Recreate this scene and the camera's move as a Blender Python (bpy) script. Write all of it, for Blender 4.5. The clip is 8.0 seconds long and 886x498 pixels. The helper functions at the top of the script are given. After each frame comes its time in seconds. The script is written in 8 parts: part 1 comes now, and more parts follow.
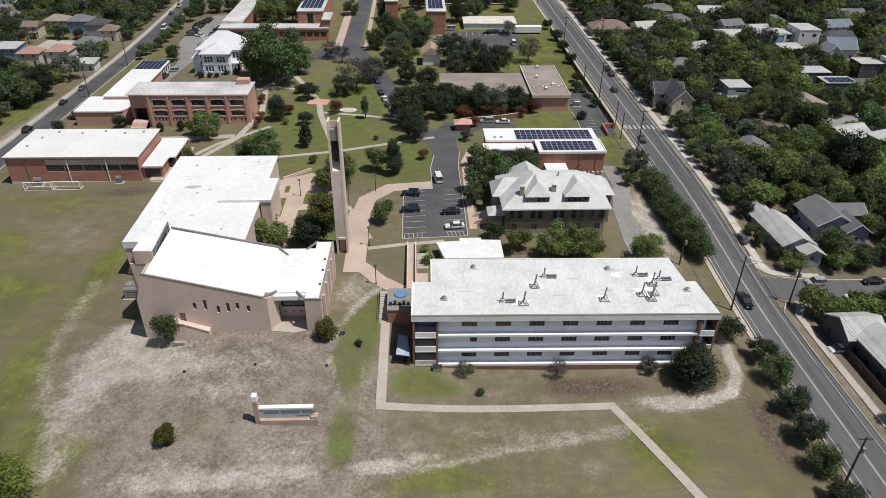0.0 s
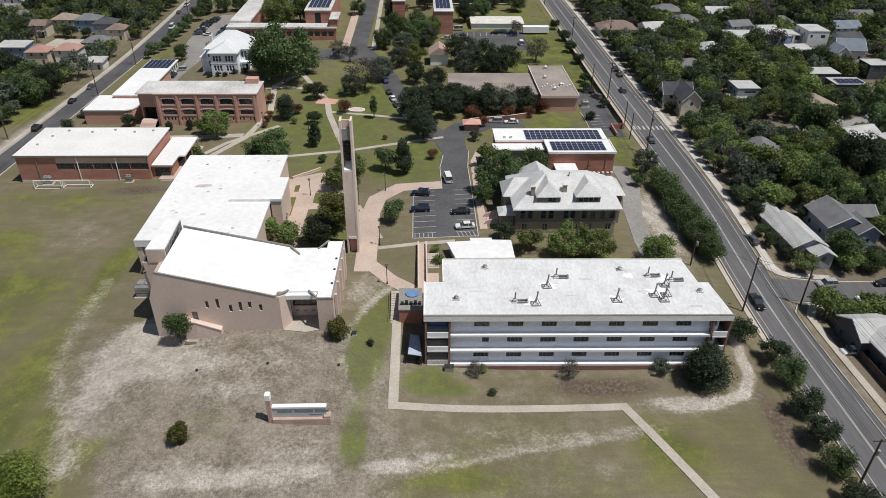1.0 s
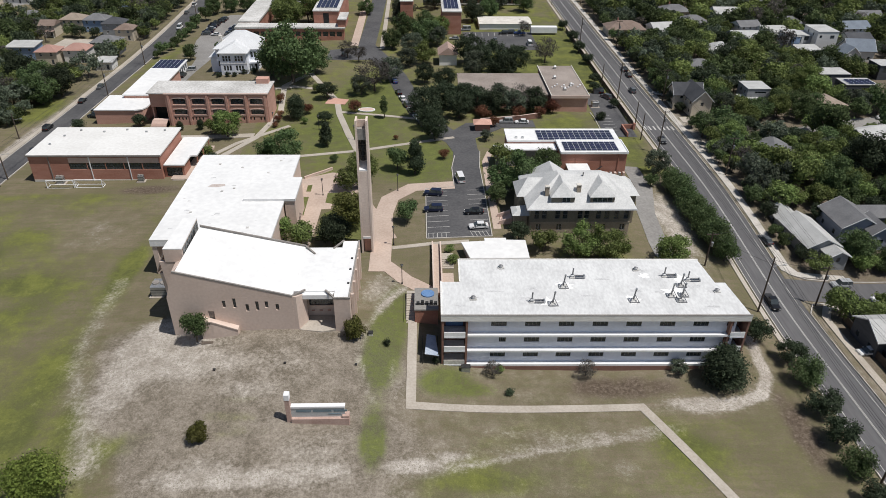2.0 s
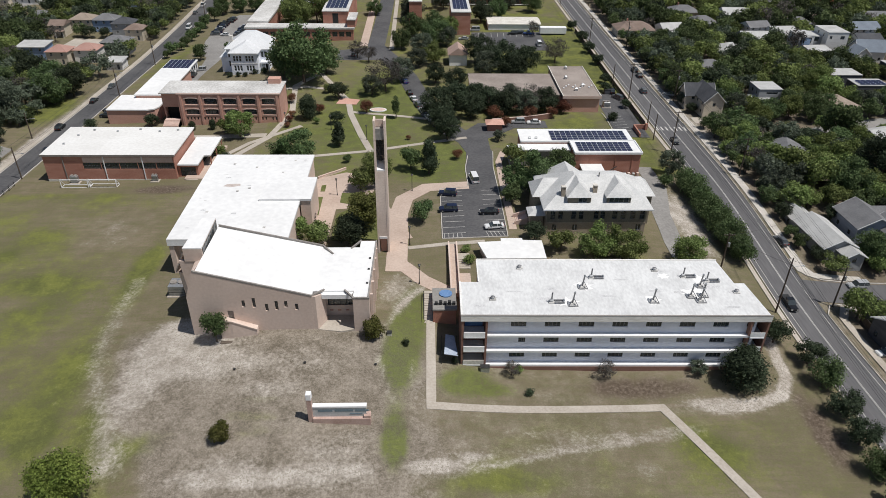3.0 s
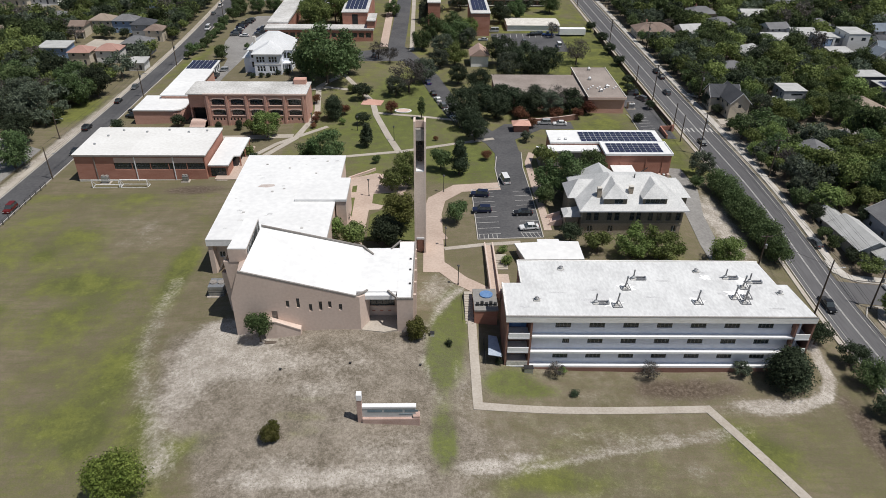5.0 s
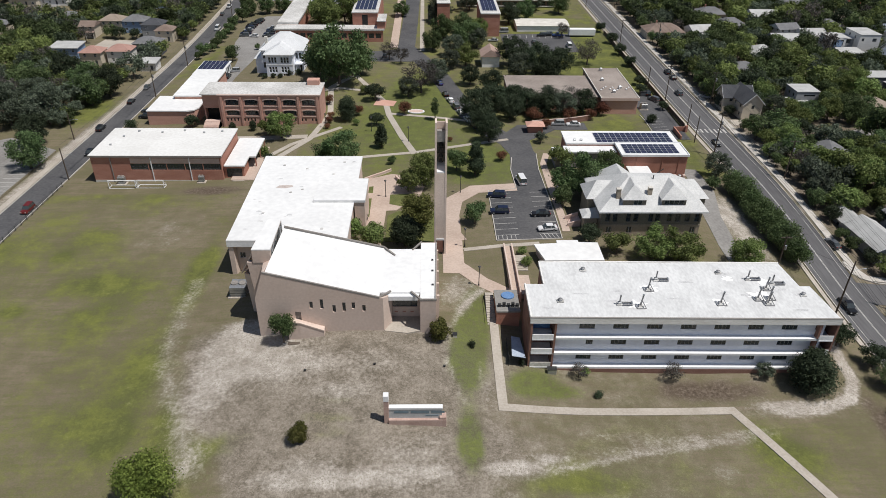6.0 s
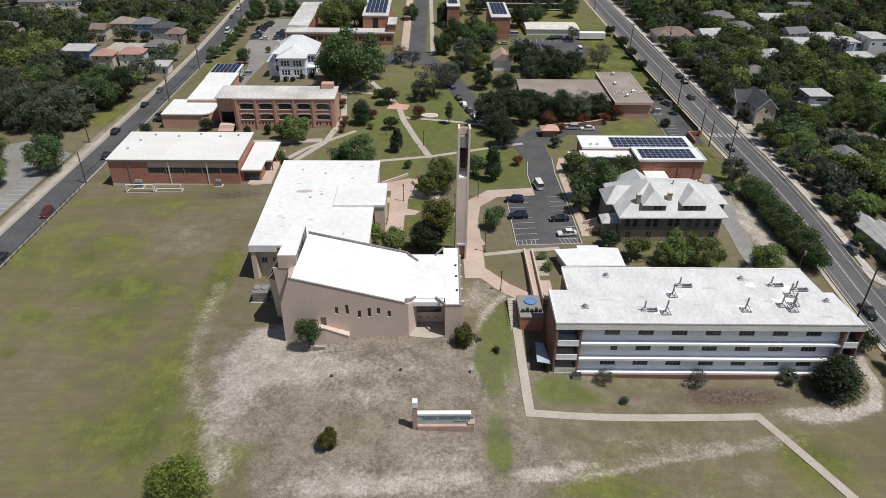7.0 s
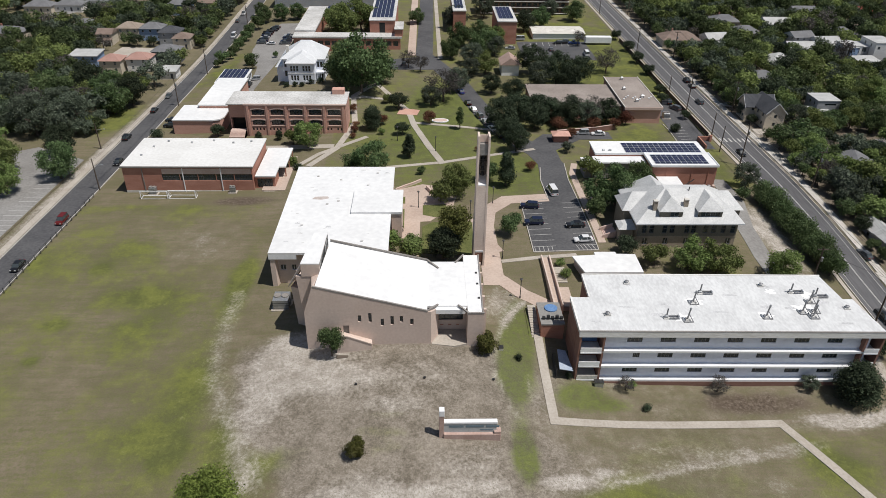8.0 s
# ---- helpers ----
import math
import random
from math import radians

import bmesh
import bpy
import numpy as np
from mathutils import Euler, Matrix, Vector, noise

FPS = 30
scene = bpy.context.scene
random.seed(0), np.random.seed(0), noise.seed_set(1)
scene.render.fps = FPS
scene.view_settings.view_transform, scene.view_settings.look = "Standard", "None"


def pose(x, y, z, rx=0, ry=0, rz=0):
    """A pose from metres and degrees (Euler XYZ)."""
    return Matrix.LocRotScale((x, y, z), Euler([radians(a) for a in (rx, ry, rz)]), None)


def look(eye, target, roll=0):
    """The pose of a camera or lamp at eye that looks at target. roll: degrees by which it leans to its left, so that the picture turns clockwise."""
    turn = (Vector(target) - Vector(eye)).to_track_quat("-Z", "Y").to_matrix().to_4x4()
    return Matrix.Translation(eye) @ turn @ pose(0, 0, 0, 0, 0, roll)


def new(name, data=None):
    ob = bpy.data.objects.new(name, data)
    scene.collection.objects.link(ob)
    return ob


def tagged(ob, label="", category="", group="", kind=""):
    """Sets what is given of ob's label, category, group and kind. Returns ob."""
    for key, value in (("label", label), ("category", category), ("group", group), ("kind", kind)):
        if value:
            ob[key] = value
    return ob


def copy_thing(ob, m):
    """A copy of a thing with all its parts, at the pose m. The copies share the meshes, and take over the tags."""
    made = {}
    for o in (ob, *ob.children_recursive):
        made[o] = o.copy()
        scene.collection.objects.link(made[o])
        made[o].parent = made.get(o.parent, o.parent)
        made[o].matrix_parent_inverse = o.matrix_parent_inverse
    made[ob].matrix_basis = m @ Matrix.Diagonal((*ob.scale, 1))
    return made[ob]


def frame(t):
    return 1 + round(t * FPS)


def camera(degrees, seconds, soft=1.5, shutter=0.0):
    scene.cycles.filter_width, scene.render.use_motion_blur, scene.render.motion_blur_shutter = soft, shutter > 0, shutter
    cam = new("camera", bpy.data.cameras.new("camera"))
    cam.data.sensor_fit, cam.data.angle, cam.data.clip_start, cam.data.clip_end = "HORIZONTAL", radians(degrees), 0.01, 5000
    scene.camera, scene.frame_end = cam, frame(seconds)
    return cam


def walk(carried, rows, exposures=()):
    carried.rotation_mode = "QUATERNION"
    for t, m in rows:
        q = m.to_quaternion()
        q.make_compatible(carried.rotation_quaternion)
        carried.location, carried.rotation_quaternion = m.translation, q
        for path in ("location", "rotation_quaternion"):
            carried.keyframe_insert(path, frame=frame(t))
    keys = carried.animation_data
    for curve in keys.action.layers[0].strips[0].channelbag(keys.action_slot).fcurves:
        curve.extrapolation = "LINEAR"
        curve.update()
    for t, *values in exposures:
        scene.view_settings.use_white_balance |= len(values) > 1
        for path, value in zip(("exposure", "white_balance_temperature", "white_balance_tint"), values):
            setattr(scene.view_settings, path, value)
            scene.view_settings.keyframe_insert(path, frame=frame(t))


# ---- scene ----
cam = camera(65.6, 8.0, soft=0.76)
PATH = [
    (0, (-1.236, -0.831, 84.35), (-1.16, 0.861, 83.286), 0.7),
    (0.5, (-1.965, -0.789, 84.292), (-1.893, 0.903, 83.229), 0.7),
    (1, (-2.967, -0.731, 84.224), (-2.899, 0.962, 83.16), 0.8),
    (1.5, (-4.248, -0.686, 84.134), (-4.183, 1.007, 83.071), 0.8),
    (3, (-8.833, -0.551, 83.906), (-8.776, 1.143, 82.845), 0.8),
    (3.5, (-10.577, -0.538, 83.862), (-10.523, 1.157, 82.802), 0.8),
    (4, (-12.403, -0.514, 83.838), (-12.351, 1.182, 82.778), 0.8),
    (4.5, (-14.34, -0.512, 83.848), (-14.289, 1.184, 82.789), 0.8),
    (6, (-20.391, -0.399, 84.055), (-20.344, 1.297, 82.996), 0.8),
    (6.5, (-22.622, -0.309, 84.386), (-22.575, 1.387, 83.327), 0.8),
    (7, (-24.956, -0.162, 84.967), (-24.909, 1.536, 83.91), 0.9),
    (7.5, (-27.295, 0.032, 85.58), (-27.247, 1.73, 84.525), 0.9),
    (8, (-29.562, 0.209, 86.125), (-29.507, 1.909, 85.072), 0.9),
]
walk(cam, [(t, look(eye, target, roll)) for t, eye, target, roll in PATH])

# ---------- light ----------
SUN_EL, SUN_AZ = 66.0, 115.0   # degrees: height, and bearing clockwise from +y
world = bpy.data.worlds.new("sky")
scene.world = world
world.use_nodes = True
sky = world.node_tree.nodes.new("ShaderNodeTexSky")
sky.sky_type, sky.sun_disc = "NISHITA", False
sky.sun_elevation, sky.sun_rotation = radians(SUN_EL), radians(SUN_AZ)
background = world.node_tree.nodes["Background"]
background.inputs["Strength"].default_value = 0.060
world.node_tree.links.new(sky.outputs[0], background.inputs["Color"])
sun_data = bpy.data.lights.new("sun", "SUN")
sun_data.energy, sun_data.angle, sun_data.color = 4.02, radians(0.53), (1.0, 0.965, 0.915)
sun = new("sun", sun_data)
sun_way = Vector((math.cos(radians(SUN_EL)) * math.sin(radians(SUN_AZ)), math.cos(radians(SUN_EL)) * math.cos(radians(SUN_AZ)), math.sin(radians(SUN_EL))))
sun.matrix_world = look(sun_way * 300, (0, 0, 0))

# ---------- terrain ----------
# height, centre and spread of the low swells that make the hill
BUMPS = [(-2.2, 5, 96, 13), (-1.8, 30, 95, 13), (3.5, -72, 258, 22), (3.4, -35, 95, 22), (1.8, 5, 128, 32), (3.2, 45, 138, 28),
         (0.6, 62, 92, 26), (-3.9, 88, 122, 26), (-0.7, -115, 180, 50), (-4.5, -150, 300, 80), (1.7, 0, 175, 45), (-3.8, 110, 70, 50)]


def terrain(x, y):
    return -0.4 + sum(k * np.exp(-((x - a) ** 2 + (y - b) ** 2) / (2 * s * s)) for k, a, b, s in BUMPS)


def tz(x, y):
    return float(terrain(x, y))


# ---------- materials ----------
MATS = {}


def mat(name, c1, c2, s1=0.15, s2=3.0, rough=0.85, metal=0.0, bump=0.15, vary=0.0, island=0.0, spec=0.3, streak=None, sss=0.0):
    """Two colours mixed by a wide and a fine noise, with fine relief; vary: by object, island: by loose piece."""
    if name in MATS:
        return MATS[name]
    m = bpy.data.materials.new(name)
    m.use_nodes = True
    nt = m.node_tree
    bs = nt.nodes["Principled BSDF"]
    geo = nt.nodes.new("ShaderNodeNewGeometry")
    src = geo.outputs["Position"]
    if streak:
        mp = nt.nodes.new("ShaderNodeMapping")
        mp.inputs["Scale"].default_value = streak
        nt.links.new(src, mp.inputs["Vector"])
        src = mp.outputs[0]
    na, nb = nt.nodes.new("ShaderNodeTexNoise"), nt.nodes.new("ShaderNodeTexNoise")
    na.inputs["Scale"].default_value, na.inputs["Detail"].default_value = s1, 5
    nb.inputs["Scale"].default_value, nb.inputs["Detail"].default_value = s2, 4
    nt.links.new(src, na.inputs["Vector"])
    nt.links.new(src, nb.inputs["Vector"])
    ad = nt.nodes.new("ShaderNodeMath")
    ad.operation = "ADD"
    nt.links.new(na.outputs[0], ad.inputs[0])
    nt.links.new(nb.outputs[0], ad.inputs[1])
    mr = nt.nodes.new("ShaderNodeMapRange")
    mr.inputs["From Min"].default_value, mr.inputs["From Max"].default_value = 0.75, 1.25
    nt.links.new(ad.outputs[0], mr.inputs["Value"])
    mx = nt.nodes.new("ShaderNodeMix")
    mx.data_type = "RGBA"
    mx.inputs["A"].default_value, mx.inputs["B"].default_value = (*c1, 1), (*c2, 1)
    nt.links.new(mr.outputs[0], mx.inputs["Factor"])
    col = mx.outputs["Result"]
    if vary or island:
        hs = nt.nodes.new("ShaderNodeHueSaturation")
        val = nt.nodes.new("ShaderNodeMath")
        val.operation = "MULTIPLY_ADD"
        val.inputs[1].default_value, val.inputs[2].default_value = 2 * vary, 1 - vary
        oi = nt.nodes.new("ShaderNodeObjectInfo")
        nt.links.new(oi.outputs["Random"], val.inputs[0])
        out = val.outputs[0]
        if island:
            v2 = nt.nodes.new("ShaderNodeMath")
            v2.operation = "MULTIPLY_ADD"
            v2.inputs[1].default_value, v2.inputs[2].default_value = 2 * island, 1 - island
            nt.links.new(geo.outputs["Random Per Island"], v2.inputs[0])
            mu = nt.nodes.new("ShaderNodeMath")
            mu.operation = "MULTIPLY"
            nt.links.new(out, mu.inputs[0])
            nt.links.new(v2.outputs[0], mu.inputs[1])
            out = mu.outputs[0]
        tone = nt.nodes.new("ShaderNodeAttribute")
        tone.attribute_name = "tone"
        both = nt.nodes.new("ShaderNodeMath")
        both.operation = "ADD"
        nt.links.new(out, both.inputs[0])
        nt.links.new(tone.outputs["Fac"], both.inputs[1])
        nt.links.new(both.outputs[0], hs.inputs["Value"])
        hu = nt.nodes.new("ShaderNodeMath")
        hu.operation = "MULTIPLY_ADD"
        hu.inputs[1].default_value, hu.inputs[2].default_value = 0.03 if vary else 0.0, 0.485 if vary else 0.5
        nt.links.new(oi.outputs["Random"], hu.inputs[0])
        nt.links.new(hu.outputs[0], hs.inputs["Hue"])
        nt.links.new(col, hs.inputs["Color"])
        col = hs.outputs[0]
    nt.links.new(col, bs.inputs["Base Color"])
    bs.inputs["Roughness"].default_value, bs.inputs["Metallic"].default_value = rough, metal
    bs.inputs["Specular IOR Level"].default_value = spec
    if sss:
        bs.inputs["Transmission Weight"].default_value = 0.0
        tr = nt.nodes.new("ShaderNodeBsdfTranslucent")
        nt.links.new(col, tr.inputs["Color"])
        mi = nt.nodes.new("ShaderNodeMixShader")
        mi.inputs[0].default_value = sss
        nt.links.new(bs.outputs[0], mi.inputs[1])
        nt.links.new(tr.outputs[0], mi.inputs[2])
        nt.links.new(mi.outputs[0], nt.nodes["Material Output"].inputs["Surface"])
    if bump:
        bp = nt.nodes.new("ShaderNodeBump")
        bp.inputs["Strength"].default_value, bp.inputs["Distance"].default_value = bump, 0.1
        nt.links.new(nb.outputs[0], bp.inputs["Height"])
        nt.links.new(bp.outputs[0], bs.inputs["Normal"])
    MATS[name] = m
    return m


def glass_mat():
    m = bpy.data.materials.new("window_glass")
    m.use_nodes = True
    b = m.node_tree.nodes["Principled BSDF"]
    b.inputs["Base Color"].default_value = (0.10, 0.12, 0.13, 1)
    b.inputs["Roughness"].default_value = 0.06
    b.inputs["Transmission Weight"].default_value = 0.5
    return m


GLASS = glass_mat()
STUCCO = mat("tan_stucco", (0.57, 0.455, 0.39), (0.65, 0.53, 0.46), 0.12, 2.0, 0.9)
STUCCO_TOP = mat("grey_coping", (0.20, 0.18, 0.165), (0.30, 0.28, 0.26), 0.4, 4, 0.8)
WHITE_ROOF = mat("white_roof_membrane", (0.68, 0.68, 0.675), (0.80, 0.80, 0.79), 0.06, 0.8, 0.7, bump=0.05)
CREAM_ROOF = mat("cream_roof_membrane", (0.64, 0.63, 0.605), (0.76, 0.755, 0.735), 0.10, 1.2, 0.8, bump=0.05)
WORN_ROOF = mat("worn_white_roof", (0.54, 0.542, 0.54), (0.70, 0.705, 0.70), 0.35, 2.2, 0.8, bump=0.1, streak=(1, 0.45, 1))
GREY_ROOF = mat("brown_gravel_roof", (0.225, 0.188, 0.165), (0.345, 0.298, 0.265), 0.12, 2.5, 0.9)
PALE_ROOF = mat("pale_worn_roof", (0.38, 0.37, 0.35), (0.66, 0.65, 0.63), 0.10, 1.5, 0.85)
BRICK = mat("red_brick", (0.335, 0.148, 0.105), (0.455, 0.235, 0.178), 0.18, 4.0, 0.9, streak=(1, 1, 3))
SALMON = mat("salmon_brick", (0.49, 0.275, 0.215), (0.60, 0.365, 0.295), 0.2, 4.0, 0.9, streak=(1, 1, 3))
PINK_TRIM = mat("pale_pink_trim", (0.55, 0.40, 0.34), (0.64, 0.50, 0.44), 0.3, 3, 0.85)
PALE_BLUE = mat("pale_blue_panel", (0.68, 0.70, 0.78), (0.76, 0.78, 0.85), 0.2, 1.5, 0.6, bump=0.03)
WHITE = mat("white_paint", (0.74, 0.745, 0.75), (0.86, 0.86, 0.86), 0.3, 3, 0.6, bump=0.05)
CONCRETE = mat("concrete_fascia", (0.50, 0.47, 0.42), (0.72, 0.69, 0.63), 0.35, 2.4, 0.85)
PAVE = mat("sidewalk_concrete", (0.36, 0.318, 0.268), (0.47, 0.425, 0.37), 0.2, 2.5, 0.9)
PLAZA = mat("pinkish_paving", (0.42, 0.325, 0.268), (0.53, 0.425, 0.358), 0.15, 2.0, 0.9)
ROAD = mat("worn_asphalt", (0.088, 0.086, 0.090), (0.128, 0.125, 0.128), 0.06, 1.8, 0.9, streak=(1, 0.12, 1))
LOT = mat("dark_asphalt", (0.066, 0.066, 0.070), (0.112, 0.110, 0.112), 0.12, 1.5, 0.9)
PALE_LOT = mat("pale_asphalt", (0.20, 0.19, 0.18), (0.29, 0.28, 0.265), 0.12, 1.5, 0.9)
KERB = mat("kerb_concrete", (0.40, 0.37, 0.33), (0.55, 0.52, 0.48), 0.4, 3, 0.9)
LINE = mat("road_paint", (0.40, 0.39, 0.37), (0.56, 0.55, 0.52), 0.5, 6, 0.8)
# near-black colour in place of shade inside openings; also the mansion's door
DARK = mat("dark_shade_and_door", (0.015, 0.015, 0.016), (0.03, 0.03, 0.03), 1, 6, 0.7)
METAL = mat("galvanised_metal", (0.35, 0.36, 0.37), (0.52, 0.53, 0.54), 0.8, 6, 0.45, 0.7)
DARK_METAL = mat("dark_metal", (0.03, 0.03, 0.032), (0.06, 0.06, 0.06), 0.8, 6, 0.5, 0.3)
WOOD_POLE = mat("weathered_pole", (0.07, 0.052, 0.040), (0.12, 0.095, 0.075), 0.8, 6, 0.9)
BARK = mat("bark", (0.09, 0.07, 0.055), (0.16, 0.13, 0.105), 0.8, 6, 0.95)
SOLAR = mat("solar_cell", (0.022, 0.026, 0.055), (0.04, 0.045, 0.085), 1.0, 5, 0.25, 0.1, bump=0.0, vary=0.12, spec=0.5)
FRAME = mat("aluminium_frame", (0.52, 0.53, 0.55), (0.64, 0.65, 0.66), 0.8, 5, 0.5, 0.2)
HOUSE_STONE = mat("tan_stone_wall", (0.30, 0.25, 0.19), (0.40, 0.34, 0.27), 0.4, 3, 0.9)
METAL_ROOF = mat("pale_metal_roof", (0.46, 0.465, 0.46), (0.62, 0.62, 0.61), 0.35, 2.5, 0.6, 0.0, bump=0.03)
TOWER = mat("pale_pink_concrete", (0.64, 0.525, 0.45), (0.75, 0.63, 0.55), 0.3, 3, 0.85)
# white boards; the blue cast of sky light is mixed into the colour
MANSION = mat("sky_tinted_white_boards", (0.80, 0.83, 0.90), (0.88, 0.90, 0.95), 0.3, 3, 0.7, bump=0.03)
MANSION_ROOF = mat("white_metal_roof", (0.60, 0.61, 0.62), (0.72, 0.73, 0.74), 0.2, 2.0, 0.5, 0.05, bump=0.03)
BLUE = mat("faded_blue_sheet", (0.10, 0.20, 0.40), (0.17, 0.29, 0.50), 0.8, 4, 0.5)


def leaf(name, c1, c2):
    return mat(name, c1, c2, 0.25, 1.2, 0.7, bump=0.0, vary=0.30, island=0.36, spec=0.1, sss=0.3)


LEAF = {
    "oak": leaf("oak_leaves", (0.060, 0.093, 0.036), (0.132, 0.176, 0.078)),
    "dark": leaf("dark_leaves", (0.036, 0.050, 0.028), (0.075, 0.096, 0.058)),
    "light": leaf("light_leaves", (0.118, 0.162, 0.048), (0.214, 0.262, 0.096)),
    "grey": leaf("grey_green_leaves", (0.070, 0.086, 0.058), (0.124, 0.144, 0.104)),
    "olive": leaf("olive_leaves", (0.094, 0.106, 0.028), (0.180, 0.178, 0.066)),
    "sparse": leaf("dry_twigs", (0.082, 0.074, 0.066), (0.15, 0.138, 0.122)),
    "lawn": leaf("lawn_tree_leaves", (0.090, 0.124, 0.026), (0.200, 0.235, 0.060)),
    "red": leaf("reddish_leaves", (0.14, 0.062, 0.038), (0.21, 0.105, 0.064)),
}


def ground_mat():
    """Dry lawn, with green, bare and mulched stretches by the weights of the ground sheet."""
    m = bpy.data.materials.new("lawn")
    m.use_nodes = True
    nt = m.node_tree
    bs = nt.nodes["Principled BSDF"]
    geo = nt.nodes.new("ShaderNodeNewGeometry")

    def noise_node(scale, detail=5.0, rough=0.6, stretch=None):
        n = nt.nodes.new("ShaderNodeTexNoise")
        n.inputs["Scale"].default_value, n.inputs["Detail"].default_value, n.inputs["Roughness"].default_value = scale, detail, rough
        if stretch:
            mp = nt.nodes.new("ShaderNodeMapping")
            mp.inputs["Scale"].default_value = stretch
            nt.links.new(geo.outputs["Position"], mp.inputs["Vector"])
            nt.links.new(mp.outputs[0], n.inputs["Vector"])
        else:
            nt.links.new(geo.outputs["Position"], n.inputs["Vector"])
        return n.outputs[0]

    def remap(v, a, b, lo=0.0, hi=1.0):
        r = nt.nodes.new("ShaderNodeMapRange")
        r.interpolation_type = "SMOOTHSTEP"
        r.inputs["From Min"].default_value, r.inputs["From Max"].default_value = a, b
        r.inputs["To Min"].default_value, r.inputs["To Max"].default_value = lo, hi
        nt.links.new(v, r.inputs["Value"])
        return r.outputs[0]

    def plus(a, b, k=1.0):
        r = nt.nodes.new("ShaderNodeMath")
        r.operation = "MULTIPLY_ADD"
        nt.links.new(b, r.inputs[0])
        r.inputs[1].default_value = k
        nt.links.new(a, r.inputs[2])
        return r.outputs[0]

    def mix(f, a, b):
        r = nt.nodes.new("ShaderNodeMix")
        r.data_type = "RGBA"
        nt.links.new(f, r.inputs["Factor"])
        for key, v in (("A", a), ("B", b)):
            if isinstance(v, tuple):
                r.inputs[key].default_value = (*v, 1)
            else:
                nt.links.new(v, r.inputs[key])
        return r.outputs["Result"]

    def weight(name):
        a = nt.nodes.new("ShaderNodeAttribute")
        a.attribute_name = name
        return a.outputs["Fac"]

    wide, mid, fine, tuft = noise_node(0.045), noise_node(0.3), noise_node(1.6, 6, 0.72), noise_node(4.5, 5, 0.75)
    cloud = noise_node(0.11, 4, 0.55)
    mown = noise_node(0.5, 3, 0.6, (0.25, 2.2, 1))
    dry = mix(remap(plus(wide, mid, 0.7), 0.6, 1.1), (0.148, 0.126, 0.080), (0.220, 0.178, 0.130))
    dry = mix(remap(plus(fine, mown, 0.5), 0.55, 1.0), dry, (0.128, 0.122, 0.062))
    thatch = mix(remap(plus(plus(mid, fine, 0.9), tuft, 0.8), 1.0, 1.7), (0.132, 0.112, 0.084), (0.296, 0.258, 0.213))
    green = mix(remap(plus(plus(mid, fine, 0.5), cloud, 1.2), 1.1, 1.65), (0.098, 0.106, 0.038), (0.158, 0.168, 0.046))
    rich = mix(remap(plus(mid, fine, 0.6), 0.55, 1.05), (0.086, 0.106, 0.030), (0.142, 0.160, 0.048))
    bare = mix(remap(plus(mid, fine, 0.9), 0.6, 1.3), (0.29, 0.255, 0.215), (0.55, 0.505, 0.455))
    bare = mix(remap(tuft, 0.50, 0.60), bare, (0.205, 0.182, 0.142))
    mulch = mix(remap(fine, 0.35, 0.7), (0.080, 0.060, 0.044), (0.165, 0.132, 0.102))
    col = mix(remap(plus(plus(weight("thatch"), mid, 0.6), fine, 0.45), 0.72, 1.3), dry, thatch)
    col = mix(remap(plus(plus(plus(weight("lush"), mid, 0.5), fine, 0.3), cloud, 0.9), 1.05, 1.65), col, green)
    col = mix(remap(plus(plus(weight("rich"), mid, 0.8), fine, 0.8), 1.0, 1.7), col, rich)
    col = mix(remap(plus(plus(weight("mulch"), mid, 0.5), fine, 0.4), 0.8, 1.2), col, mulch)
    col = mix(remap(plus(plus(plus(weight("bare"), mid, 0.45), fine, 0.95), tuft, 0.8), 1.2, 1.88), col, bare)
    hs = nt.nodes.new("ShaderNodeHueSaturation")
    nt.links.new(col, hs.inputs["Color"])
    nt.links.new(remap(plus(tuft, fine, 0.5), 0.45, 1.05, 0.82, 1.18), hs.inputs["Value"])
    nt.links.new(hs.outputs[0], bs.inputs["Base Color"])
    bs.inputs["Roughness"].default_value = 0.95
    bs.inputs["Specular IOR Level"].default_value = 0.15
    bp = nt.nodes.new("ShaderNodeBump")
    bp.inputs["Strength"].default_value, bp.inputs["Distance"].default_value = 0.5, 0.12
    nt.links.new(plus(fine, tuft, 0.6), bp.inputs["Height"])
    nt.links.new(bp.outputs[0], bs.inputs["Normal"])
    return m


GROUND = ground_mat()

# ---------- building blocks ----------
BASES = {}


def thing(name, label, category, x=0.0, y=0.0, z=0.0, group=""):
    ob = new(name)
    ob.location = (x, y, z)
    ob.empty_display_size = 0.5
    BASES[ob.name] = Vector((x, y, z))
    return tagged(ob, label, category, group)


def part(name, bm, material, parent, label="", smooth=False):
    """Links a bmesh, drawn in the place's own coordinates, as one mesh under a thing or a part."""
    base = BASES[parent.name]
    bmesh.ops.translate(bm, verts=bm.verts, vec=-base)
    me = bpy.data.meshes.new(name)
    bm.to_mesh(me)
    bm.free()
    if smooth:
        me.shade_smooth()
    me.materials.append(material)
    ob = new(name, me)
    ob.parent = parent
    BASES[ob.name] = base
    return tagged(ob, label)


def structure(name, bm, material, label, category):
    me = bpy.data.meshes.new(name)
    bm.to_mesh(me)
    bm.free()
    me.materials.append(material)
    ob = new(name, me)
    BASES[ob.name] = Vector((0, 0, 0))
    return tagged(ob, label, category, kind="structure")


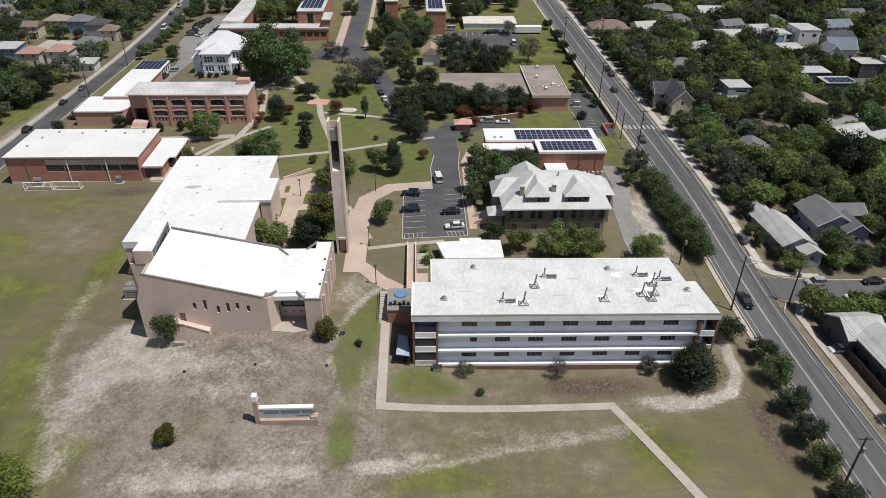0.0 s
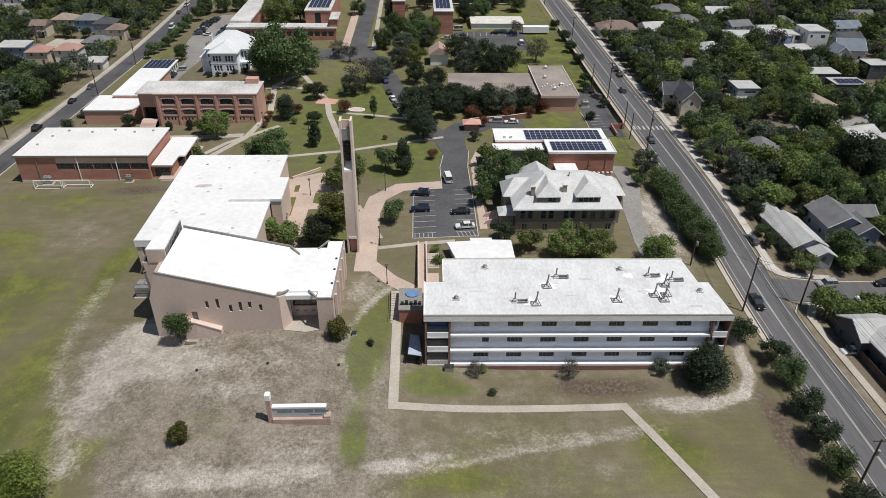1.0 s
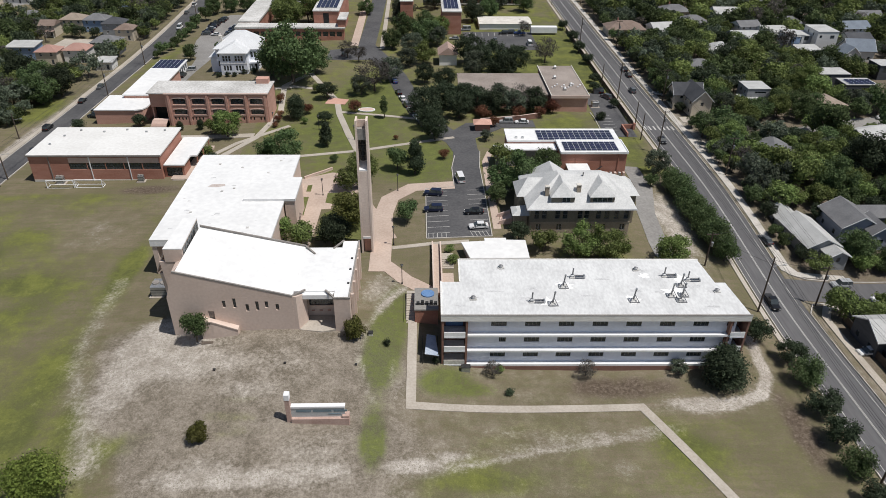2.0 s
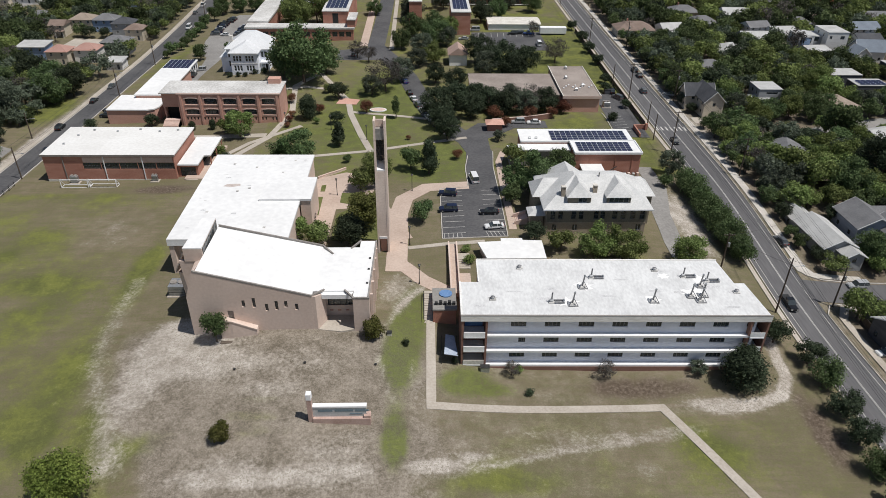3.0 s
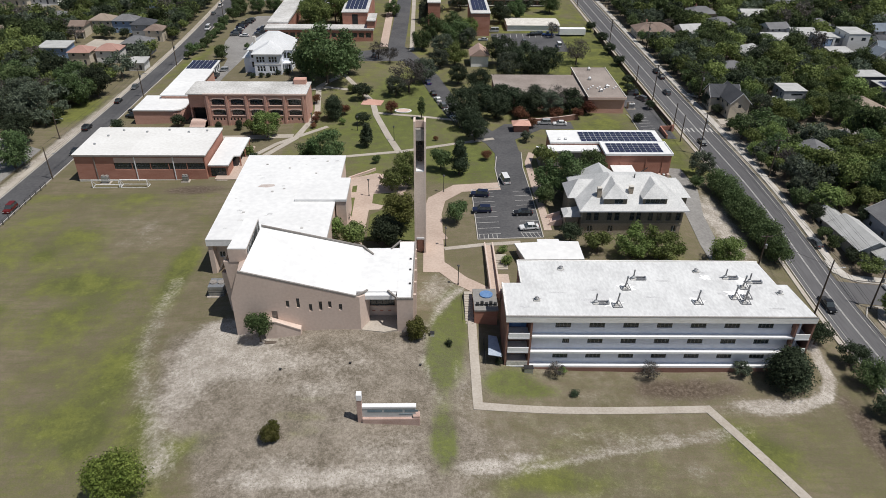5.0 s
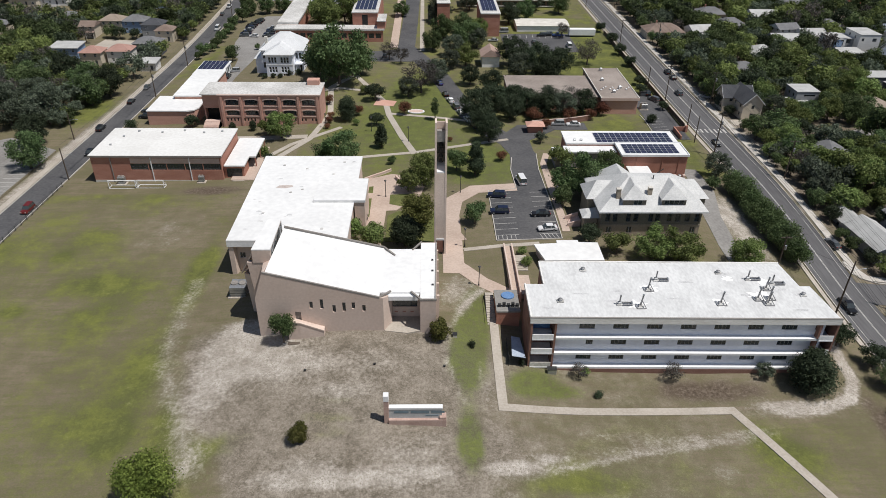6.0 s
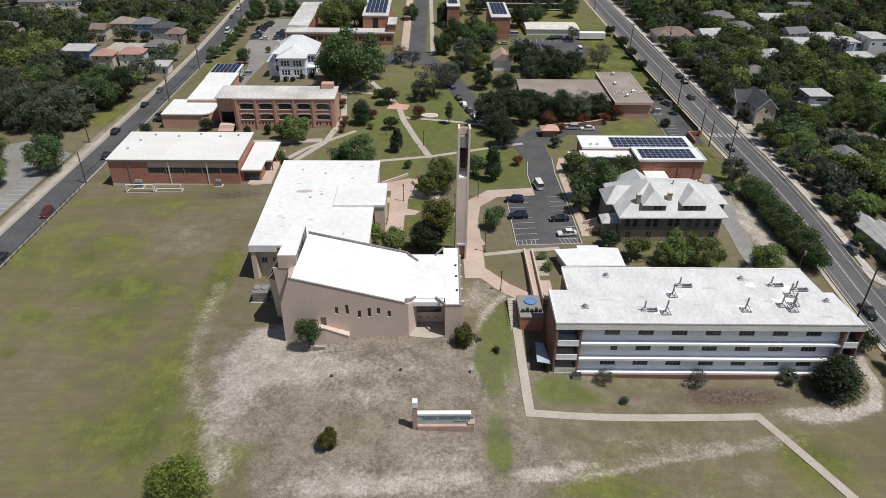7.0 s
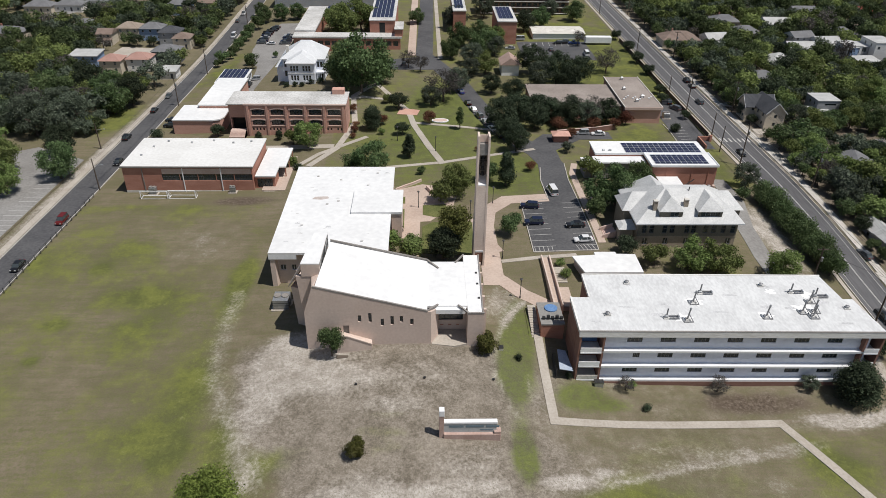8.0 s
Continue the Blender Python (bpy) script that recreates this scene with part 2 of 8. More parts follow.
def hexa(bm, low, high):
    """A solid between two rings of points of the same length."""
    a = [bm.verts.new(p) for p in low]
    b = [bm.verts.new(p) for p in high]
    n = len(a)
    bm.faces.new(a[::-1])
    bm.faces.new(b)
    for i in range(n):
        bm.faces.new((a[i], a[(i + 1) % n], b[(i + 1) % n], b[i]))
    return bm


def box(x0, x1, y0, y1, z0, z1, bm=None, bevel=0.0):
    one = bmesh.new() if bm is None or bevel else bm
    ring = [(x0, y0), (x1, y0), (x1, y1), (x0, y1)]
    hexa(one, [(x, y, z0) for x, y in ring], [(x, y, z1) for x, y in ring])
    if bevel:
        bmesh.ops.bevel(one, geom=one.edges[:], offset=bevel, segments=1, affect="EDGES")
        if bm is not None:
            me = bpy.data.meshes.new("tmp")
            one.to_mesh(me)
            one.free()
            bm.from_mesh(me)
            bpy.data.meshes.remove(me)
            return bm
    return one


def prism(ring, z0, z1, bm=None):
    """Upright solid over a plan ring; z1 may be a number or one height for each corner."""
    bm = bm or bmesh.new()
    tops = z1 if isinstance(z1, (list, tuple)) else [z1] * len(ring)
    return hexa(bm, [(x, y, z0) for x, y in ring], [(x, y, t) for (x, y), t in zip(ring, tops)])


def tube(p, q, r0, r1=None, n=8, bm=None):
    """A round bar from p to q."""
    bm = bm or bmesh.new()
    p, q = Vector(p), Vector(q)
    r1 = r0 if r1 is None else r1
    w = (q - p).normalized()
    u = w.orthogonal().normalized()
    v = w.cross(u)
    ring = [(math.cos(2 * math.pi * i / n), math.sin(2 * math.pi * i / n)) for i in range(n)]
    return hexa(bm, [p + r0 * (c * u + s * v) for c, s in ring], [q + r1 * (c * u + s * v) for c, s in ring])


def panel(a, b, z0, z1, th, holes=(), bm=None):
    """A wall from a to b with its openings; th: thickness, to the left of the way a-b. holes: (u0, u1, w0, w1)."""
    bm = bm or bmesh.new()
    a, b = Vector((*a, 0)), Vector((*b, 0))
    length = (b - a).length
    d = (b - a) / length
    n = Vector((-d.y, d.x, 0)) * th
    us = sorted({0.0, length, *[h[0] for h in holes], *[h[1] for h in holes]})
    zs = sorted({z0, z1, *[h[2] for h in holes], *[h[3] for h in holes]})
    us = [u for u in us if 0 <= u <= length]
    zs = [z for z in zs if z0 <= z <= z1]

    def solid(i, j):
        if not (0 <= i < len(us) - 1 and 0 <= j < len(zs) - 1):
            return False
        u, z = (us[i] + us[i + 1]) / 2, (zs[j] + zs[j + 1]) / 2
        return not any(h[0] < u < h[1] and h[2] < z < h[3] for h in holes)

    cache = {}

    def vert(i, j, k):
        if (i, j, k) not in cache:
            cache[i, j, k] = bm.verts.new(a + d * us[i] + n * k + Vector((0, 0, zs[j])))
        return cache[i, j, k]

    for i in range(len(us) - 1):
        for j in range(len(zs) - 1):
            if not solid(i, j):
                continue
            for k in (0, 1):
                q = [vert(i, j, k), vert(i + 1, j, k), vert(i + 1, j + 1, k), vert(i, j + 1, k)]
                bm.faces.new(q if k == 0 else q[::-1])
            for (di, dj), (p, q) in {(-1, 0): ((i, j), (i, j + 1)), (1, 0): ((i + 1, j + 1), (i + 1, j)), (0, -1): ((i + 1, j), (i, j)), (0, 1): ((i, j + 1), (i + 1, j + 1))}.items():
                if not solid(i + di, j + dj):
                    bm.faces.new((vert(*p, 0), vert(*q, 0), vert(*q, 1), vert(*p, 1)))
    return bm


def window(parent, a, b, hole, depth=0.18, bars=1, rails=0, frame_material=None, name="window"):
    """Frame, bars and pane set back into a hole of a wall a-b."""
    a, b = Vector((*a, 0)), Vector((*b, 0))
    d = (b - a).normalized()
    n = Vector((-d.y, d.x, 0))
    u0, u1, w0, w1 = hole
    e = 0.06

    def bar(bm, ua, ub, wa, wb, k0, k1):
        ring = [a + d * ua + n * k0, a + d * ub + n * k0, a + d * ub + n * k1, a + d * ua + n * k1]
        hexa(bm, [p + Vector((0, 0, wa)) for p in ring], [p + Vector((0, 0, wb)) for p in ring])

    k0, k1 = depth, depth + 0.06
    us, ws = [u0, u0 + e], [w0, w0 + e]
    for i in range(bars):
        u = u0 + (u1 - u0) * (i + 1) / (bars + 1)
        us += [u - e / 2, u + e / 2]
    for i in range(rails):
        w = w0 + (w1 - w0) * (i + 1) / (rails + 1)
        ws += [w - e / 2, w + e / 2]
    us, ws = us + [u1 - e, u1], ws + [w1 - e, w1]
    bm = bmesh.new()
    seen = {}

    def corner(i, j, k):
        if (i, j, k) not in seen:
            seen[i, j, k] = bm.verts.new(a + d * us[i] + n * (k1 if k else k0) + Vector((0, 0, ws[j])))
        return seen[i, j, k]

    def solid(i, j):
        return 0 <= i < len(us) - 1 and 0 <= j < len(ws) - 1 and (i % 2 == 0 or j % 2 == 0)

    for i in range(len(us) - 1):
        for j in range(len(ws) - 1):
            if not solid(i, j):
                continue
            ring = [(i, j), (i + 1, j), (i + 1, j + 1), (i, j + 1)]
            bm.faces.new([corner(*q, 0) for q in ring])
            bm.faces.new([corner(*q, 1) for q in reversed(ring)])
            for (p, q), (di, dj) in zip(zip(ring, ring[1:] + ring[:1]), ((0, -1), (1, 0), (0, 1), (-1, 0))):
                if not solid(i + di, j + dj):
                    bm.faces.new([corner(*q, 0), corner(*p, 0), corner(*p, 1), corner(*q, 1)])
    f = part(name, bm, frame_material or WHITE, parent)
    g = bmesh.new()
    bar(g, u0 + 0.02, u1 - 0.02, w0 + 0.02, w1 - 0.02, k0 + 0.025, k0 + 0.035)
    part("pane", g, GLASS, f)
    return f


def ribbon(points, width, lift, depth=0.3, step=2.0, offset=0.0, bm=None):
    """A strip that follows the ground along a line of plan points, with edges that go down by depth."""
    bm = bm or bmesh.new()
    line = []
    for (x0, y0), (x1, y1) in zip(points, points[1:]):
        k = max(1, int(math.hypot(x1 - x0, y1 - y0) / step))
        line += [Vector((x0 + (x1 - x0) * i / k, y0 + (y1 - y0) * i / k)) for i in range(k)]
    line.append(Vector(points[-1]))
    rows = []
    for i, p in enumerate(line):
        d = line[min(i + 1, len(line) - 1)] - line[max(i - 1, 0)]
        n = Vector((-d.y, d.x)).normalized()
        if 0 < i < len(line) - 1:
            e = (line[i + 1] - p).normalized()
            n /= max(0.5, abs(n.dot(Vector((-e.y, e.x)))))
        l, r = p + n * (offset + width / 2), p + n * (offset - width / 2)
        zl, zr = tz(l.x, l.y) + lift, tz(r.x, r.y) + lift
        rows.append([bm.verts.new(v) for v in ((l.x, l.y, zl - depth), (l.x, l.y, zl), (r.x, r.y, zr), (r.x, r.y, zr - depth))])
    for s, t in zip(rows, rows[1:]):
        for k in range(3):
            bm.faces.new((s[k], s[k + 1], t[k + 1], t[k]))
    bm.faces.new(rows[0])
    bm.faces.new(rows[-1][::-1])
    return bm


def slab(ring, lift, depth=0.3, size=3.0):
    """A sheet over a plan ring that follows the ground."""
    bm = bmesh.new()
    bm.faces.new([bm.verts.new((x, y, 0)) for x, y in ring])
    bmesh.ops.triangulate(bm, faces=bm.faces[:])
    for _ in range(6):
        long = [e for e in bm.edges if e.calc_length() > size]
        if not long:
            break
        bmesh.ops.subdivide_edges(bm, edges=long, cuts=1)
        bmesh.ops.triangulate(bm, faces=[f for f in bm.faces if len(f.verts) > 3])
    edge = [e for e in bm.edges if e.is_boundary]
    out = bmesh.ops.extrude_edge_only(bm, edges=edge)
    skirt = {v for v in out["geom"] if isinstance(v, bmesh.types.BMVert)}
    for v in bm.verts:
        v.co.z = tz(v.co.x, v.co.y) + lift - (depth if v in skirt else 0)
    bmesh.ops.recalc_face_normals(bm, faces=bm.faces[:])
    return bm

# ---------- the ground, one sheet to the horizon ----------
def lines(stops):
    out = []
    for (a, b), s in zip(zip(stops[::2], stops[2::2]), stops[1::2]):
        out += list(np.arange(a, b, s))
    return np.array(out + [stops[-1]])


def spot(x, y, cx, cy, rx, ry):
    return np.exp(-(((x - cx) / rx) ** 2 + ((y - cy) / ry) ** 2))


def along(x, y, pts, width):
    best = np.zeros_like(x)
    for (x0, y0), (x1, y1) in zip(pts, pts[1:]):
        dx, dy = x1 - x0, y1 - y0
        t = np.clip(((x - x0) * dx + (y - y0) * dy) / (dx * dx + dy * dy), 0, 1)
        best = np.maximum(best, np.exp(-((x - x0 - t * dx) ** 2 + (y - y0 - t * dy) ** 2) / width ** 2))
    return best


# centre, half widths and weight of each patch
LUSH = [(-85.2, 113.5, 8.1, 6, 0.35), (-68.2, 122.7, 2.8, 12.9, 0.4), (-70.8, 76.7, 2, 2.8, 0.7), (-62.1, 79.6, 2.4, 7.3, 0.3), (-33.9, 82.8, 6.5, 1.2, 0.5), (2.2, 89.2, 7.1, 2.7, 0.35), (38, 74.3, 5.1, 4, 0.35), (34.9, 78.6, 2.8, 2.8, 0.4), (-50.4, 75.8, 4.6, 3.3, 0.3), (-21.6, 67.7, 10, 0.9, 0.3), (7.3, 69.5, 13.8, 3.2, 0.22), (-34.6, 76.2, 5.3, 1.5, 0.3), (-89.5, 121.4, 7.3, 3.5, 0.5), (-70.2, 126.9, 2.3, 10.9, 0.5), (-70.2, 77.5, 2.4, 3.2, 0.7), (-70.7, 90, 4.1, 11.5, 0.42), (-103.3, 100.5, 1.6, 1.5, 0.7), (-103.7, 111.8, 2.5, 1.9, 0.6), (-103.1, 133, 2.3, 2.5, 0.5), (-77.5, 80.2, 5.6, 5.6, 0.3), (-119, 134.5, 5.1, 7.4, 0.3), (-90.3, 103.5, 5.5, 6.8, 0.25), (40, 205, 8, 8, 0.45), (56, 185, 4, 22, 0.45), (52, 275, 12, 30, 0.45), (34, 126, 14, 6, 0.45), (-118, 255, 5, 40, 0.45), (-140, 220, 8, 40, 0.45), (-98, 150, 12, 20, 0.3), (-139, 226, 9, 8, 0.45), (-135, 236, 6, 10, 0.45), (42, 300, 26, 60, 0.4), (-112, 310, 5, 34, 0.55), (-112, 285, 9, 12, 0.45), (-54.5, 73.4, 6.2, 4.3, 0.4), (-35.5, 79.5, 7.2, 1.4, 0.4), (-62.7, 87.1, 2.2, 8.3, 0.3), (3, 67.4, 10.2, 2, 0.3), (25.1, 87.6, 9, 2, 0.25), (37.8, 74.5, 5.5, 4.7, 0.3)]
TAN = [(-82, 145.2, 10.5, 11.2, 0.6), (-100.4, 153.1, 8.6, 6.7, 0.4), (-95, 97.2, 7.3, 9.4, 0.3), (-93.4, 114.4, 6.9, 2.4, 0.25)]
RICH = [(-14.2, 92, 2.8, 6), (-12.4, 100, 3.6, 8), (-11, 109, 3, 7), (-13.6, 76.5, 2.5, 7), (-0.5, 91, 4, 3.5), (-30, 205, 30, 44), (-21, 246, 15, 26), (0, 180, 12, 12), (-5, 170, 10, 8), (-3.3, 88.6, 4.2, 3.4), (3.1, 88, 5, 2), (-13.3, 74.6, 1.8, 4.3), (-12.6, 95.9, 2.7, 9), (-10.9, 105.6, 2, 6.7)]
BARE = [(-53.3, 100.8, 5, 3.9, 1), (-55.7, 93.2, 3.7, 6.9, 0.7), (-45.4, 92, 9.2, 2.6, 0.4), (-53.9, 97.2, 6.5, 4.3, 0.5), (-34.3, 84.7, 5.2, 1.8, 0.5), (-39.8, 67.8, 5.8, 1.2, 0.9), (-32.3, 67.6, 2.4, 0.9, 0.8), (-22.9, 72.6, 5.2, 2.1, 0.5), (-20.1, 69.4, 3.8, 1.2, 0.7), (-9.1, 70.5, 4.8, 1.2, 0.7), (-2, 72.7, 2.6, 1, 0.5), (-19.6, 75.9, 2.7, 1.1, 0.45), (26.2, 70.3, 4.1, 2.4, 0.25), (41.5, 84.7, 5.9, 1.9, 0.9), (-11, 91.7, 1, 3.7, 0.6), (-12.5, 116.1, 3.8, 4.4, 0.4), (-57.6, 85.2, 2.9, 5.3, 0.5), (-29.5, 91.2, 5.8, 4.2, 0.25), (12.2, 77.7, 11.1, 1.2, 0.3), (56, 141, 3.4, 16, 0.8), (80, 195, 3, 25, 0.75), (-131, 190, 1.5, 60, 0.75), (14, 64, 10, 4, 0.15), (-15, 111, 3.6, 6, 0.45), (-12.5, 106, 1.2, 6, 0.4), (-84, 142, 9, 9, 0.2), (-46.7, 98.2, 6.4, 4.4, 0.45), (-56, 97.9, 3.7, 6.8, 0.45), (-46.9, 90, 7, 2.8, 0.35), (-30.5, 68.1, 9.1, 1.4, 0.5), (-9.8, 86.5, 1.3, 3, 0.5), (-7.8, 70.9, 5.2, 1.2, 0.35), (-37.6, 70.6, 5.1, 1.8, 0.35), (-57.5, 89.5, 4.5, 5, 0.3), (-50, 93, 7, 4, 0.28), (-40, 90, 13, 8, 0.14), (-24, 67.3, 9, 2.5, 0.3), (-39, 68.5, 8, 2.4, 0.25), (-57, 72, 4, 5, 0.22), (-10.5, 66, 5, 3, 0.2), (53, 146, 3, 8, 0.6)]
MULCH = [(30, 89, 16, 4), (58, 78, 4, 14), (-24, 136, 8, 8), (-78, 166, 12, 4)]


def ground():
    xs = lines([-3000, 250, -1000, 60, -400, 12, -136, 1, 84, 8, 300, 40, 600, 200, 3000])
    ys = lines([-1500, 250, -250, 30, 30, 2, 50, 1, 130, 2, 270, 8, 520, 40, 1000, 250, 4000])
    X, Y = np.meshgrid(xs, ys)
    X, Y = X.ravel(), Y.ravel()
    Z = terrain(X, Y) + 0.05 * np.sin(X * 0.7 + 1.3 * np.sin(Y * 0.31)) * np.sin(Y * 0.53)
    nx, ny = len(xs), len(ys)
    i = np.arange(nx - 1)[None, :] + nx * np.arange(ny - 1)[:, None]
    i = i.ravel()
    faces = np.stack([i, i + 1, i + nx + 1, i + nx], 1)
    me = bpy.data.meshes.new("ground")
    me.from_pydata(np.stack([X, Y, Z - 0.06], 1).tolist(), [], faces.tolist())
    lush = sum(s[4] * spot(X, Y, *s[:4]) for s in LUSH) + 0.45 * ((Y > 168) & (X > -60) & (X < 64))
    rich = 0.72 * np.minimum(1, sum(spot(X, Y, *s) for s in RICH))
    bare = sum(s[4] * spot(X, Y, *s[:4]) for s in BARE)
    for line, width, k in (([(-69.1, 120.5), (-69.2, 111.2), (-68.4, 101.2), (-67.3, 93.2), (-63.3, 85.2), (-58.9, 76.6), (-56.4, 70.4)], 2.3, 0.36), ([(-9.3, 114.0), (-13.8, 107.7), (-16.3, 99.8), (-16.7, 92.2), (-15.1, 85.7), (-13.4, 82.7)], 0.8, 0.55), ([(-11.6, 69.1), (2.5, 73.5), (21.4, 77.1), (34.3, 79.5)], 1.0, 0.26), ([(-6.5, 68.9), (7.7, 72.6), (22.8, 75.7), (37.2, 79.5)], 0.9, 0.26), ([(0.4, 70.4), (16.3, 75.1), (35.4, 77.4)], 0.8, 0.22)):
        bare = bare + k * along(X, Y, line, width)
    bare = bare + 1.35 * along(X, Y, [(58.4, 103), (57.4, 92), (54.5, 87), (48, 84.6), (42, 84.4)], 1.0)
    bare = bare - 0.5 * np.clip(spot(X, Y, -12, 100, 4, 12) + spot(X, Y, -13, 73, 2.2, 9), 0, 1)
    mulch = sum(spot(X, Y, *s) for s in MULCH) * 0.8 + 0.55 * (X > 80) * (Y < 600)
    soft_step = lambda v: 1 / (1 + np.exp(-np.clip(v, -40, 40)))
    edge = np.interp(Y, [50, 60, 74, 84, 100, 118], [-44, -47, -54, -62, -65, -66])
    thatch = soft_step((X - edge) / 1.2) * soft_step((103 - Y) / 2.0) * soft_step((62 - X) / 3) * (0.9 - 0.55 * soft_step((X + 9 + 3 * np.sin(Y * 0.4)) / 3.0))
    thatch = thatch - 0.35 * spot(X, Y, 45, 72, 12, 10) + 0.6 * sum(s[4] * spot(X, Y, *s[:4]) for s in TAN) + 0.5 * (X > 76.5)
    lush = lush + 0.42 * soft_step((edge - 1.5 - X) / 1.5) * (X > -121) * (Y < 165) - sum(s[4] * spot(X, Y, *s[:4]) for s in TAN) + 0.30 * soft_step((X + 9) / 2) * soft_step((84 - Y) / 2) * (X < 66)
    for key, v in (("thatch", thatch), ("lush", lush), ("rich", rich), ("bare", bare), ("mulch", mulch)):
        me.attributes.new(key, "FLOAT", "POINT").data.foreach_set("value", np.clip(v, 0, 1.2).astype(np.float32))
    me.shade_smooth()
    me.materials.append(GROUND)
    tagged(new("ground", me), "dry mown lawn with green and bare limestone patches", "ground", kind="structure")


ground()

# ---------- roads, kerbs, walks ----------
RX, LX = 71.3, -124.3
structure("road_east", ribbon([(RX, -200), (RX, 700)], 10.4, 0.02, step=4), ROAD, "grey worn asphalt street with painted lanes", "road")
structure("road_west", ribbon([(LX, -200), (LX, 700)], 7.4, 0.02, step=4), LOT, "grey asphalt street beside the playing field", "road")
structure("road_side", ribbon([(76.4, 121.5), (84, 121.8), (330, 122)], 7.6, 0.02, step=3), ROAD, "asphalt side street between houses", "road")
BACK_STREET = [(98, 198.4), (117, 203.6), (135, 210.4), (160, 216), (330, 226)]
structure("road_back", ribbon(BACK_STREET, 7.0, 0.02, step=4), PALE_LOT, "pale asphalt back street between houses", "road")
for x, side in ((RX, -5.32), (LX, -3.82), (LX, 3.82)):
    structure("kerb", ribbon([(x + side, -200), (x + side, 700)], 0.24, 0.16, step=5), KERB, "concrete kerb along the street", "kerb")
structure("kerb", ribbon([(RX + 5.32, -200), (RX + 5.32, 113), (RX + 7.5, 116.5), (82, 117.4), (330, 117.9)], 0.24, 0.16, step=4), KERB, "concrete kerb round the street corner", "kerb")
structure("kerb", ribbon([(RX + 5.32, 700), (RX + 5.32, 131), (RX + 7.2, 127.2), (82, 126), (330, 126.2)], 0.24, 0.16, step=4), KERB, "concrete kerb round the street corner", "kerb")
structure("pavement_east", ribbon([(78.8, 128), (78.8, 700)], 2.2, 0.14, step=5), KERB, "worn concrete pavement beside the street", "pavement")
structure("pavement_corner", slab([(77, 128.5), (80, 126.6), (92, 126.5), (92, 128.2), (81, 128.4), (78.4, 133), (77, 133)], 0.15), KERB, "pale concrete corner of the pavement", "pavement")
structure("pavement_south", ribbon([(79.6, -100), (79.6, 112), (82, 116.2), (100, 116.6)], 1.7, 0.14, step=4), PAVE, "worn concrete pavement beside the street", "pavement")
structure("pavement_verge", ribbon([(65, 100), (64.6, 240), (64.6, 420)], 1.1, 0.12, step=5), PAVE, "narrow concrete pavement by the hedge", "pavement")
structure("pavement_west", ribbon([(-129.4, 60), (-129.4, 600)], 1.8, 0.13, step=5), PAVE, "pale concrete pavement across the street", "pavement")


def dashes(name, x, y0, y1, width, on=None, off=0.0):
    bm = bmesh.new()
    y = y0
    while y < y1:
        e = min(y1, y + (on or 12.0))
        ribbon([(x, y), (x, e)], width, 0.08, 0.08, 4, bm=bm)
        y = e + off
    return structure(name, bm, LINE, "worn white painted road line", "road marking")


for x in (RX - 3.9, RX - 0.12, RX + 0.12, RX + 3.9):
    dashes("lane_line", x, 20, 420, 0.12, 400)
for k in range(7):
    structure("crossing_bar", ribbon([(RX - 4.6 + k * 1.5, 204.5), (RX - 4.6 + k * 1.5, 207.6)], 0.55, 0.035, 0.03), LINE, "white bar of a street crossing", "road marking")

# campus drive and car parks
structure("parking_lot", slab([(-4.4, 133.0), (10.2, 133.0), (10.4, 158.2), (-4.4, 158.6)], 0.02), LOT, "dark asphalt car park with white stalls", "parking lot")
structure("drive", ribbon([(6.6, 157.5), (6.7, 172), (7.6, 184), (5.5, 193), (0, 203), (-5.5, 218), (-10.6, 240), (-15, 262), (-23, 288), (-29.4, 306), (-28.6, 345), (-27.6, 430)], 7.6, 0.024, step=2), LOT, "grey asphalt drive through the campus", "road")
structure("drive_turn", slab([(4, 182), (11, 186), (11, 195), (20, 204), (18, 209), (9, 209), (3, 200)], 0.03), LOT, "asphalt turning place", "road")
structure("drive_spur", slab([(20.1, 204.2), (31, 205), (31, 211.5), (18.4, 211.5), (18.1, 209.2)], 0.03), LOT, "short asphalt drive under trees", "road")
structure("lot_west", slab([(-99.2, 256), (-94.6, 256), (-94, 290), (-92.5, 330), (-92, 366), (-103, 366), (-106.4, 358), (-109, 346), (-108.8, 322), (-106, 302), (-101, 294), (-99.4, 280)], 0.02), PALE_LOT, "pale asphalt car park beside the street", "parking lot")
structure("lot_north", slab([(14, 296), (46, 296), (46, 326), (14, 326)], 0.02), LOT, "dark asphalt car park before a white shed", "parking lot")
structure("lot_east", slab([(52, 198), (62, 198), (62.5, 240), (53, 240)], 0.02), LOT, "asphalt yard by the brick hall", "parking lot")
structure("lot_far_west", slab([(-146, 120), (-133.5, 120), (-133.5, 196), (-152, 206), (-160, 200), (-146, 180)], 0.02), PALE_LOT, "pale asphalt car park across the street", "parking lot")
structure("drive_service", ribbon([(49, 118), (48.5, 132), (49.5, 146), (53, 160), (53, 174)], 4.6, 0.02), PALE_LOT, "pale asphalt service drive", "road")
bm = bmesh.new()
for k in range(9):
    ribbon([(-4.2, 135.2 + k * 2.7), (0.9, 135.2 + k * 2.7)], 0.11, 0.036, 0.03, bm=bm)
    ribbon([(6.0, 135.2 + k * 2.7), (10.2, 135.2 + k * 2.7)], 0.11, 0.036, 0.03, bm=bm)
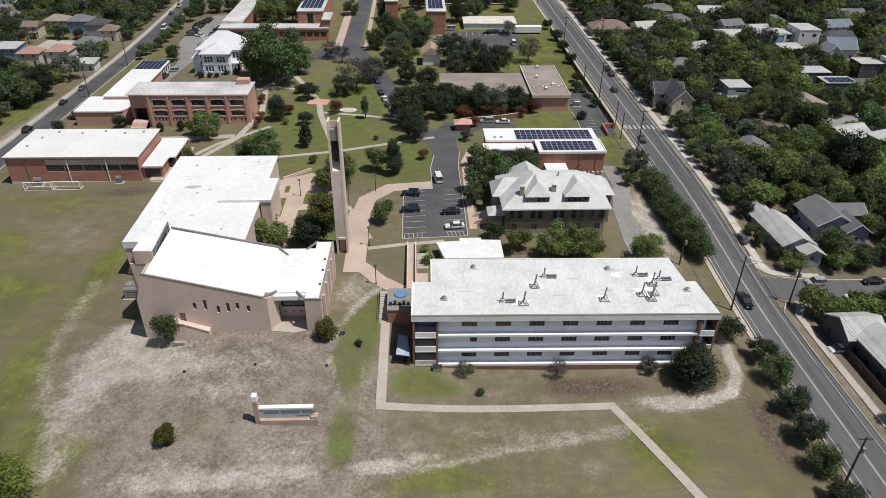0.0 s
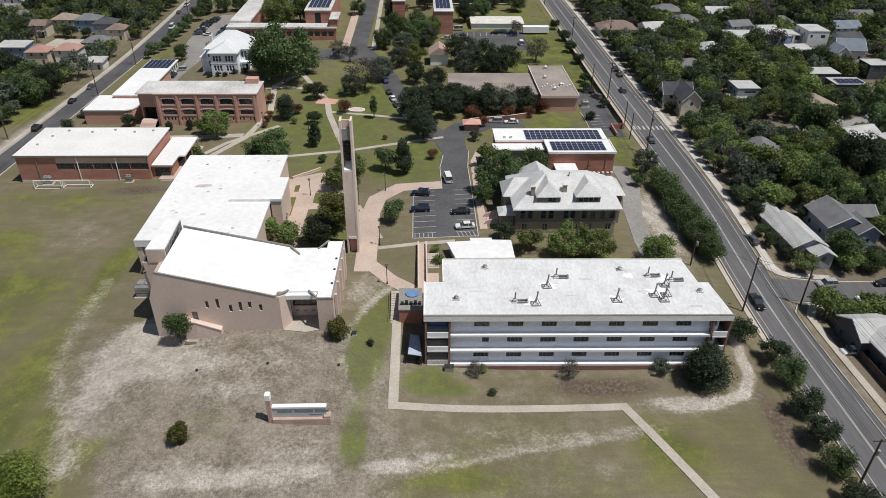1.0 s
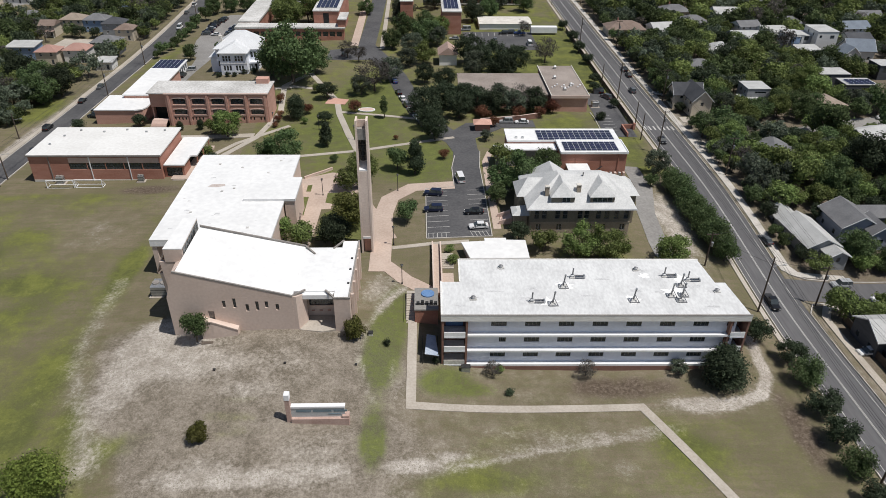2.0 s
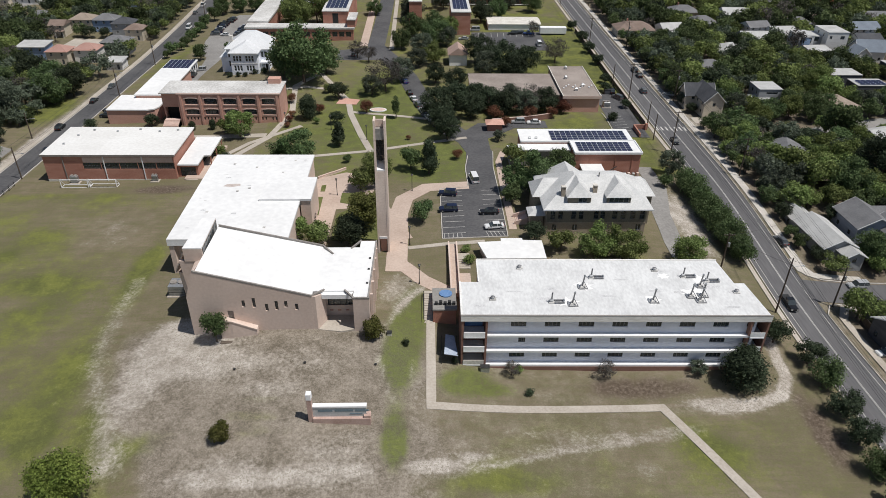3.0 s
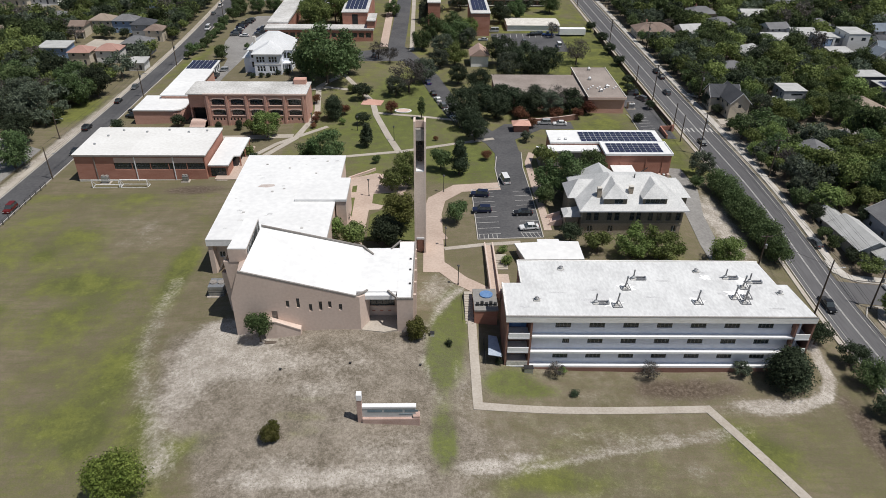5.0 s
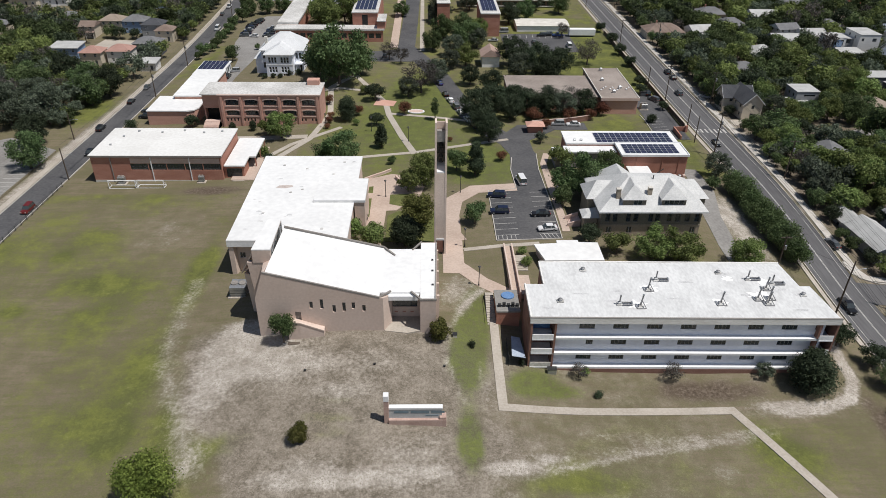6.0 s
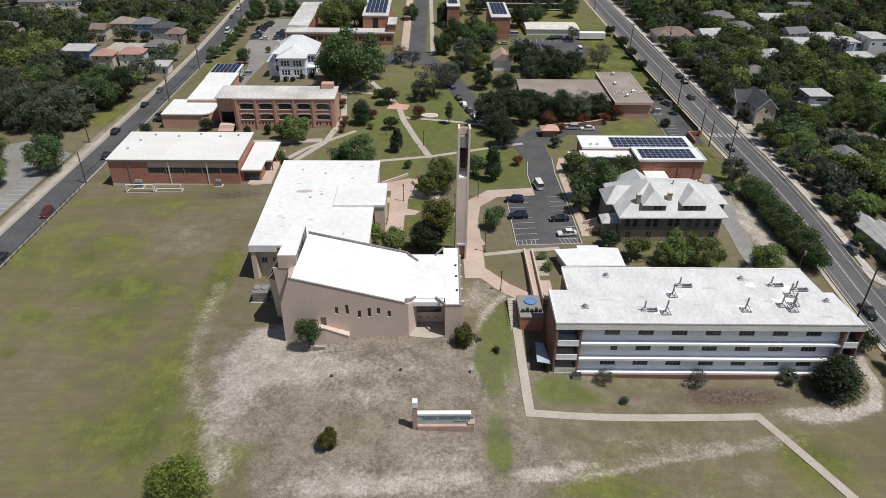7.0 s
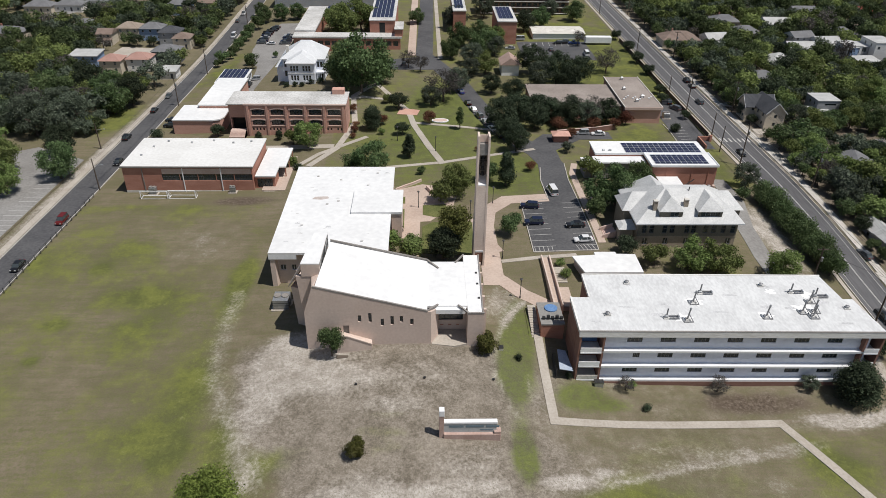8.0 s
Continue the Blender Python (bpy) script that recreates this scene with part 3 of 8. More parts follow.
for k in range(5):
    ribbon([(6.2 + k * 0.9, 132.6 + 0.5), (5.6 + k * 0.9, 135.4)], 0.11, 0.037, 0.03, bm=bm)
    ribbon([(-4.0 + k * 1.0, 133.3), (-4.4 + k * 1.0 + 0.4, 135.2)], 0.11, 0.037, 0.03, bm=bm)
structure("stall_lines", bm, LINE, "white painted stall lines", "road marking")
bm = bmesh.new()
for k in range(22):
    ribbon([(-133.8, 124 + k * 2.7), (-138.8, 124 + k * 2.7)], 0.13, 0.036, 0.03, bm=bm)
structure("stall_lines", bm, LINE, "white painted stall lines", "road marking")
bm = bmesh.new()
for k in range(6):
    ribbon([(53.4, 203 + k * 2.6), (57.6, 203.8 + k * 2.6)], 0.13, 0.036, 0.03, bm=bm)
for k in range(9):
    ribbon([(17 + k * 2.9, 318.5), (17.3 + k * 2.9, 324.5)], 0.16, 0.036, 0.03, bm=bm)
structure("stall_lines", bm, LINE, "white painted stall lines", "road marking")
structure("kerb", ribbon([(51.4, 197.6), (52.0, 215), (51.6, 219.5)], 0.22, 0.15), KERB, "concrete kerb beside the yard", "kerb")
structure("kerb", ribbon([(2.9, 160), (2.8, 172), (4.0, 181)], 0.22, 0.15), KERB, "concrete kerb along the drive", "kerb")
for p in ([(-4.5, 132.9), (10.3, 132.9)], [(-4.5, 132.9), (-4.5, 158.7), (2.8, 159.2)], [(10.4, 132.9), (10.5, 172), (11.5, 184)]):
    structure("kerb", ribbon(p, 0.2, 0.15), KERB, "concrete kerb round the car park", "kerb")

WALKS = {
    "walk_front": ([(-7.4, 112), (-7.5, 101), (-7.6, 83.0), (32.2, 84.2), (41, 64.5), (50, 44)], 1.7, PAVE),
    "walk_plaza": ([(-14.6, 120), (-14.6, 131), (-14.8, 146), (-13.6, 154), (-8, 160), (3, 160.4)], 4.6, PLAZA),
    "walk_court": ([(-13.6, 133), (-20, 150), (-27, 160), (-34, 168)], 5.0, PLAZA),
    "walk_stairs": ([(-14.6, 124), (-9, 117), (-3.4, 113)], 3.4, PLAZA),
    "walk_lot": ([(-12.2, 129.4), (-4, 130.6), (5, 131.2)], 1.3, PAVE),
    "walk_quad": ([(-24, 186), (-28, 200), (-33, 220), (-35, 233), (-40, 244), (-48, 262)], 2.0, PAVE),
    "walk_cross": ([(-48, 184), (-36, 185.4), (-24, 187), (-11, 191), (4.5, 196)], 1.6, PAVE),
    "walk_hall": ([(-64, 188), (-57, 201), (-53, 222), (-55.5, 246), (-49, 260)], 2.0, PAVE),
    "walk_oval": ([(-34, 222), (-18.5, 217.5), (-5.5, 213)], 1.6, PAVE),
    "walk_gym": ([(-92, 204), (-74, 203), (-58, 203)], 3.0, PAVE),
    "walk_gym_b": ([(-70, 184), (-62, 197), (-48, 210)], 1.7, PAVE),
    "walk_far": ([(-40, 244), (-52, 246), (-66, 240)], 1.8, PAVE),
    "walk_drive": ([(11.9, 136), (12.0, 160), (12.4, 176), (14.5, 184)], 1.8, PLAZA),
    "walk_north": ([(-22.4, 300), (-22.8, 420)], 2.0, PAVE),
    "walk_north_b": ([(-35, 306), (-34.6, 420)], 3.6, PLAZA),
}
for n, (pts, w, m) in WALKS.items():
    structure(n, ribbon(pts, w, 0.05), m, "pale concrete footpath across the lawn" if m == PAVE else "pinkish paved walk between buildings", "footpath")
structure("court_paving", slab([(-37, 150), (-28, 150), (-22, 158), (-20, 168), (-30, 172), (-40, 168), (-40, 160)], 0.06), PLAZA, "pinkish paved court", "paving")
structure("court_paving_b", slab([(-34.5, 124), (-31, 124), (-30.5, 150), (-35, 150)], 0.062), PLAZA, "pinkish paved court", "paving")
BED = mat("bed_grass", (0.085, 0.100, 0.030), (0.150, 0.155, 0.055), 0.4, 3.0, 0.95, bump=0.4)
for ring in ([(-29.9, 159), (-24, 159), (-23, 153.5), (-26.8, 152), (-29.9, 153.6)], [(-30, 147.3), (-27.4, 149.4), (-17.6, 148.3), (-18.3, 132.4), (-30, 134.4)], [(-35.9, 157.4), (-34.6, 157.3), (-34.5, 147.2), (-35.9, 147.3)], [(-35.8, 164.3), (-34.6, 164.6), (-34.5, 160.5), (-35.7, 160.6)]):
    structure("planting_bed", slab(ring, 0.09), BED, "mown grass bed set in the paved court", "planting bed")
structure("drive_cross", slab([(-45, 284), (-25, 284), (-24.6, 303), (-34, 303), (-45, 300)], 0.03), LOT, "asphalt turning place under bare trees", "road")
structure("brick_crossing", slab([(-39, 230), (-32, 229), (-31, 234), (-38, 236)], 0.07), SALMON, "red brick paving where footpaths meet", "paving")


# ---------- buildings ----------
def roof_edge(x0, x1, y0, y1, z, parent, material, h=0.35, w=0.3):
    """A low parapet round a flat roof."""
    for ring in ((x0, x1, y0, y0 + w), (x0, x1, y1 - w, y1), (x0, x0 + w, y0 + w, y1 - w), (x1 - w, x1, y0 + w, y1 - w)):
        part("parapet", box(*ring, z, z + h), material, parent)


def shell(x0, x1, y0, y1, z0, z1, parent, material, front=(), east=(), th=0.3, bars=2, frame_material=None):
    """Four walls; front: openings in the wall towards the street, east: openings in the east wall."""
    part("wall", panel((x0, y0), (x1, y0), z0, z1, th, front), material, parent)
    part("wall", panel((x1, y0 + th), (x1, y1 - th), z0, z1, th, east), material, parent)
    part("wall", panel((x1, y1), (x0, y1), z0, z1, th), material, parent)
    part("wall", panel((x0, y1 - th), (x0, y0 + th), z0, z1, th), material, parent)
    for h in front:
        window(parent, (x0, y0), (x1, y0), h, bars=bars, frame_material=frame_material)
    for h in east:
        window(parent, (x1, y0 + th), (x1, y1 - th), h, bars=bars, frame_material=frame_material)


# the long three-storey hall of residence
DORM_BRICK = mat("brown_brick", (0.20, 0.105, 0.080), (0.29, 0.165, 0.130), 0.3, 4, 0.9, streak=(1, 1, 3))


FASCIA = mat("pale_stained_fascia", (0.66, 0.64, 0.60), (0.86, 0.85, 0.83), 0.5, 3.0, 0.85, streak=(0.35, 1, 2.5))


def dorm():
    y0 = 94.2
    t = thing("dormitory", "three-storey dormitory with pale blue walls and white flat roof", "building", 24, 103, -1.6)
    ring = [(-2.3, y0), (52.0, y0), (50.9, 104.4), (49.0, 104.4), (48.2, 112.2), (1.2, 112.2), (1.2, 104.6), (-2.3, 104.6)]
    part("roof", prism(ring, 10.5, 10.98), WORN_ROOF, t, "stained white flat roof")
    part("fascia", box(-2.4, 52.1, y0 - 0.06, y0 + 0.24, 9.85, 11.14), FASCIA, t, "weathered pale concrete fascia")
    part("drip_edge", box(-2.44, 52.14, y0 - 0.1, y0 + 0.2, 11.144, 11.2), STUCCO_TOP, t)
    part("soffit", box(-2.0, 51.8, y0 + 0.25, y0 + 1.0, 10.3, 10.48), CONCRETE, t)
    part("fascia", box(-2.42, -2.14, y0 + 0.26, 104.7, 10.4, 11.1), FASCIA, t)
    part("fascia", box(1.1, 1.3, 104.62, 112.3, 10.5, 11.1), FASCIA, t)
    part("fascia", box(1.32, 48.3, 112.1, 112.4, 10.4, 11.1), FASCIA, t)
    holes_by_floor = []
    step, wide = 6.0, 2.75
    for top, low, starts in ((9.0, 7.95, 6.5), (5.45, 4.4, 6.55), (2.0, 0.95, 6.6)):
        holes = [(starts - 2.3 + k * step, starts - 2.3 + k * step + wide, low, top) for k in range(7)]
        if low > 7:
            holes.append((starts - 2.3 + 7 * step, starts - 2.3 + 7 * step + 1.3, low, top))
        elif low > 4:
            holes[0] = (holes[0][0] + 1.5, holes[0][1], low, top)
            holes.append((starts - 2.3 + 7 * step, starts - 2.3 + 7 * step + 1.2, low, top))
        holes_by_floor += holes
    a, b = (2.3, y0 + 1.0), (50.2, y0 + 1.0)
    part("wall", panel(a, b, -1.5, 10.3, 0.25, holes_by_floor), PALE_BLUE, t, "pale blue panelled wall")
    for h in holes_by_floor:
        window(t, a, b, h, depth=0.1, bars=3, frame_material=STUCCO_TOP)
    for z in (6.25, 2.75, -0.5):
        part("ledge", box(2.1, 50.2, y0 + 0.05, y0 + 1.0, z, z + 0.42), WHITE, t, "white concrete ledge")
    part("plinth", box(2.1, 49.0, y0 + 0.02, y0 + 1.0, -2.6, -0.504), DORM_BRICK, t, "red brick plinth")
    for x in (-2.2, 2.0, 48.7, 51.7):
        part("pier", box(x, x + 0.35, y0 + 0.05, y0 + 3.0, -2.4, 10.4), DORM_BRICK, t)
    for x0, x1 in ((-1.8, 1.95), (49.1, 51.65)):
        part("stair_wall", box(x0, x1, y0 + 3.0, y0 + 3.3, -2.2, 10.4), DORM_BRICK, t)
        part("stair_pane", box(x0 + 0.3, x1 - 0.3, y0 + 2.9, y0 + 2.98, 6.6, 9.4), BLUE if x0 < 0 else GLASS, t, "blue tinted stair glazing")
        for z in (6.4, 3.2, 0.0):
            part("landing", box(x0, x1, y0 - 0.1, y0 + 3.0, z - 0.25, z), WHITE, t, "pale concrete landing")
            part("landing_rail", box(x0, x1, y0 - 0.05, y0 + 0.07, z + 0.02, z + 1.0), WHITE if z > 0 else CONCRETE, t)
    part("wall", panel((-2.25, 104.5), (-2.25, y0 + 3.0), -2.2, 10.5, 0.3), DORM_BRICK, t, "red brick end wall")
    part("wall", panel((51.9, y0 + 3.0), (51.0, 104.2), -3.0, 10.5, 0.3), DORM_BRICK, t)
    part("wall", panel((50.8, 104.3), (1.3, 104.3), 0, 10.4, 0.3), DORM_BRICK, t)
    part("wall", box(1.4, 48.0, 104.7, 112.0, -1, 10.4), DORM_BRICK, t)
    return t


DORM = dorm()
DORM.location += Vector((0.15, -0.62, 0))
DORM.rotation_euler = (0, 0, radians(-0.8))


PIPE = mat("weathered_pipe", (0.16, 0.16, 0.165), (0.30, 0.30, 0.31), 0.8, 6, 0.5, 0.5)


def roof_vent(x, y, kind):
    t = thing("roof_vent", "grey pipe vent on a pale curb on the flat roof", "roof vent", x, y, 10.98, "vents on the dormitory roof")
    z = 10.98
    if kind == 0:
        part("curb", box(x - 0.5, x + 0.5, y - 0.4, y + 0.4, z, z + 0.22, bevel=0.04), PALE_ROOF, t)
        part("pipe", tube((x - 0.1, y, z + 0.2), (x + 0.15, y + 0.1, z + 2.3), 0.14), PIPE, t)
        part("cowl", tube((x + 0.15, y + 0.1, z + 2.3), (x + 0.16, y + 0.1, z + 2.5), 0.22, 0.16, 10), METAL, t)
        for dx, dy in ((-0.9, -0.8), (0.8, -0.9)):
            part("brace", tube((x + dx, y + dy, z), (x, y, z + 1.3), 0.07), PIPE, t)
        part("duct", box(x - 0.9, x + 0.8, y - 0.95, y - 0.75, z + 0.02, z + 0.22, bevel=0.04), PIPE, t)
        part("duct", box(x - 1.0, x - 0.8, y - 0.7, y + 0.5, z + 0.02, z + 0.22, bevel=0.04), METAL, t)
    elif kind == 1:
        part("curb", box(x - 0.5, x + 0.5, y - 0.4, y + 0.4, z, z + 0.22, bevel=0.04), PALE_ROOF, t)
        part("pipe", tube((x, y, z + 0.2), (x + 0.05, y, z + 2.1), 0.14), PIPE, t)
        part("duct", box(x + 0.5, x + 2.1, y - 0.5, y - 0.3, z + 0.15, z + 0.4, bevel=0.04), PIPE, t)
        part("duct", box(x + 0.5, x + 2.1, y + 0.2, y + 0.4, z + 0.15, z + 0.4, bevel=0.04), PIPE, t)
        part("duct", box(x + 2.12, x + 2.4, y - 0.5, y + 0.4, z + 0.05, z + 0.5, bevel=0.04), METAL, t)
        part("hood", box(x - 0.35, x + 0.35, y - 0.25, y + 0.25, z + 0.25, z + 0.7, bevel=0.1), METAL, t)
    else:
        part("curb", box(x - 0.6, x + 0.6, y - 0.45, y + 0.45, z, z + 0.2, bevel=0.04), PALE_ROOF, t)
        part("hood", tube((x, y, z + 0.2), (x, y, z + 0.55), 0.34, 0.26, 10), METAL, t)
        part("cap", tube((x, y, z + 0.55), (x, y, z + 0.68), 0.42, 0.12, 10), PIPE, t)


for x, y, k in ((13.8, 98.3, 1), (17.6, 97.9, 0), (20.4, 103.2, 0), (22.5, 106.0, 1), (32.3, 98.9, 0), (40.0, 106.4, 1), (39.6, 100.4, 0), (41.8, 100.6, 0), (44.0, 105.0, 1), (35.2, 108.6, 2), (48.3, 101.5, 2), (9.4, 109.3, 2), (3.4, 99.2, 2), (42.4, 103.6, 0), (40.9, 99.0, 0)):
    roof_vent(x + 0.15, y - 0.62 - 0.014 * (x - 24), k)


PATCH = mat("fresh_roof_coating", (0.78, 0.78, 0.77), (0.84, 0.84, 0.83), 0.4, 3, 0.7)
GRIME = mat("roof_grime", (0.42, 0.42, 0.42), (0.66, 0.66, 0.665), 0.9, 4, 0.9)
PALE_GRIME = mat("pale_roof_grime", (0.52, 0.51, 0.50), (0.70, 0.70, 0.69), 0.9, 4, 0.9)
patches = random.Random(8)


def roof_patch(name, label, x, y, z, r, material, squash=1.0, parent=None):
    """A thin ragged coat on a flat roof."""
    ring = []
    for k in range(22):
        a = k * 2 * math.pi / 22
        q = r * patches.uniform(0.45, 1.1)
        ring.append((x + q * math.cos(a), y + squash * q * math.sin(a)))
    part(name, prism(ring, z, z + (0.012 if material == PATCH else 0.006)), material, parent or DORM, label)


for x, y, r in ((17, 98.2, 2.2), (20.6, 103.4, 1.9), (32.3, 98.9, 1.8), (40.4, 101, 2.6), (42.6, 106, 2.1), (36.2, 106.6, 1.3)):
    roof_patch("roof_coating_patch", "bright white fresh coating round roof vents", x, y, 10.984, r, PATCH, 0.8)
for x, y, r, q in ((14.4, 102.5, 1.5, 0.3), (9.5, 109.0, 0.9, 0.7), (12.8, 99.3, 2.0, 0.22), (33.5, 101.8, 1.3, 0.4), (35.6, 108.4, 1.3, 0.6), (37.8, 101.5, 1.5, 0.3), (44.6, 103.2, 1.6, 0.35), (3.4, 99.6, 1.2, 0.3), (7.5, 101.6, 1.8, 0.16), (24, 100.2, 2.2, 0.14), (28, 105.5, 1.7, 0.2), (47.6, 101.6, 1.2, 0.5), (46, 97, 1.6, 0.22), (1.0, 97.2, 1.6, 0.2)):
    roof_patch("roof_grime_patch", "grey weathered grime stain on the flat roof", x, y, 10.983, r, GRIME, q)


# chapel with a sloping white roof
def chapel():
    t = thing("chapel", "tan stucco chapel with a sloping white roof", "building", -36, 108, 2)
    A, B, C_, D = (-49.0, 100.0), (-29.0, 100.0), (-28.9, 117.6), (-47.4, 112.6)
    za, zb, zc, zd = 16.4, 11.0, 10.9, 18.6
    slots = [(-41.6, 8.7, 10.2), (-39.7, 8.6, 10.7), (-37.5, 7.8, 9.4), (-35.7, 8.0, 10.0), (-34.0, 8.6, 10.0), (-32.1, 8.0, 9.4)]
    holes = [(x + 51.2, x + 51.8, w0, w1) for x, w0, w1 in slots] + [(51.2 - 44.4, 51.2 - 43.3, 5.6, 7.9)]
    a, b = (-51.2, 100.0), (-29.0, 100.0)
    part("wall", panel(a, b, -0.5, 10.9, 0.4, holes), STUCCO, t, "tan stucco front wall")
    for h in holes[:-1]:
        window(t, a, b, h, depth=0.3, bars=0, frame_material=DARK_METAL)
    part("door", box(-44.4, -43.3, 100.22, 100.3, 5.6, 7.9), STUCCO_TOP, t)
    part("wall", hexa(bmesh.new(), [(-51.2, 100, 10.904), (-29, 100, 10.904), (-29, 100.4, 10.904), (-51.2, 100.4, 10.904)], [(-49.4, 100, za), (-29, 100, zb), (-29, 100.4, zb), (-49.4, 100.4, za)]), STUCCO, t)
    part("wall", prism([(-48.9, 100.5), (-29.1, 100.5), (-29.0, 117.5), (-47.3, 112.5)], 0, [za - 0.8, zb - 0.8, zc - 0.8, zd - 0.9]), STUCCO, t)
    roof = bmesh.new()
    hexa(roof, [(-49, 100.42, za - 0.7), (-29, 100.42, zb - 0.7), (-28.9, 117.6, zc - 0.7), (-47.4, 112.6, zd - 0.8)], [(-49, 100.42, za - 0.25), (-29, 100.42, zb - 0.25), (-28.9, 117.6, zc - 0.25), (-47.4, 112.6, zd - 0.3)])
    part("roof", roof, WHITE_ROOF, t, "bright white sloping roof")

    def coping(p, q, h=0.32, w=0.3):
        d = (Vector(q) - Vector(p))
        n = Vector((-d.y, d.x, 0)).normalized() * w
        up = Vector((0, 0, h))
        ring = [Vector(p), Vector(q), Vector(q) + n, Vector(p) + n]
        part("coping", hexa(bmesh.new(), [v - up * 0.6 for v in ring], [v + up * 0.4 for v in ring]), STUCCO_TOP, t)

    coping((-49.3, 99.96, za + 0.1), (-29, 99.96, zb + 0.1))
    coping((-28.9, 117.7, zc), (-47.4, 112.7, zd))
    coping((-29, 99.96, zb + 0.05), (-26.9, 102.6, 10.62))
    coping((-26.6, 115.0, 10.62), (-28.9, 117.7, zc))
    # west side: leaning buttress, light monitor with a mullioned window
    part("buttress", hexa(bmesh.new(), [(-51.2, 100.02, -0.5), (-50.0, 100.45, -0.5), (-50.0, 113, -0.5), (-53.0, 106.5, -0.5)], [(-49.4, 100.02, za), (-49.1, 100.45, za), (-48.0, 112, 15.6), (-50.2, 105.2, 15.4)]), STUCCO, t)
    part("monitor", prism([(-51.9, 104.6), (-48.5, 104.6), (-47.9, 113.2), (-50.4, 113.2)], 15.6, [18.2, 18.2, 19.6, 19.6]), STUCCO, t)
    part("monitor_roof", hexa(bmesh.new(), [(-51.9, 104.6, 18.204), (-48.5, 104.6, 18.204), (-47.9, 113.2, 19.604), (-50.4, 113.2, 19.604)], [(-51.9, 104.6, 18.4), (-48.5, 104.6, 18.4), (-47.9, 113.2, 19.8), (-50.4, 113.2, 19.8)]), WHITE_ROOF, t)
    part("fin_wall", hexa(bmesh.new(), [(-51.6, 104.7, -0.5), (-50.6, 104.7, -0.5), (-50.6, 105.4, -0.5), (-51.6, 105.4, -0.5)], [(-53.0, 104.7, 15.59), (-49.2, 104.7, 15.59), (-49.2, 105.4, 15.59), (-53.0, 105.4, 15.59)]), STUCCO, t, "tall tapering wall under the roof light")
    part("side_roof", hexa(bmesh.new(), [(-55.2, 107.5, 11.2), (-52.0, 104.62, 17.0), (-50.45, 113.2, 18.4), (-52.6, 116.5, 11.2)], [(-55.2, 107.5, 11.5), (-52.0, 104.62, 17.6), (-50.45, 113.2, 19.0), (-52.6, 116.5, 11.5)]), STUCCO, t, "steep tan side roof")
    part("side_wall", hexa(bmesh.new(), [(-54.2, 108.5, -0.5), (-50.5, 106.0, -0.5), (-50.5, 113.0, -0.5), (-52.4, 116.0, -0.5)], [(-54.8, 107.8, 11.19), (-50.5, 106.0, 11.19), (-50.5, 113.0, 11.19), (-52.4, 116.0, 11.19)]), STUCCO, t)
    for k in range(7):
        f = 0.04 + k * 0.145
        x, y, z = -48.5 + 0.6 * f, 104.7 + 8.4 * f, 16.3 + 1.0 * f
        part("mullion", box(x + 0.02, x + 0.12, y, y + 0.12, z, z + 2.0), STUCCO_TOP, t)
    part("pane", hexa(bmesh.new(), [(-48.5, 104.9, 16.4), (-48.44, 104.9, 16.4), (-47.85, 113.0, 17.4), (-47.91, 113.0, 17.4)], [(-48.5, 104.9, 18.1), (-48.44, 104.9, 18.1), (-47.85, 113.0, 19.4), (-47.91, 113.0, 19.4)]), GLASS, t)
    part("side_block", prism([(-53.5, 113.2), (-48, 113.2), (-48, 122), (-56, 119)], -0.5, 7.5), STUCCO, t)
    # entrance on the east side, with a low roof between two wings
    part("low_roof", prism([(-29.0, 102.4), (-21.6, 102.4), (-21.6, 117.4), (-28.9, 117.4)], 10.0, 10.5), WHITE_ROOF, t, "white flat roof over the entrance")
    part("canopy", hexa(bmesh.new(), [(-27.4, 101.5, 9.3), (-22.0, 101.5, 9.3), (-21.7, 102.398, 9.3), (-28.4, 102.398, 9.3)], [(-27.4, 101.5, 10.2), (-22.0, 101.5, 10.2), (-21.7, 102.398, 10.2), (-28.4, 102.398, 10.2)]), WHITE, t, "white entrance canopy")
    part("porch_wall", hexa(bmesh.new(), [(-29, 100.02, 0), (-28.3, 100.02, 0), (-26.9, 102.6, 0), (-27.5, 103.0, 0)], [(-29, 100.02, 11.0), (-28.3, 100.02, 10.9), (-26.9, 102.6, 9.9), (-27.5, 103.0, 9.9)]), STUCCO, t)
    back = (-27.2, 104.2), (-21.6, 104.2)
    hole = (0.35, 5.0, 5.9, 9.0)
    part("wall", panel(*back, 0, 9.9, 0.3, [hole]), STUCCO, t)
    window(t, *back, hole, bars=3, frame_material=DARK_METAL)
    for k in range(3):
        part("plaque", box(-26.5 + k * 1.5, -25.9 + k * 1.5, 104.1, 104.19, 4.7, 4.9), BRICK, t)
    part("wing", prism([(-21.6, 99.9), (-18.7, 99.9), (-18.3, 120.0), (-21.6, 120.0)], -0.3, [10.5, 10.5, 10.45, 10.45]), STUCCO, t)
    part("wing_roof", hexa(bmesh.new(), [(-21.59, 100.15, 10.504), (-18.95, 100.15, 10.504), (-18.55, 119.8, 10.454), (-21.59, 119.8, 10.454)], [(-21.59, 100.15, 10.56), (-18.95, 100.15, 10.56), (-18.55, 119.8, 10.51), (-21.59, 119.8, 10.51)]), WHITE_ROOF, t)
    coping((-21.7, 99.86, 10.62), (-18.6, 99.86, 10.62), 0.3)
    coping((-18.72, 100.2, 10.62), (-18.32, 119.9, 10.57), 0.26, 0.26)
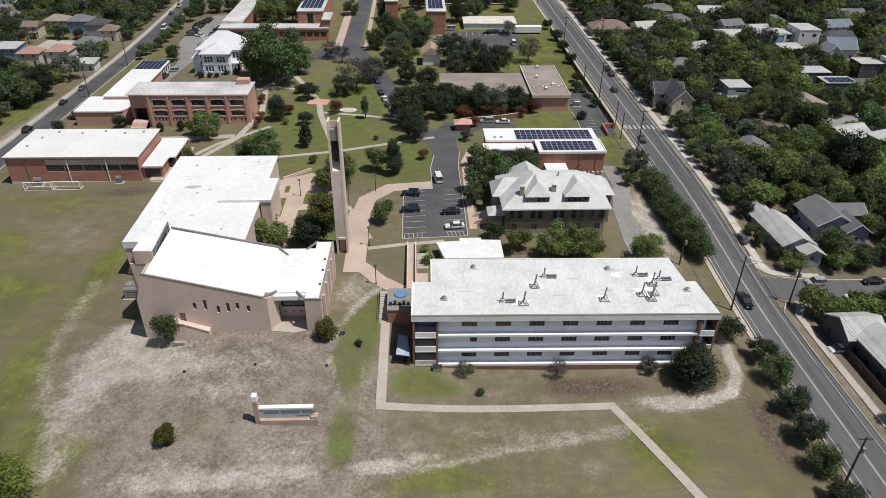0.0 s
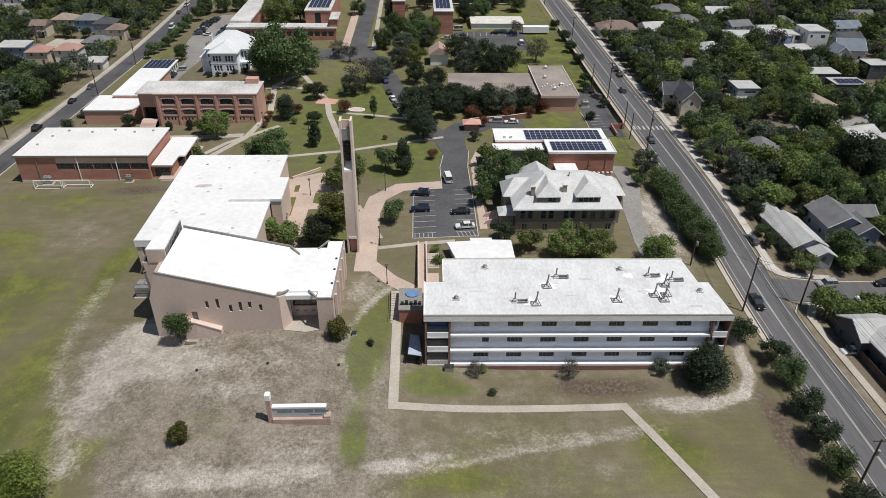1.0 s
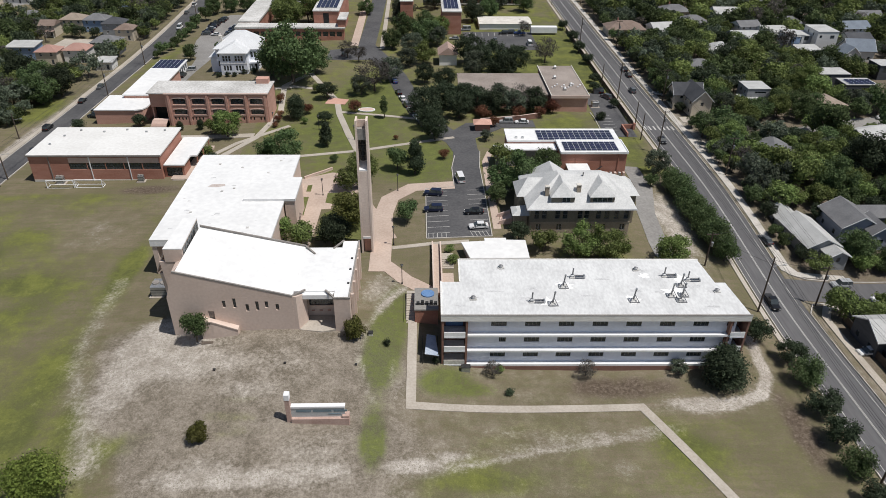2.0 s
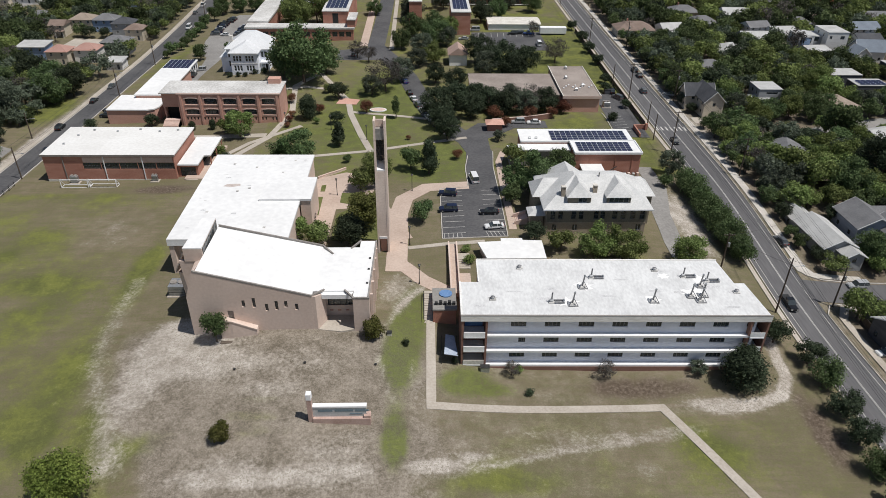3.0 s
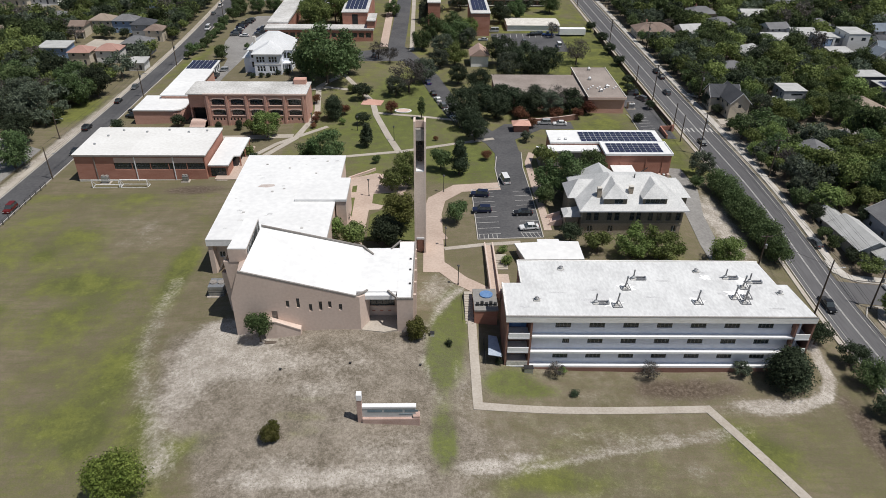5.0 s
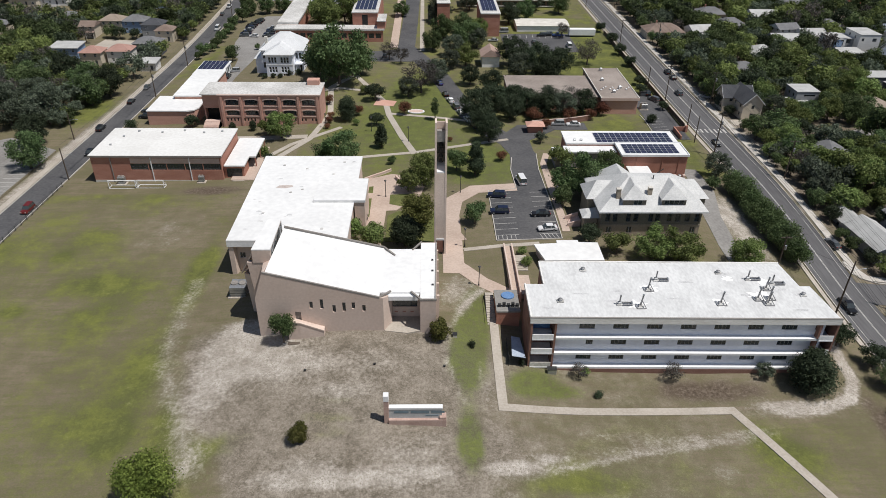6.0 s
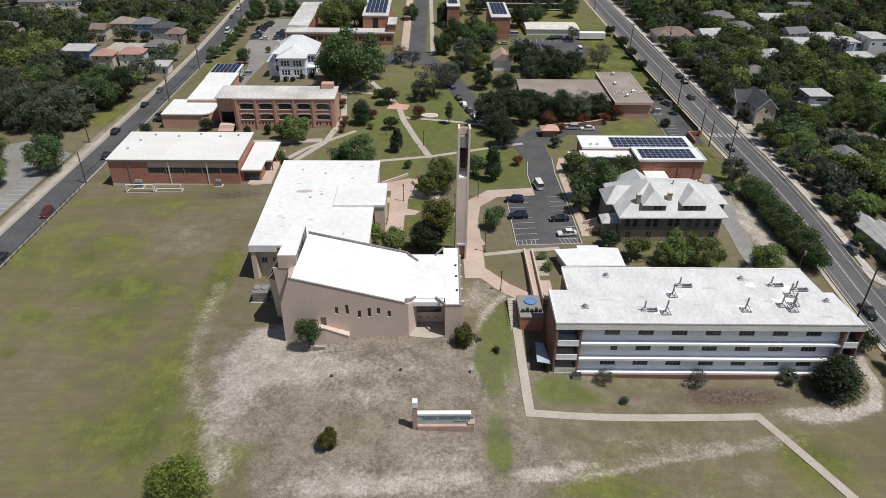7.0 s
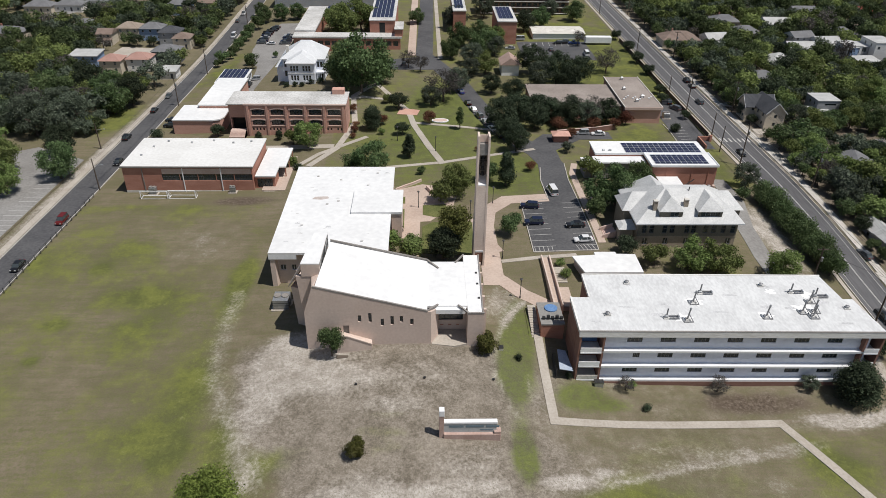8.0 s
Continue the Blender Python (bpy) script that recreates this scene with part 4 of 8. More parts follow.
    coping((-23.4, 102.4, 10.62), (-21.6, 100.0, 10.62))
    coping((-21.6, 120.1, 10.57), (-23.4, 117.0, 10.6))
    for y in (101.5, 105.5, 109.5, 113.5, 117):
        part("pier", box(-18.6, -18.1, y, y + 0.5, 2, 10.3), STUCCO, t)
    for y in (104.5, 109.2, 113.0):
        part("drain", box(-19.5, -19.1, y, y + 0.4, 10.53, 10.72), DARK_METAL, t)
    # stair and ramp before the door
    part("ramp_wall", prism([(-45.6, 98.2), (-43.4, 98.2), (-39.2, 98.6), (-39.2, 99.96), (-45.6, 99.96)], 1, [6.9, 6.7, 4.6, 4.6, 6.9]), STUCCO, t, "sloping tan stair wall")
    part("ramp_coping", hexa(bmesh.new(), [(-45.6, 98.1, 6.904), (-43.4, 98.1, 6.704), (-39.1, 98.5, 4.604), (-39.1, 98.9, 4.604), (-43.3, 98.5, 6.704), (-45.6, 98.5, 6.904)], [(-45.6, 98.1, 7.1), (-43.4, 98.1, 6.9), (-39.1, 98.5, 4.8), (-39.1, 98.9, 4.8), (-43.3, 98.5, 6.9), (-45.6, 98.5, 7.1)]), STUCCO, t)
    part("terrace", prism([(-28.2, 99.9), (-24, 99.2), (-21.64, 99.9), (-21.64, 104.2), (-27.2, 104.2)], 1.5, 3.6), PAVE, t)
    part("flower_bed", box(-45.6, -43.4, 96.6, 97.4, 2.2, 3.15, bevel=0.1), BARK, t)
    return t


chapel()


# flat-roofed hall behind the chapel
def fellowship():
    t = thing("assembly_hall", "tan stucco hall with a large white flat roof", "building", -50, 145, 0)
    ring = [(-62.4, 123.2), (-37.2, 123.2), (-37.2, 165.8), (-62.4, 165.8)]
    part("roof", prism(ring, 8.5, 9.0), WHITE_ROOF, t, "bright white flat roof")
    part("upper_roof", box(-46.5, -34.6, 140.0, 151.4, 9.004, 9.6), WHITE_ROOF, t)
    part("upper_wall", box(-37.15, -34.8, 140.2, 151.2, 0.0, 9.0), STUCCO, t)
    slots = [(1.2, 2.4, 3.8, 5.2), (3.6, 4.6, 3.8, 5.2)]
    shell(-61.6, -37.5, 124.6, 165.4, -1.0, 8.5, t, STUCCO, front=slots, bars=1)
    part("bay", prism([(-62.4, 123.2), (-56.5, 123.2), (-57.5, 124.58), (-61.4, 124.58)], 7.4, 8.498), WHITE, t)
    part("buttress", prism([(-62.2, 123.4), (-61.2, 123.4), (-60.8, 124.58), (-61.7, 124.58)], -1, 7.4), STUCCO, t)
    for x, y in ((-56.5, 160), (-41.5, 162), (-43.5, 155), (-50, 146.5), (-52.5, 145), (-57, 135), (-43, 128), (-50.5, 158)):
        part("roof_drain", box(x - 0.3, x + 0.3, y - 0.25, y + 0.25, 9.004, 9.2, bevel=0.05), PALE_ROOF, t)
    part("roof_stain", prism([(-56.5, 147.6), (-54.2, 147.2), (-52.4, 148.0), (-52.8, 149.0), (-55.8, 148.8)], 8.99, 9.006), mat("roof_stain", (0.42, 0.35, 0.32), (0.60, 0.54, 0.50), 0.8, 3, 0.8), t, "faded brown stain")
    for k in range(26):
        x, y = patches.uniform(-61, -38.5), patches.uniform(125, 164.5)
        if x > -48 and 138 < y < 153:
            continue
        roof_patch("grime_spot", "faint grey smudge", x, y, 9.003, patches.uniform(0.3, 0.9), GRIME if k % 3 == 0 else PALE_GRIME, patches.uniform(0.25, 0.7), t)


fellowship()


def bell_tower():
    t = thing("bell_tower", "tall slender tan concrete bell tower", "tower", -17.4, 129.5, 2.6)
    y0, y1, top = 127.7, 131.4, 33.4
    for x0, x1 in ((-18.75, -18.35), (-16.65, -16.25)):
        part("fin", hexa(bmesh.new(), [(x0, y0, 1.8), (x1, y0, 1.8), (x1, y1 + 1.2, 1.8), (x0, y1 + 1.2, 1.8)], [(x0, y0, top), (x1, y0, top), (x1, y1 - 1.2, top), (x0, y1 - 1.2, top)]), TOWER, t)
    part("panel", box(-18.346, -16.654, y0 + 0.06, y0 + 0.45, 6.8, 22.4), TOWER, t, "tan infill panel")
    part("sill", hexa(bmesh.new(), [(-18.34, y0 + 0.1, 22.404), (-16.66, y0 + 0.1, 22.404), (-16.66, y1 - 0.6, 22.404), (-18.34, y1 - 0.6, 22.404)], [(-18.34, y0 + 0.1, 22.7), (-16.66, y0 + 0.1, 22.7), (-16.66, y1 - 0.6, 24.0), (-18.34, y1 - 0.6, 24.0)]), WHITE, t)
    part("panel", box(-18.346, -16.654, y1 - 1.0, y1 - 0.7, 2, 31.4), STUCCO_TOP, t)
    part("roof", box(-18.346, -16.654, y0 + 0.3, y1 - 0.9, 29.2, 31.6), PALE_LOT, t, "grey louvred cap")
    part("top_beam", box(-18.346, -16.654, y0 + 1.2, y0 + 1.5, 31.7, 33.2), STUCCO, t)
    for k in range(4):
        z = 24.4 + k * 1.2
        part("bell", tube((-17.5, y0 + 1.4, z), (-17.5, y0 + 1.4, z + 0.75), 0.5, 0.2, 12), DARK_METAL, t)
        part("bell_bar", tube((-18.35, y0 + 1.4, z + 0.8), (-16.65, y0 + 1.4, z + 0.8), 0.06), DARK_METAL, t)
    part("lintel", box(-18.346, -16.654, y0 - 0.05, y0 + 0.4, 6.3, 6.8), WHITE, t)
    part("door", box(-18.2, -16.8, y0 + 0.9, y0 + 1.0, 2.0, 6.3), SALMON, t)


bell_tower()


def gym():
    t = thing("gymnasium", "red brick gymnasium with a white flat roof", "building", -96, 185, -2.4)
    x0, x1, y0, y1 = -113.4, -78.2, 174.4, 193.6
    holes = [(10.4 + k * 4.95, 15.2 + k * 4.95, 1.5, 3.4) for k in range(5)]
    shell(x0, x1, y0, y1, -3.6, 5.5, t, BRICK, front=holes, bars=5, frame_material=DARK_METAL)
    part("roof", box(x0 - 0.35, x1 + 0.35, y0 - 0.35, y1 + 0.35, 5.504, 5.85), CREAM_ROOF, t, "white membrane roof with grey patches")
    part("fascia", box(x0 - 0.4, x1 + 0.4, y0 - 0.42, y0 - 0.352, 5.4, 5.9), STUCCO_TOP, t)
    part("band", box(-102.8, -78.6, y0 - 0.06, y0 - 0.003, 3.5, 5.0), PINK_TRIM, t, "pale stucco band above the windows")
    part("base_course", box(x0, x1, y0 - 0.05, y0 - 0.003, -3.6, -1.5), CONCRETE, t)
    for x in (-108.2, -97.3, -86.9):
        part("downpipe", box(x, x + 0.22, y0 - 0.2, y0 - 0.062, -2.5, 5.2), STUCCO_TOP if x < -100 else WHITE, t)
    for x, y in ((-106, 191), (-99, 190), (-93, 191.5), (-87, 190), (-82, 191), (-109, 187), (-110.5, 181)):
        part("roof_vent", box(x, x + 0.6, y, y + 0.5, 5.854, 6.25, bevel=0.06), METAL, t)
    # entrance wing
    part("wing_roof", prism([(-77.8, 175.0), (-72.2, 175.0), (-72.2, 181.2), (-70.4, 181.2), (-70.4, 194.5), (-77.8, 194.5)], 2.2, 2.6), WHITE_ROOF, t)
    part("wing_wall", panel((-78.1, 175.6), (-72.6, 175.6), -3, 2.2, 0.3, [(0.7, 4.9, -1.2, 1.5)]), BRICK, t)
    window(t, (-78.1, 175.6), (-72.6, 175.6), (0.7, 4.9, -1.2, 1.5), bars=3, rails=1, frame_material=DARK_METAL)
    part("wing_wall", box(-72.9, -72.6, 175.91, 181.0, -3, 2.2), BRICK, t)
    # wall under the wing roof, coloured near-black for the shade there
    part("wing_wall", box(-77.8, -73.5, 181.4, 194.2, -3, 2.2), DARK, t)
    for y in (182, 188, 194):
        part("post", box(-70.9, -70.6, y, y + 0.3, -3, 2.2), BRICK, t)
    part("terrace", box(-76, -69.6, 173.4, 196, -3, -0.9), PLAZA, t)
    for k in range(4):
        part("step", box(-75.5, -71.5, 172.0 + k * 0.35, 173.396, -3, -1.9 + k * 0.25), PAVE, t)
    t.location += Vector((1.5, -1.5, 0))


gym()


def goal(x, y):
    z = tz(x + 3.6, y) - 0.1
    t = thing("soccer_goal", "white tube soccer goal on the field edge", "goal", x + 3.6, y, z, "goals by the gymnasium")
    for dx in (0, 7.2):
        part("post", tube((x + dx, y, z), (x + dx, y, z + 2.35), 0.11), WHITE, t)
        part("stay", tube((x + dx, y, z + 2.3), (x + dx, y + 1.9, z + 0.08), 0.08), WHITE, t)
        part("base_bar", tube((x + dx, y, z + 0.08), (x + dx, y + 1.9, z + 0.08), 0.08), WHITE, t)
    part("crossbar", tube((x, y, z + 2.35), (x + 7.2, y, z + 2.35), 0.11), WHITE, t)
    part("ground_bar", tube((x, y + 1.9, z + 0.08), (x + 7.2, y + 1.9, z + 0.08), 0.08), WHITE, t)
    part("ground_bar", tube((x, y - 0.05, z + 0.06), (x + 7.2, y - 0.05, z + 0.06), 0.06), WHITE, t)


goal(-106.6, 168.6)
goal(-99.0, 168.6)


def condenser(x, y, w, d, h, z=None, label="grey rooftop-style cooling unit on a pad", group=""):
    z = tz(x, y) - 0.1 if z is None else z
    t = thing("cooling_unit", label, "cooling unit", x, y, z, group)
    part("pad", box(x - w / 2 - 0.4, x + w / 2 + 0.4, y - d / 2 - 0.4, y + d / 2 + 0.4, z - 0.5, z + 0.2), PAVE, t)
    part("casing", box(x - w / 2, x + w / 2, y - d / 2, y + d / 2, z + 0.2, z + h, bevel=0.06), METAL, t)
    for k in range(3):
        part("slot", box(x - w / 2 - 0.02, x + w / 2 + 0.02, y - d / 2 - 0.02, y + d / 2 + 0.02, z + 0.5 + k * h * 0.24, z + 0.58 + k * h * 0.24), DARK_METAL, t)
    for dx in (-w / 4, w / 4):
        part("fan_ring", tube((x + dx, y, z + h), (x + dx, y, z + h + 0.25), min(w / 4.4, d / 2.4), n=14), STUCCO_TOP, t)


condenser(-58.8, 115.6, 3.2, 3.2, 2.5)
condenser(-104.2, 171.6, 1.9, 1.2, 2.2)
condenser(-82.4, 171.7, 1.5, 1.0, 1.9)
condenser(54.6, 226, 2.2, 2.2, 2.0)


def stair_block():
    t = thing("stair_block", "brick stair block with a blue oval skylight", "stair", -4.7, 108, 1.4)
    part("body", box(-7.0, -2.6, 104.3, 111.2, -0.5, 4.4), BRICK, t)
    part("roof", box(-7.1, -2.5, 104.2, 111.3, 4.404, 4.7), PALE_LOT, t)
    part("skylight", prism([(-4.5 + 1.3 * math.cos(a * 0.449), 109.2 + 1.2 * math.sin(a * 0.449)) for a in range(14)], 4.7, 4.95), BLUE, t, "blue oval skylight")
    for k in range(5):
        part("vent_box", box(-6.7 + k * 0.85, -6.1 + k * 0.85, 105.6, 106.1, 4.7, 5.3 + 0.3 * (k % 2), bevel=0.05), DARK_METAL, t)
    for k in range(13):
        part("step", box(-8.7, -7.1, 104.0 + k * 0.62, 112.4, tz(-8, 104) - 1 + k * 0.02, tz(-8, 103) + 0.1 + k * 0.13), PAVE, t)
    for x in (-8.85, ):
        part("rail", tube((x, 104, tz(-8, 104) + 1.0), (x, 112, tz(-8, 112) + 1.1), 0.05), DARK_METAL, t)
    part("ramp", prism([(-3.1, 112), (-1.7, 112), (-1.7, 130), (-3.1, 130)], 0, [3.0, 3.0, 3.5, 3.5]), PLAZA, t)
    for x in (-3.4, -1.66):
        part("parapet", prism([(x, 111.4), (x + 0.3, 111.4), (x + 0.3, 130), (x, 130)], 0, [4.1, 4.1, 4.2, 4.2]), STUCCO, t)
    part("terrace", prism([(-1.35, 112.2), (1.0, 112.2), (1.0, 119), (-1.35, 119)], 0, 3.0), PLAZA, t)
    for k in range(6):
        part("step", box(-1.3, 1.2, 121 + k * 0.5, 126, 1.5, 2.9 + k * 0.13), PAVE, t)


stair_block()


def low_block():
    t = thing("low_block", "low building with a white flat roof", "building", 10.5, 125, 2.5)
    part("roof", prism([(4.6, 120.9), (17.2, 120.9), (17.2, 128.1), (13, 128.3), (13, 129.1), (8.2, 129.1), (8.2, 127.9), (3.0, 127.4)], 5.1, 5.5), WHITE_ROOF, t)
    part("wall", prism([(5.0, 121.3), (16.9, 121.3), (16.9, 127.8), (3.6, 127.2)], 0.5, 5.096), STUCCO, t)


low_block()


def solar_array(name, x0, x1, y0, y1, z, nx, ny, parent, rise=0.35):
    """Rows of tilted panels; each panel is a part that shares one mesh."""
    w, d = (x1 - x0) / nx, (y1 - y0) / ny
    bm = bmesh.new()
    hexa(bm, [(0, 0, 0), (w * 0.89, 0, 0), (w * 0.89, d * 0.80, rise), (0, d * 0.80, rise)], [(0, 0, 0.05), (w * 0.89, 0, 0.05), (w * 0.89, d * 0.80, rise + 0.05), (0, d * 0.80, rise + 0.05)])
    me = bpy.data.meshes.new(name)
    bm.to_mesh(me)
    bm.free()
    me.materials.append(SOLAR)
    for i in range(nx):
        for j in range(ny):
            ob = new(name, me)
            ob.parent = parent
            ob.location = Vector((x0 + i * w, y0 + j * d, z)) - BASES[parent.name]
            BASES[ob.name] = BASES[parent.name]
    part("array_frame", box(x0 - 0.06, x1 + 0.02, y0 - 0.06, y1 + 0.02, z - 0.05, z - 0.012), FRAME, parent, "pale aluminium panel frame")


# two-storey stone house with a hipped roof and dormers
def stone_house():
    t = thing("stone_house", "two-storey stone house with pale hipped roof and dormers", "house", 30, 141, 3)
    x0, x1, y0, y1, z0, ze = 18.9, 41.6, 133.8, 149.0, 1.5, 10.2
    ups = [(u, u + 1.1, 7.5, 9.7) for u in (0.9, 2.6, 5.6, 7.3, 10.7, 12.2, 14.9, 16.8, 19.0, 21.2)]
    lows = [(u, u + 1.2, 4.6, 6.2) for u in (1.4, 6.1, 10.9, 13.0, 16.2, 20.6)]
    a, b = (x0, y0), (x1, y0)
    part("wall", panel(a, b, z0, 6.6, 0.35, lows), HOUSE_STONE, t, "tan stone lower wall")
    upper = mat("olive_brick", (0.17, 0.15, 0.115), (0.25, 0.225, 0.175), 0.4, 4, 0.9)
    part("wall", panel(a, b, 6.604, ze, 0.35, ups), upper, t, "grey-brown upper wall")
    for h in ups:
        window(t, a, b, h, depth=0.2, bars=0, rails=1, frame_material=STUCCO_TOP)
    for h in lows:
        window(t, a, b, h, depth=0.2, bars=1, frame_material=WHITE)
    part("band", box(x0 - 0.05, x1 + 0.05, y0 - 0.08, y0 - 0.003, 6.5, 6.8), HOUSE_STONE, t)
    for p, q in (((x1, y0 + 0.36), (x1, y1)), ((x1 - 0.004, y1), (x0, y1)), ((x0, y1 - 0.35), (x0, y0 + 0.36))):
        part("wall", panel(p, q, z0, ze, 0.35), HOUSE_STONE, t)
    e = 1.0
    part("eave", box(x0 - e, x1 + e, y0 - e, y1 + e, ze + 0.004, ze + 0.3), WHITE, t)
    zr = 15.6
    part("roof", hexa(bmesh.new(), [(x0 - e, y0 - e, ze + 0.304), (x1 + e, y0 - e, ze + 0.304), (x1 + e, y1 + e, ze + 0.304), (x0 - e, y1 + e, ze + 0.304)], [(25.6, 140.5, zr), (35.6, 140.5, zr), (35.6, 142.3, zr), (25.6, 142.3, zr)]), METAL_ROOF, t, "pale metal hipped roof")
    for xa, xb in ((23.4, 28.6), (32.2, 37.6)):
        xm = (xa + xb) / 2
        hole = (2.4 if xa < 25 else 0.5, xb - xa - (0.9 if xa < 25 else 0.5), 11.0, 12.7)
        part("dormer_wall", panel((xa, 134.3), (xb, 134.3), 10.6, 12.9, 0.3, [hole]), upper, t)
        window(t, (xa, 134.3), (xb, 134.3), hole, depth=0.06, bars=3 if xa > 25 else 1, frame_material=METAL)
        part("dormer_cheek", box(xa, xa + 0.3, 134.61, 139, 10.6, 12.9), METAL_ROOF, t)
        part("dormer_cheek", box(xb - 0.3, xb, 134.61, 139, 10.6, 12.9), METAL_ROOF, t)
        r = bmesh.new()
        hexa(r, [(xa - 0.35, 133.95, 12.904), (xb + 0.35, 133.95, 12.904), (xb + 0.35, 138.6, 12.904), (xa - 0.35, 138.6, 12.904)], [(xm - 0.05, 136.4, 15.5), (xm + 0.05, 136.4, 15.5), (xm + 0.05, 140.9, 15.55), (xm - 0.05, 140.9, 15.55)])
        part("dormer_roof", r, METAL_ROOF, t)
    for x, y in ((29.4, 136.4), (22.1, 135.6)):
        part("chimney", box(x, x + 0.9, y, y + 0.9, 10.9, 14.6), HOUSE_STONE, t)
        part("chimney_cap", box(x - 0.1, x + 0.9, y - 0.1, y + 0.9, 14.604, 14.8), CONCRETE, t)
    part("vent_pipe", tube((31.2, 140, 14.5), (31.2, 140, 16.2), 0.12), DARK_METAL, t)
    for ring, zt in (([(16.8, 139.4), (20.4, 139.4), (20.4, 146), (16.8, 146)], 10.6), ([(40.0, 139.6), (44.2, 139.6), (44.2, 147), (40.0, 147)], 10.6), ([(15.6, 135.8), (18.6, 135.8), (18.6, 139.0), (15.6, 139.0)], 7.6)):
        (xa, ya), (xb, _), (_, yb), _ = ring
        part("wing", prism(ring, 1.5, zt), upper if zt > 10 else HOUSE_STONE, t)
        low = [(xa - 0.6, ya - 0.6, zt + 0.004), (xb + 0.6, ya - 0.6, zt + 0.004), (xb + 0.6, yb + 0.6, zt + 0.004), (xa - 0.6, yb + 0.6, zt + 0.004)]
        mid = (ya + yb) / 2
        if zt > 10:
            tip, root = (xa + 2.2, xb + 4.0) if xa < 30 else (xa - 4.0, xb - 2.2)
            high = [(tip, mid - 0.05, zt + 3.0), (root, mid - 0.05, zt + 3.0), (root, mid + 0.05, zt + 3.0), (tip, mid + 0.05, zt + 3.0)]
        else:
            high = [(xa + 0.6, ya + 0.6, zt + 0.7), (xb, ya + 0.6, zt + 1.0), (xb, yb - 0.4, zt + 1.0), (xa + 0.6, yb - 0.4, zt + 0.7)]
        part("wing_roof", hexa(bmesh.new(), low, high), METAL_ROOF, t)
    part("wing", box(20.6, 30.0, 149.01, 152.4, 1.5, 9.8), HOUSE_STONE, t)
    part("wing_roof", hexa(bmesh.new(), [(20.0, 148, 10.3), (30.6, 148, 10.3), (30.6, 153, 10.0), (20.0, 153, 10.0)], [(25.2, 143, 14.4), (25.4, 143, 14.4), (25.4, 150.2, 14.3), (25.2, 150.2, 14.3)]), METAL_ROOF, t)


stone_house()


def porch_steps():
    t = thing("garden_steps", "pink stone garden steps with low side walls", "steps", 13.3, 140, 3)
    for k in range(8):
        part("step", box(12.6 + k * 0.35, 15.6, 138.5, 141.5, 2, 3.6 + k * 0.16), PINK_TRIM, t)
    for y in (138.1, 141.55):
        part("side_wall", prism([(12.4, y), (15.4, y), (15.4, y + 0.35), (12.4, y + 0.35)], 2, [4.5, 5.6, 5.6, 4.5]), PINK_TRIM, t)


porch_steps()


def solar_hall():
    t = thing("solar_hall", "red brick hall with solar panels on its white roof", "building", 36, 178, 1.5)
    part("wall", box(32.0, 49.8, 168.0, 175.9, 0, 8.2), BRICK, t, "red brick wall")
    part("roof", box(31.7, 50.1, 167.6, 176.2, 8.204, 8.6), WHITE_ROOF, t, "white membrane roof")
    part("wall", box(18.6, 49.4, 176.3, 184.4, 0, 8.0), BRICK, t)
    part("roof", box(18.2, 49.8, 176.21, 184.8, 8.004, 8.5), WHITE_ROOF, t)
    part("roof", box(17.4, 31.65, 172.0, 176.2, 7.2, 7.6), WHITE_ROOF, t)
    part("wall", box(18.0, 31.6, 172.6, 176.2, 0, 7.196), PALE_LOT, t)
    part("roof", box(14.8, 17.36, 172.6, 179, 5.6, 6.0), WHITE_ROOF, t)
    part("wall", box(15.2, 17.6, 173.0, 178.6, 0, 5.596), PALE_LOT, t)
    solar_array("solar_panel", 27.0, 48.4, 176.6, 183.4, 8.58, 14, 4, t, 0.05)
    solar_array("solar_panel", 33.1, 47.8, 169.0, 175.0, 8.68, 10, 4, t, 0.05)
    roof_edge(31.7, 50.1, 167.6, 176.2, 8.6, t, WHITE, 0.22, 0.22)
    for x in (36, 43, 47.5):
        part("downpipe", box(x, x + 0.18, 167.85, 167.99, 1, 8.0), BRICK, t)
    for x in (20.6, 22.4):
        part("vent_box", box(x, x + 0.7, 177.6, 178.3, 8.504, 8.9, bevel=0.08), METAL, t)
    part("porch_roof", box(33.3, 39.2, 162.4, 167.6, 5.2, 5.5), WHITE_ROOF, t)
    part("porch_wall", box(33.8, 38.8, 163.2, 167.99, 0.5, 5.196), STUCCO, t)
    part("stair_rail", tube((39.0, 162.4, 5.0), (42.2, 163.6, 6.6), 0.12), DARK_METAL, t)
    for k in range(5):
        part("wall_unit", box(44.2 + k * 1.2, 44.9 + k * 1.2, 166.6, 167.4, 1.6, 3.2, bevel=0.06), METAL if k % 2 else PINK_TRIM, t)


solar_hall()


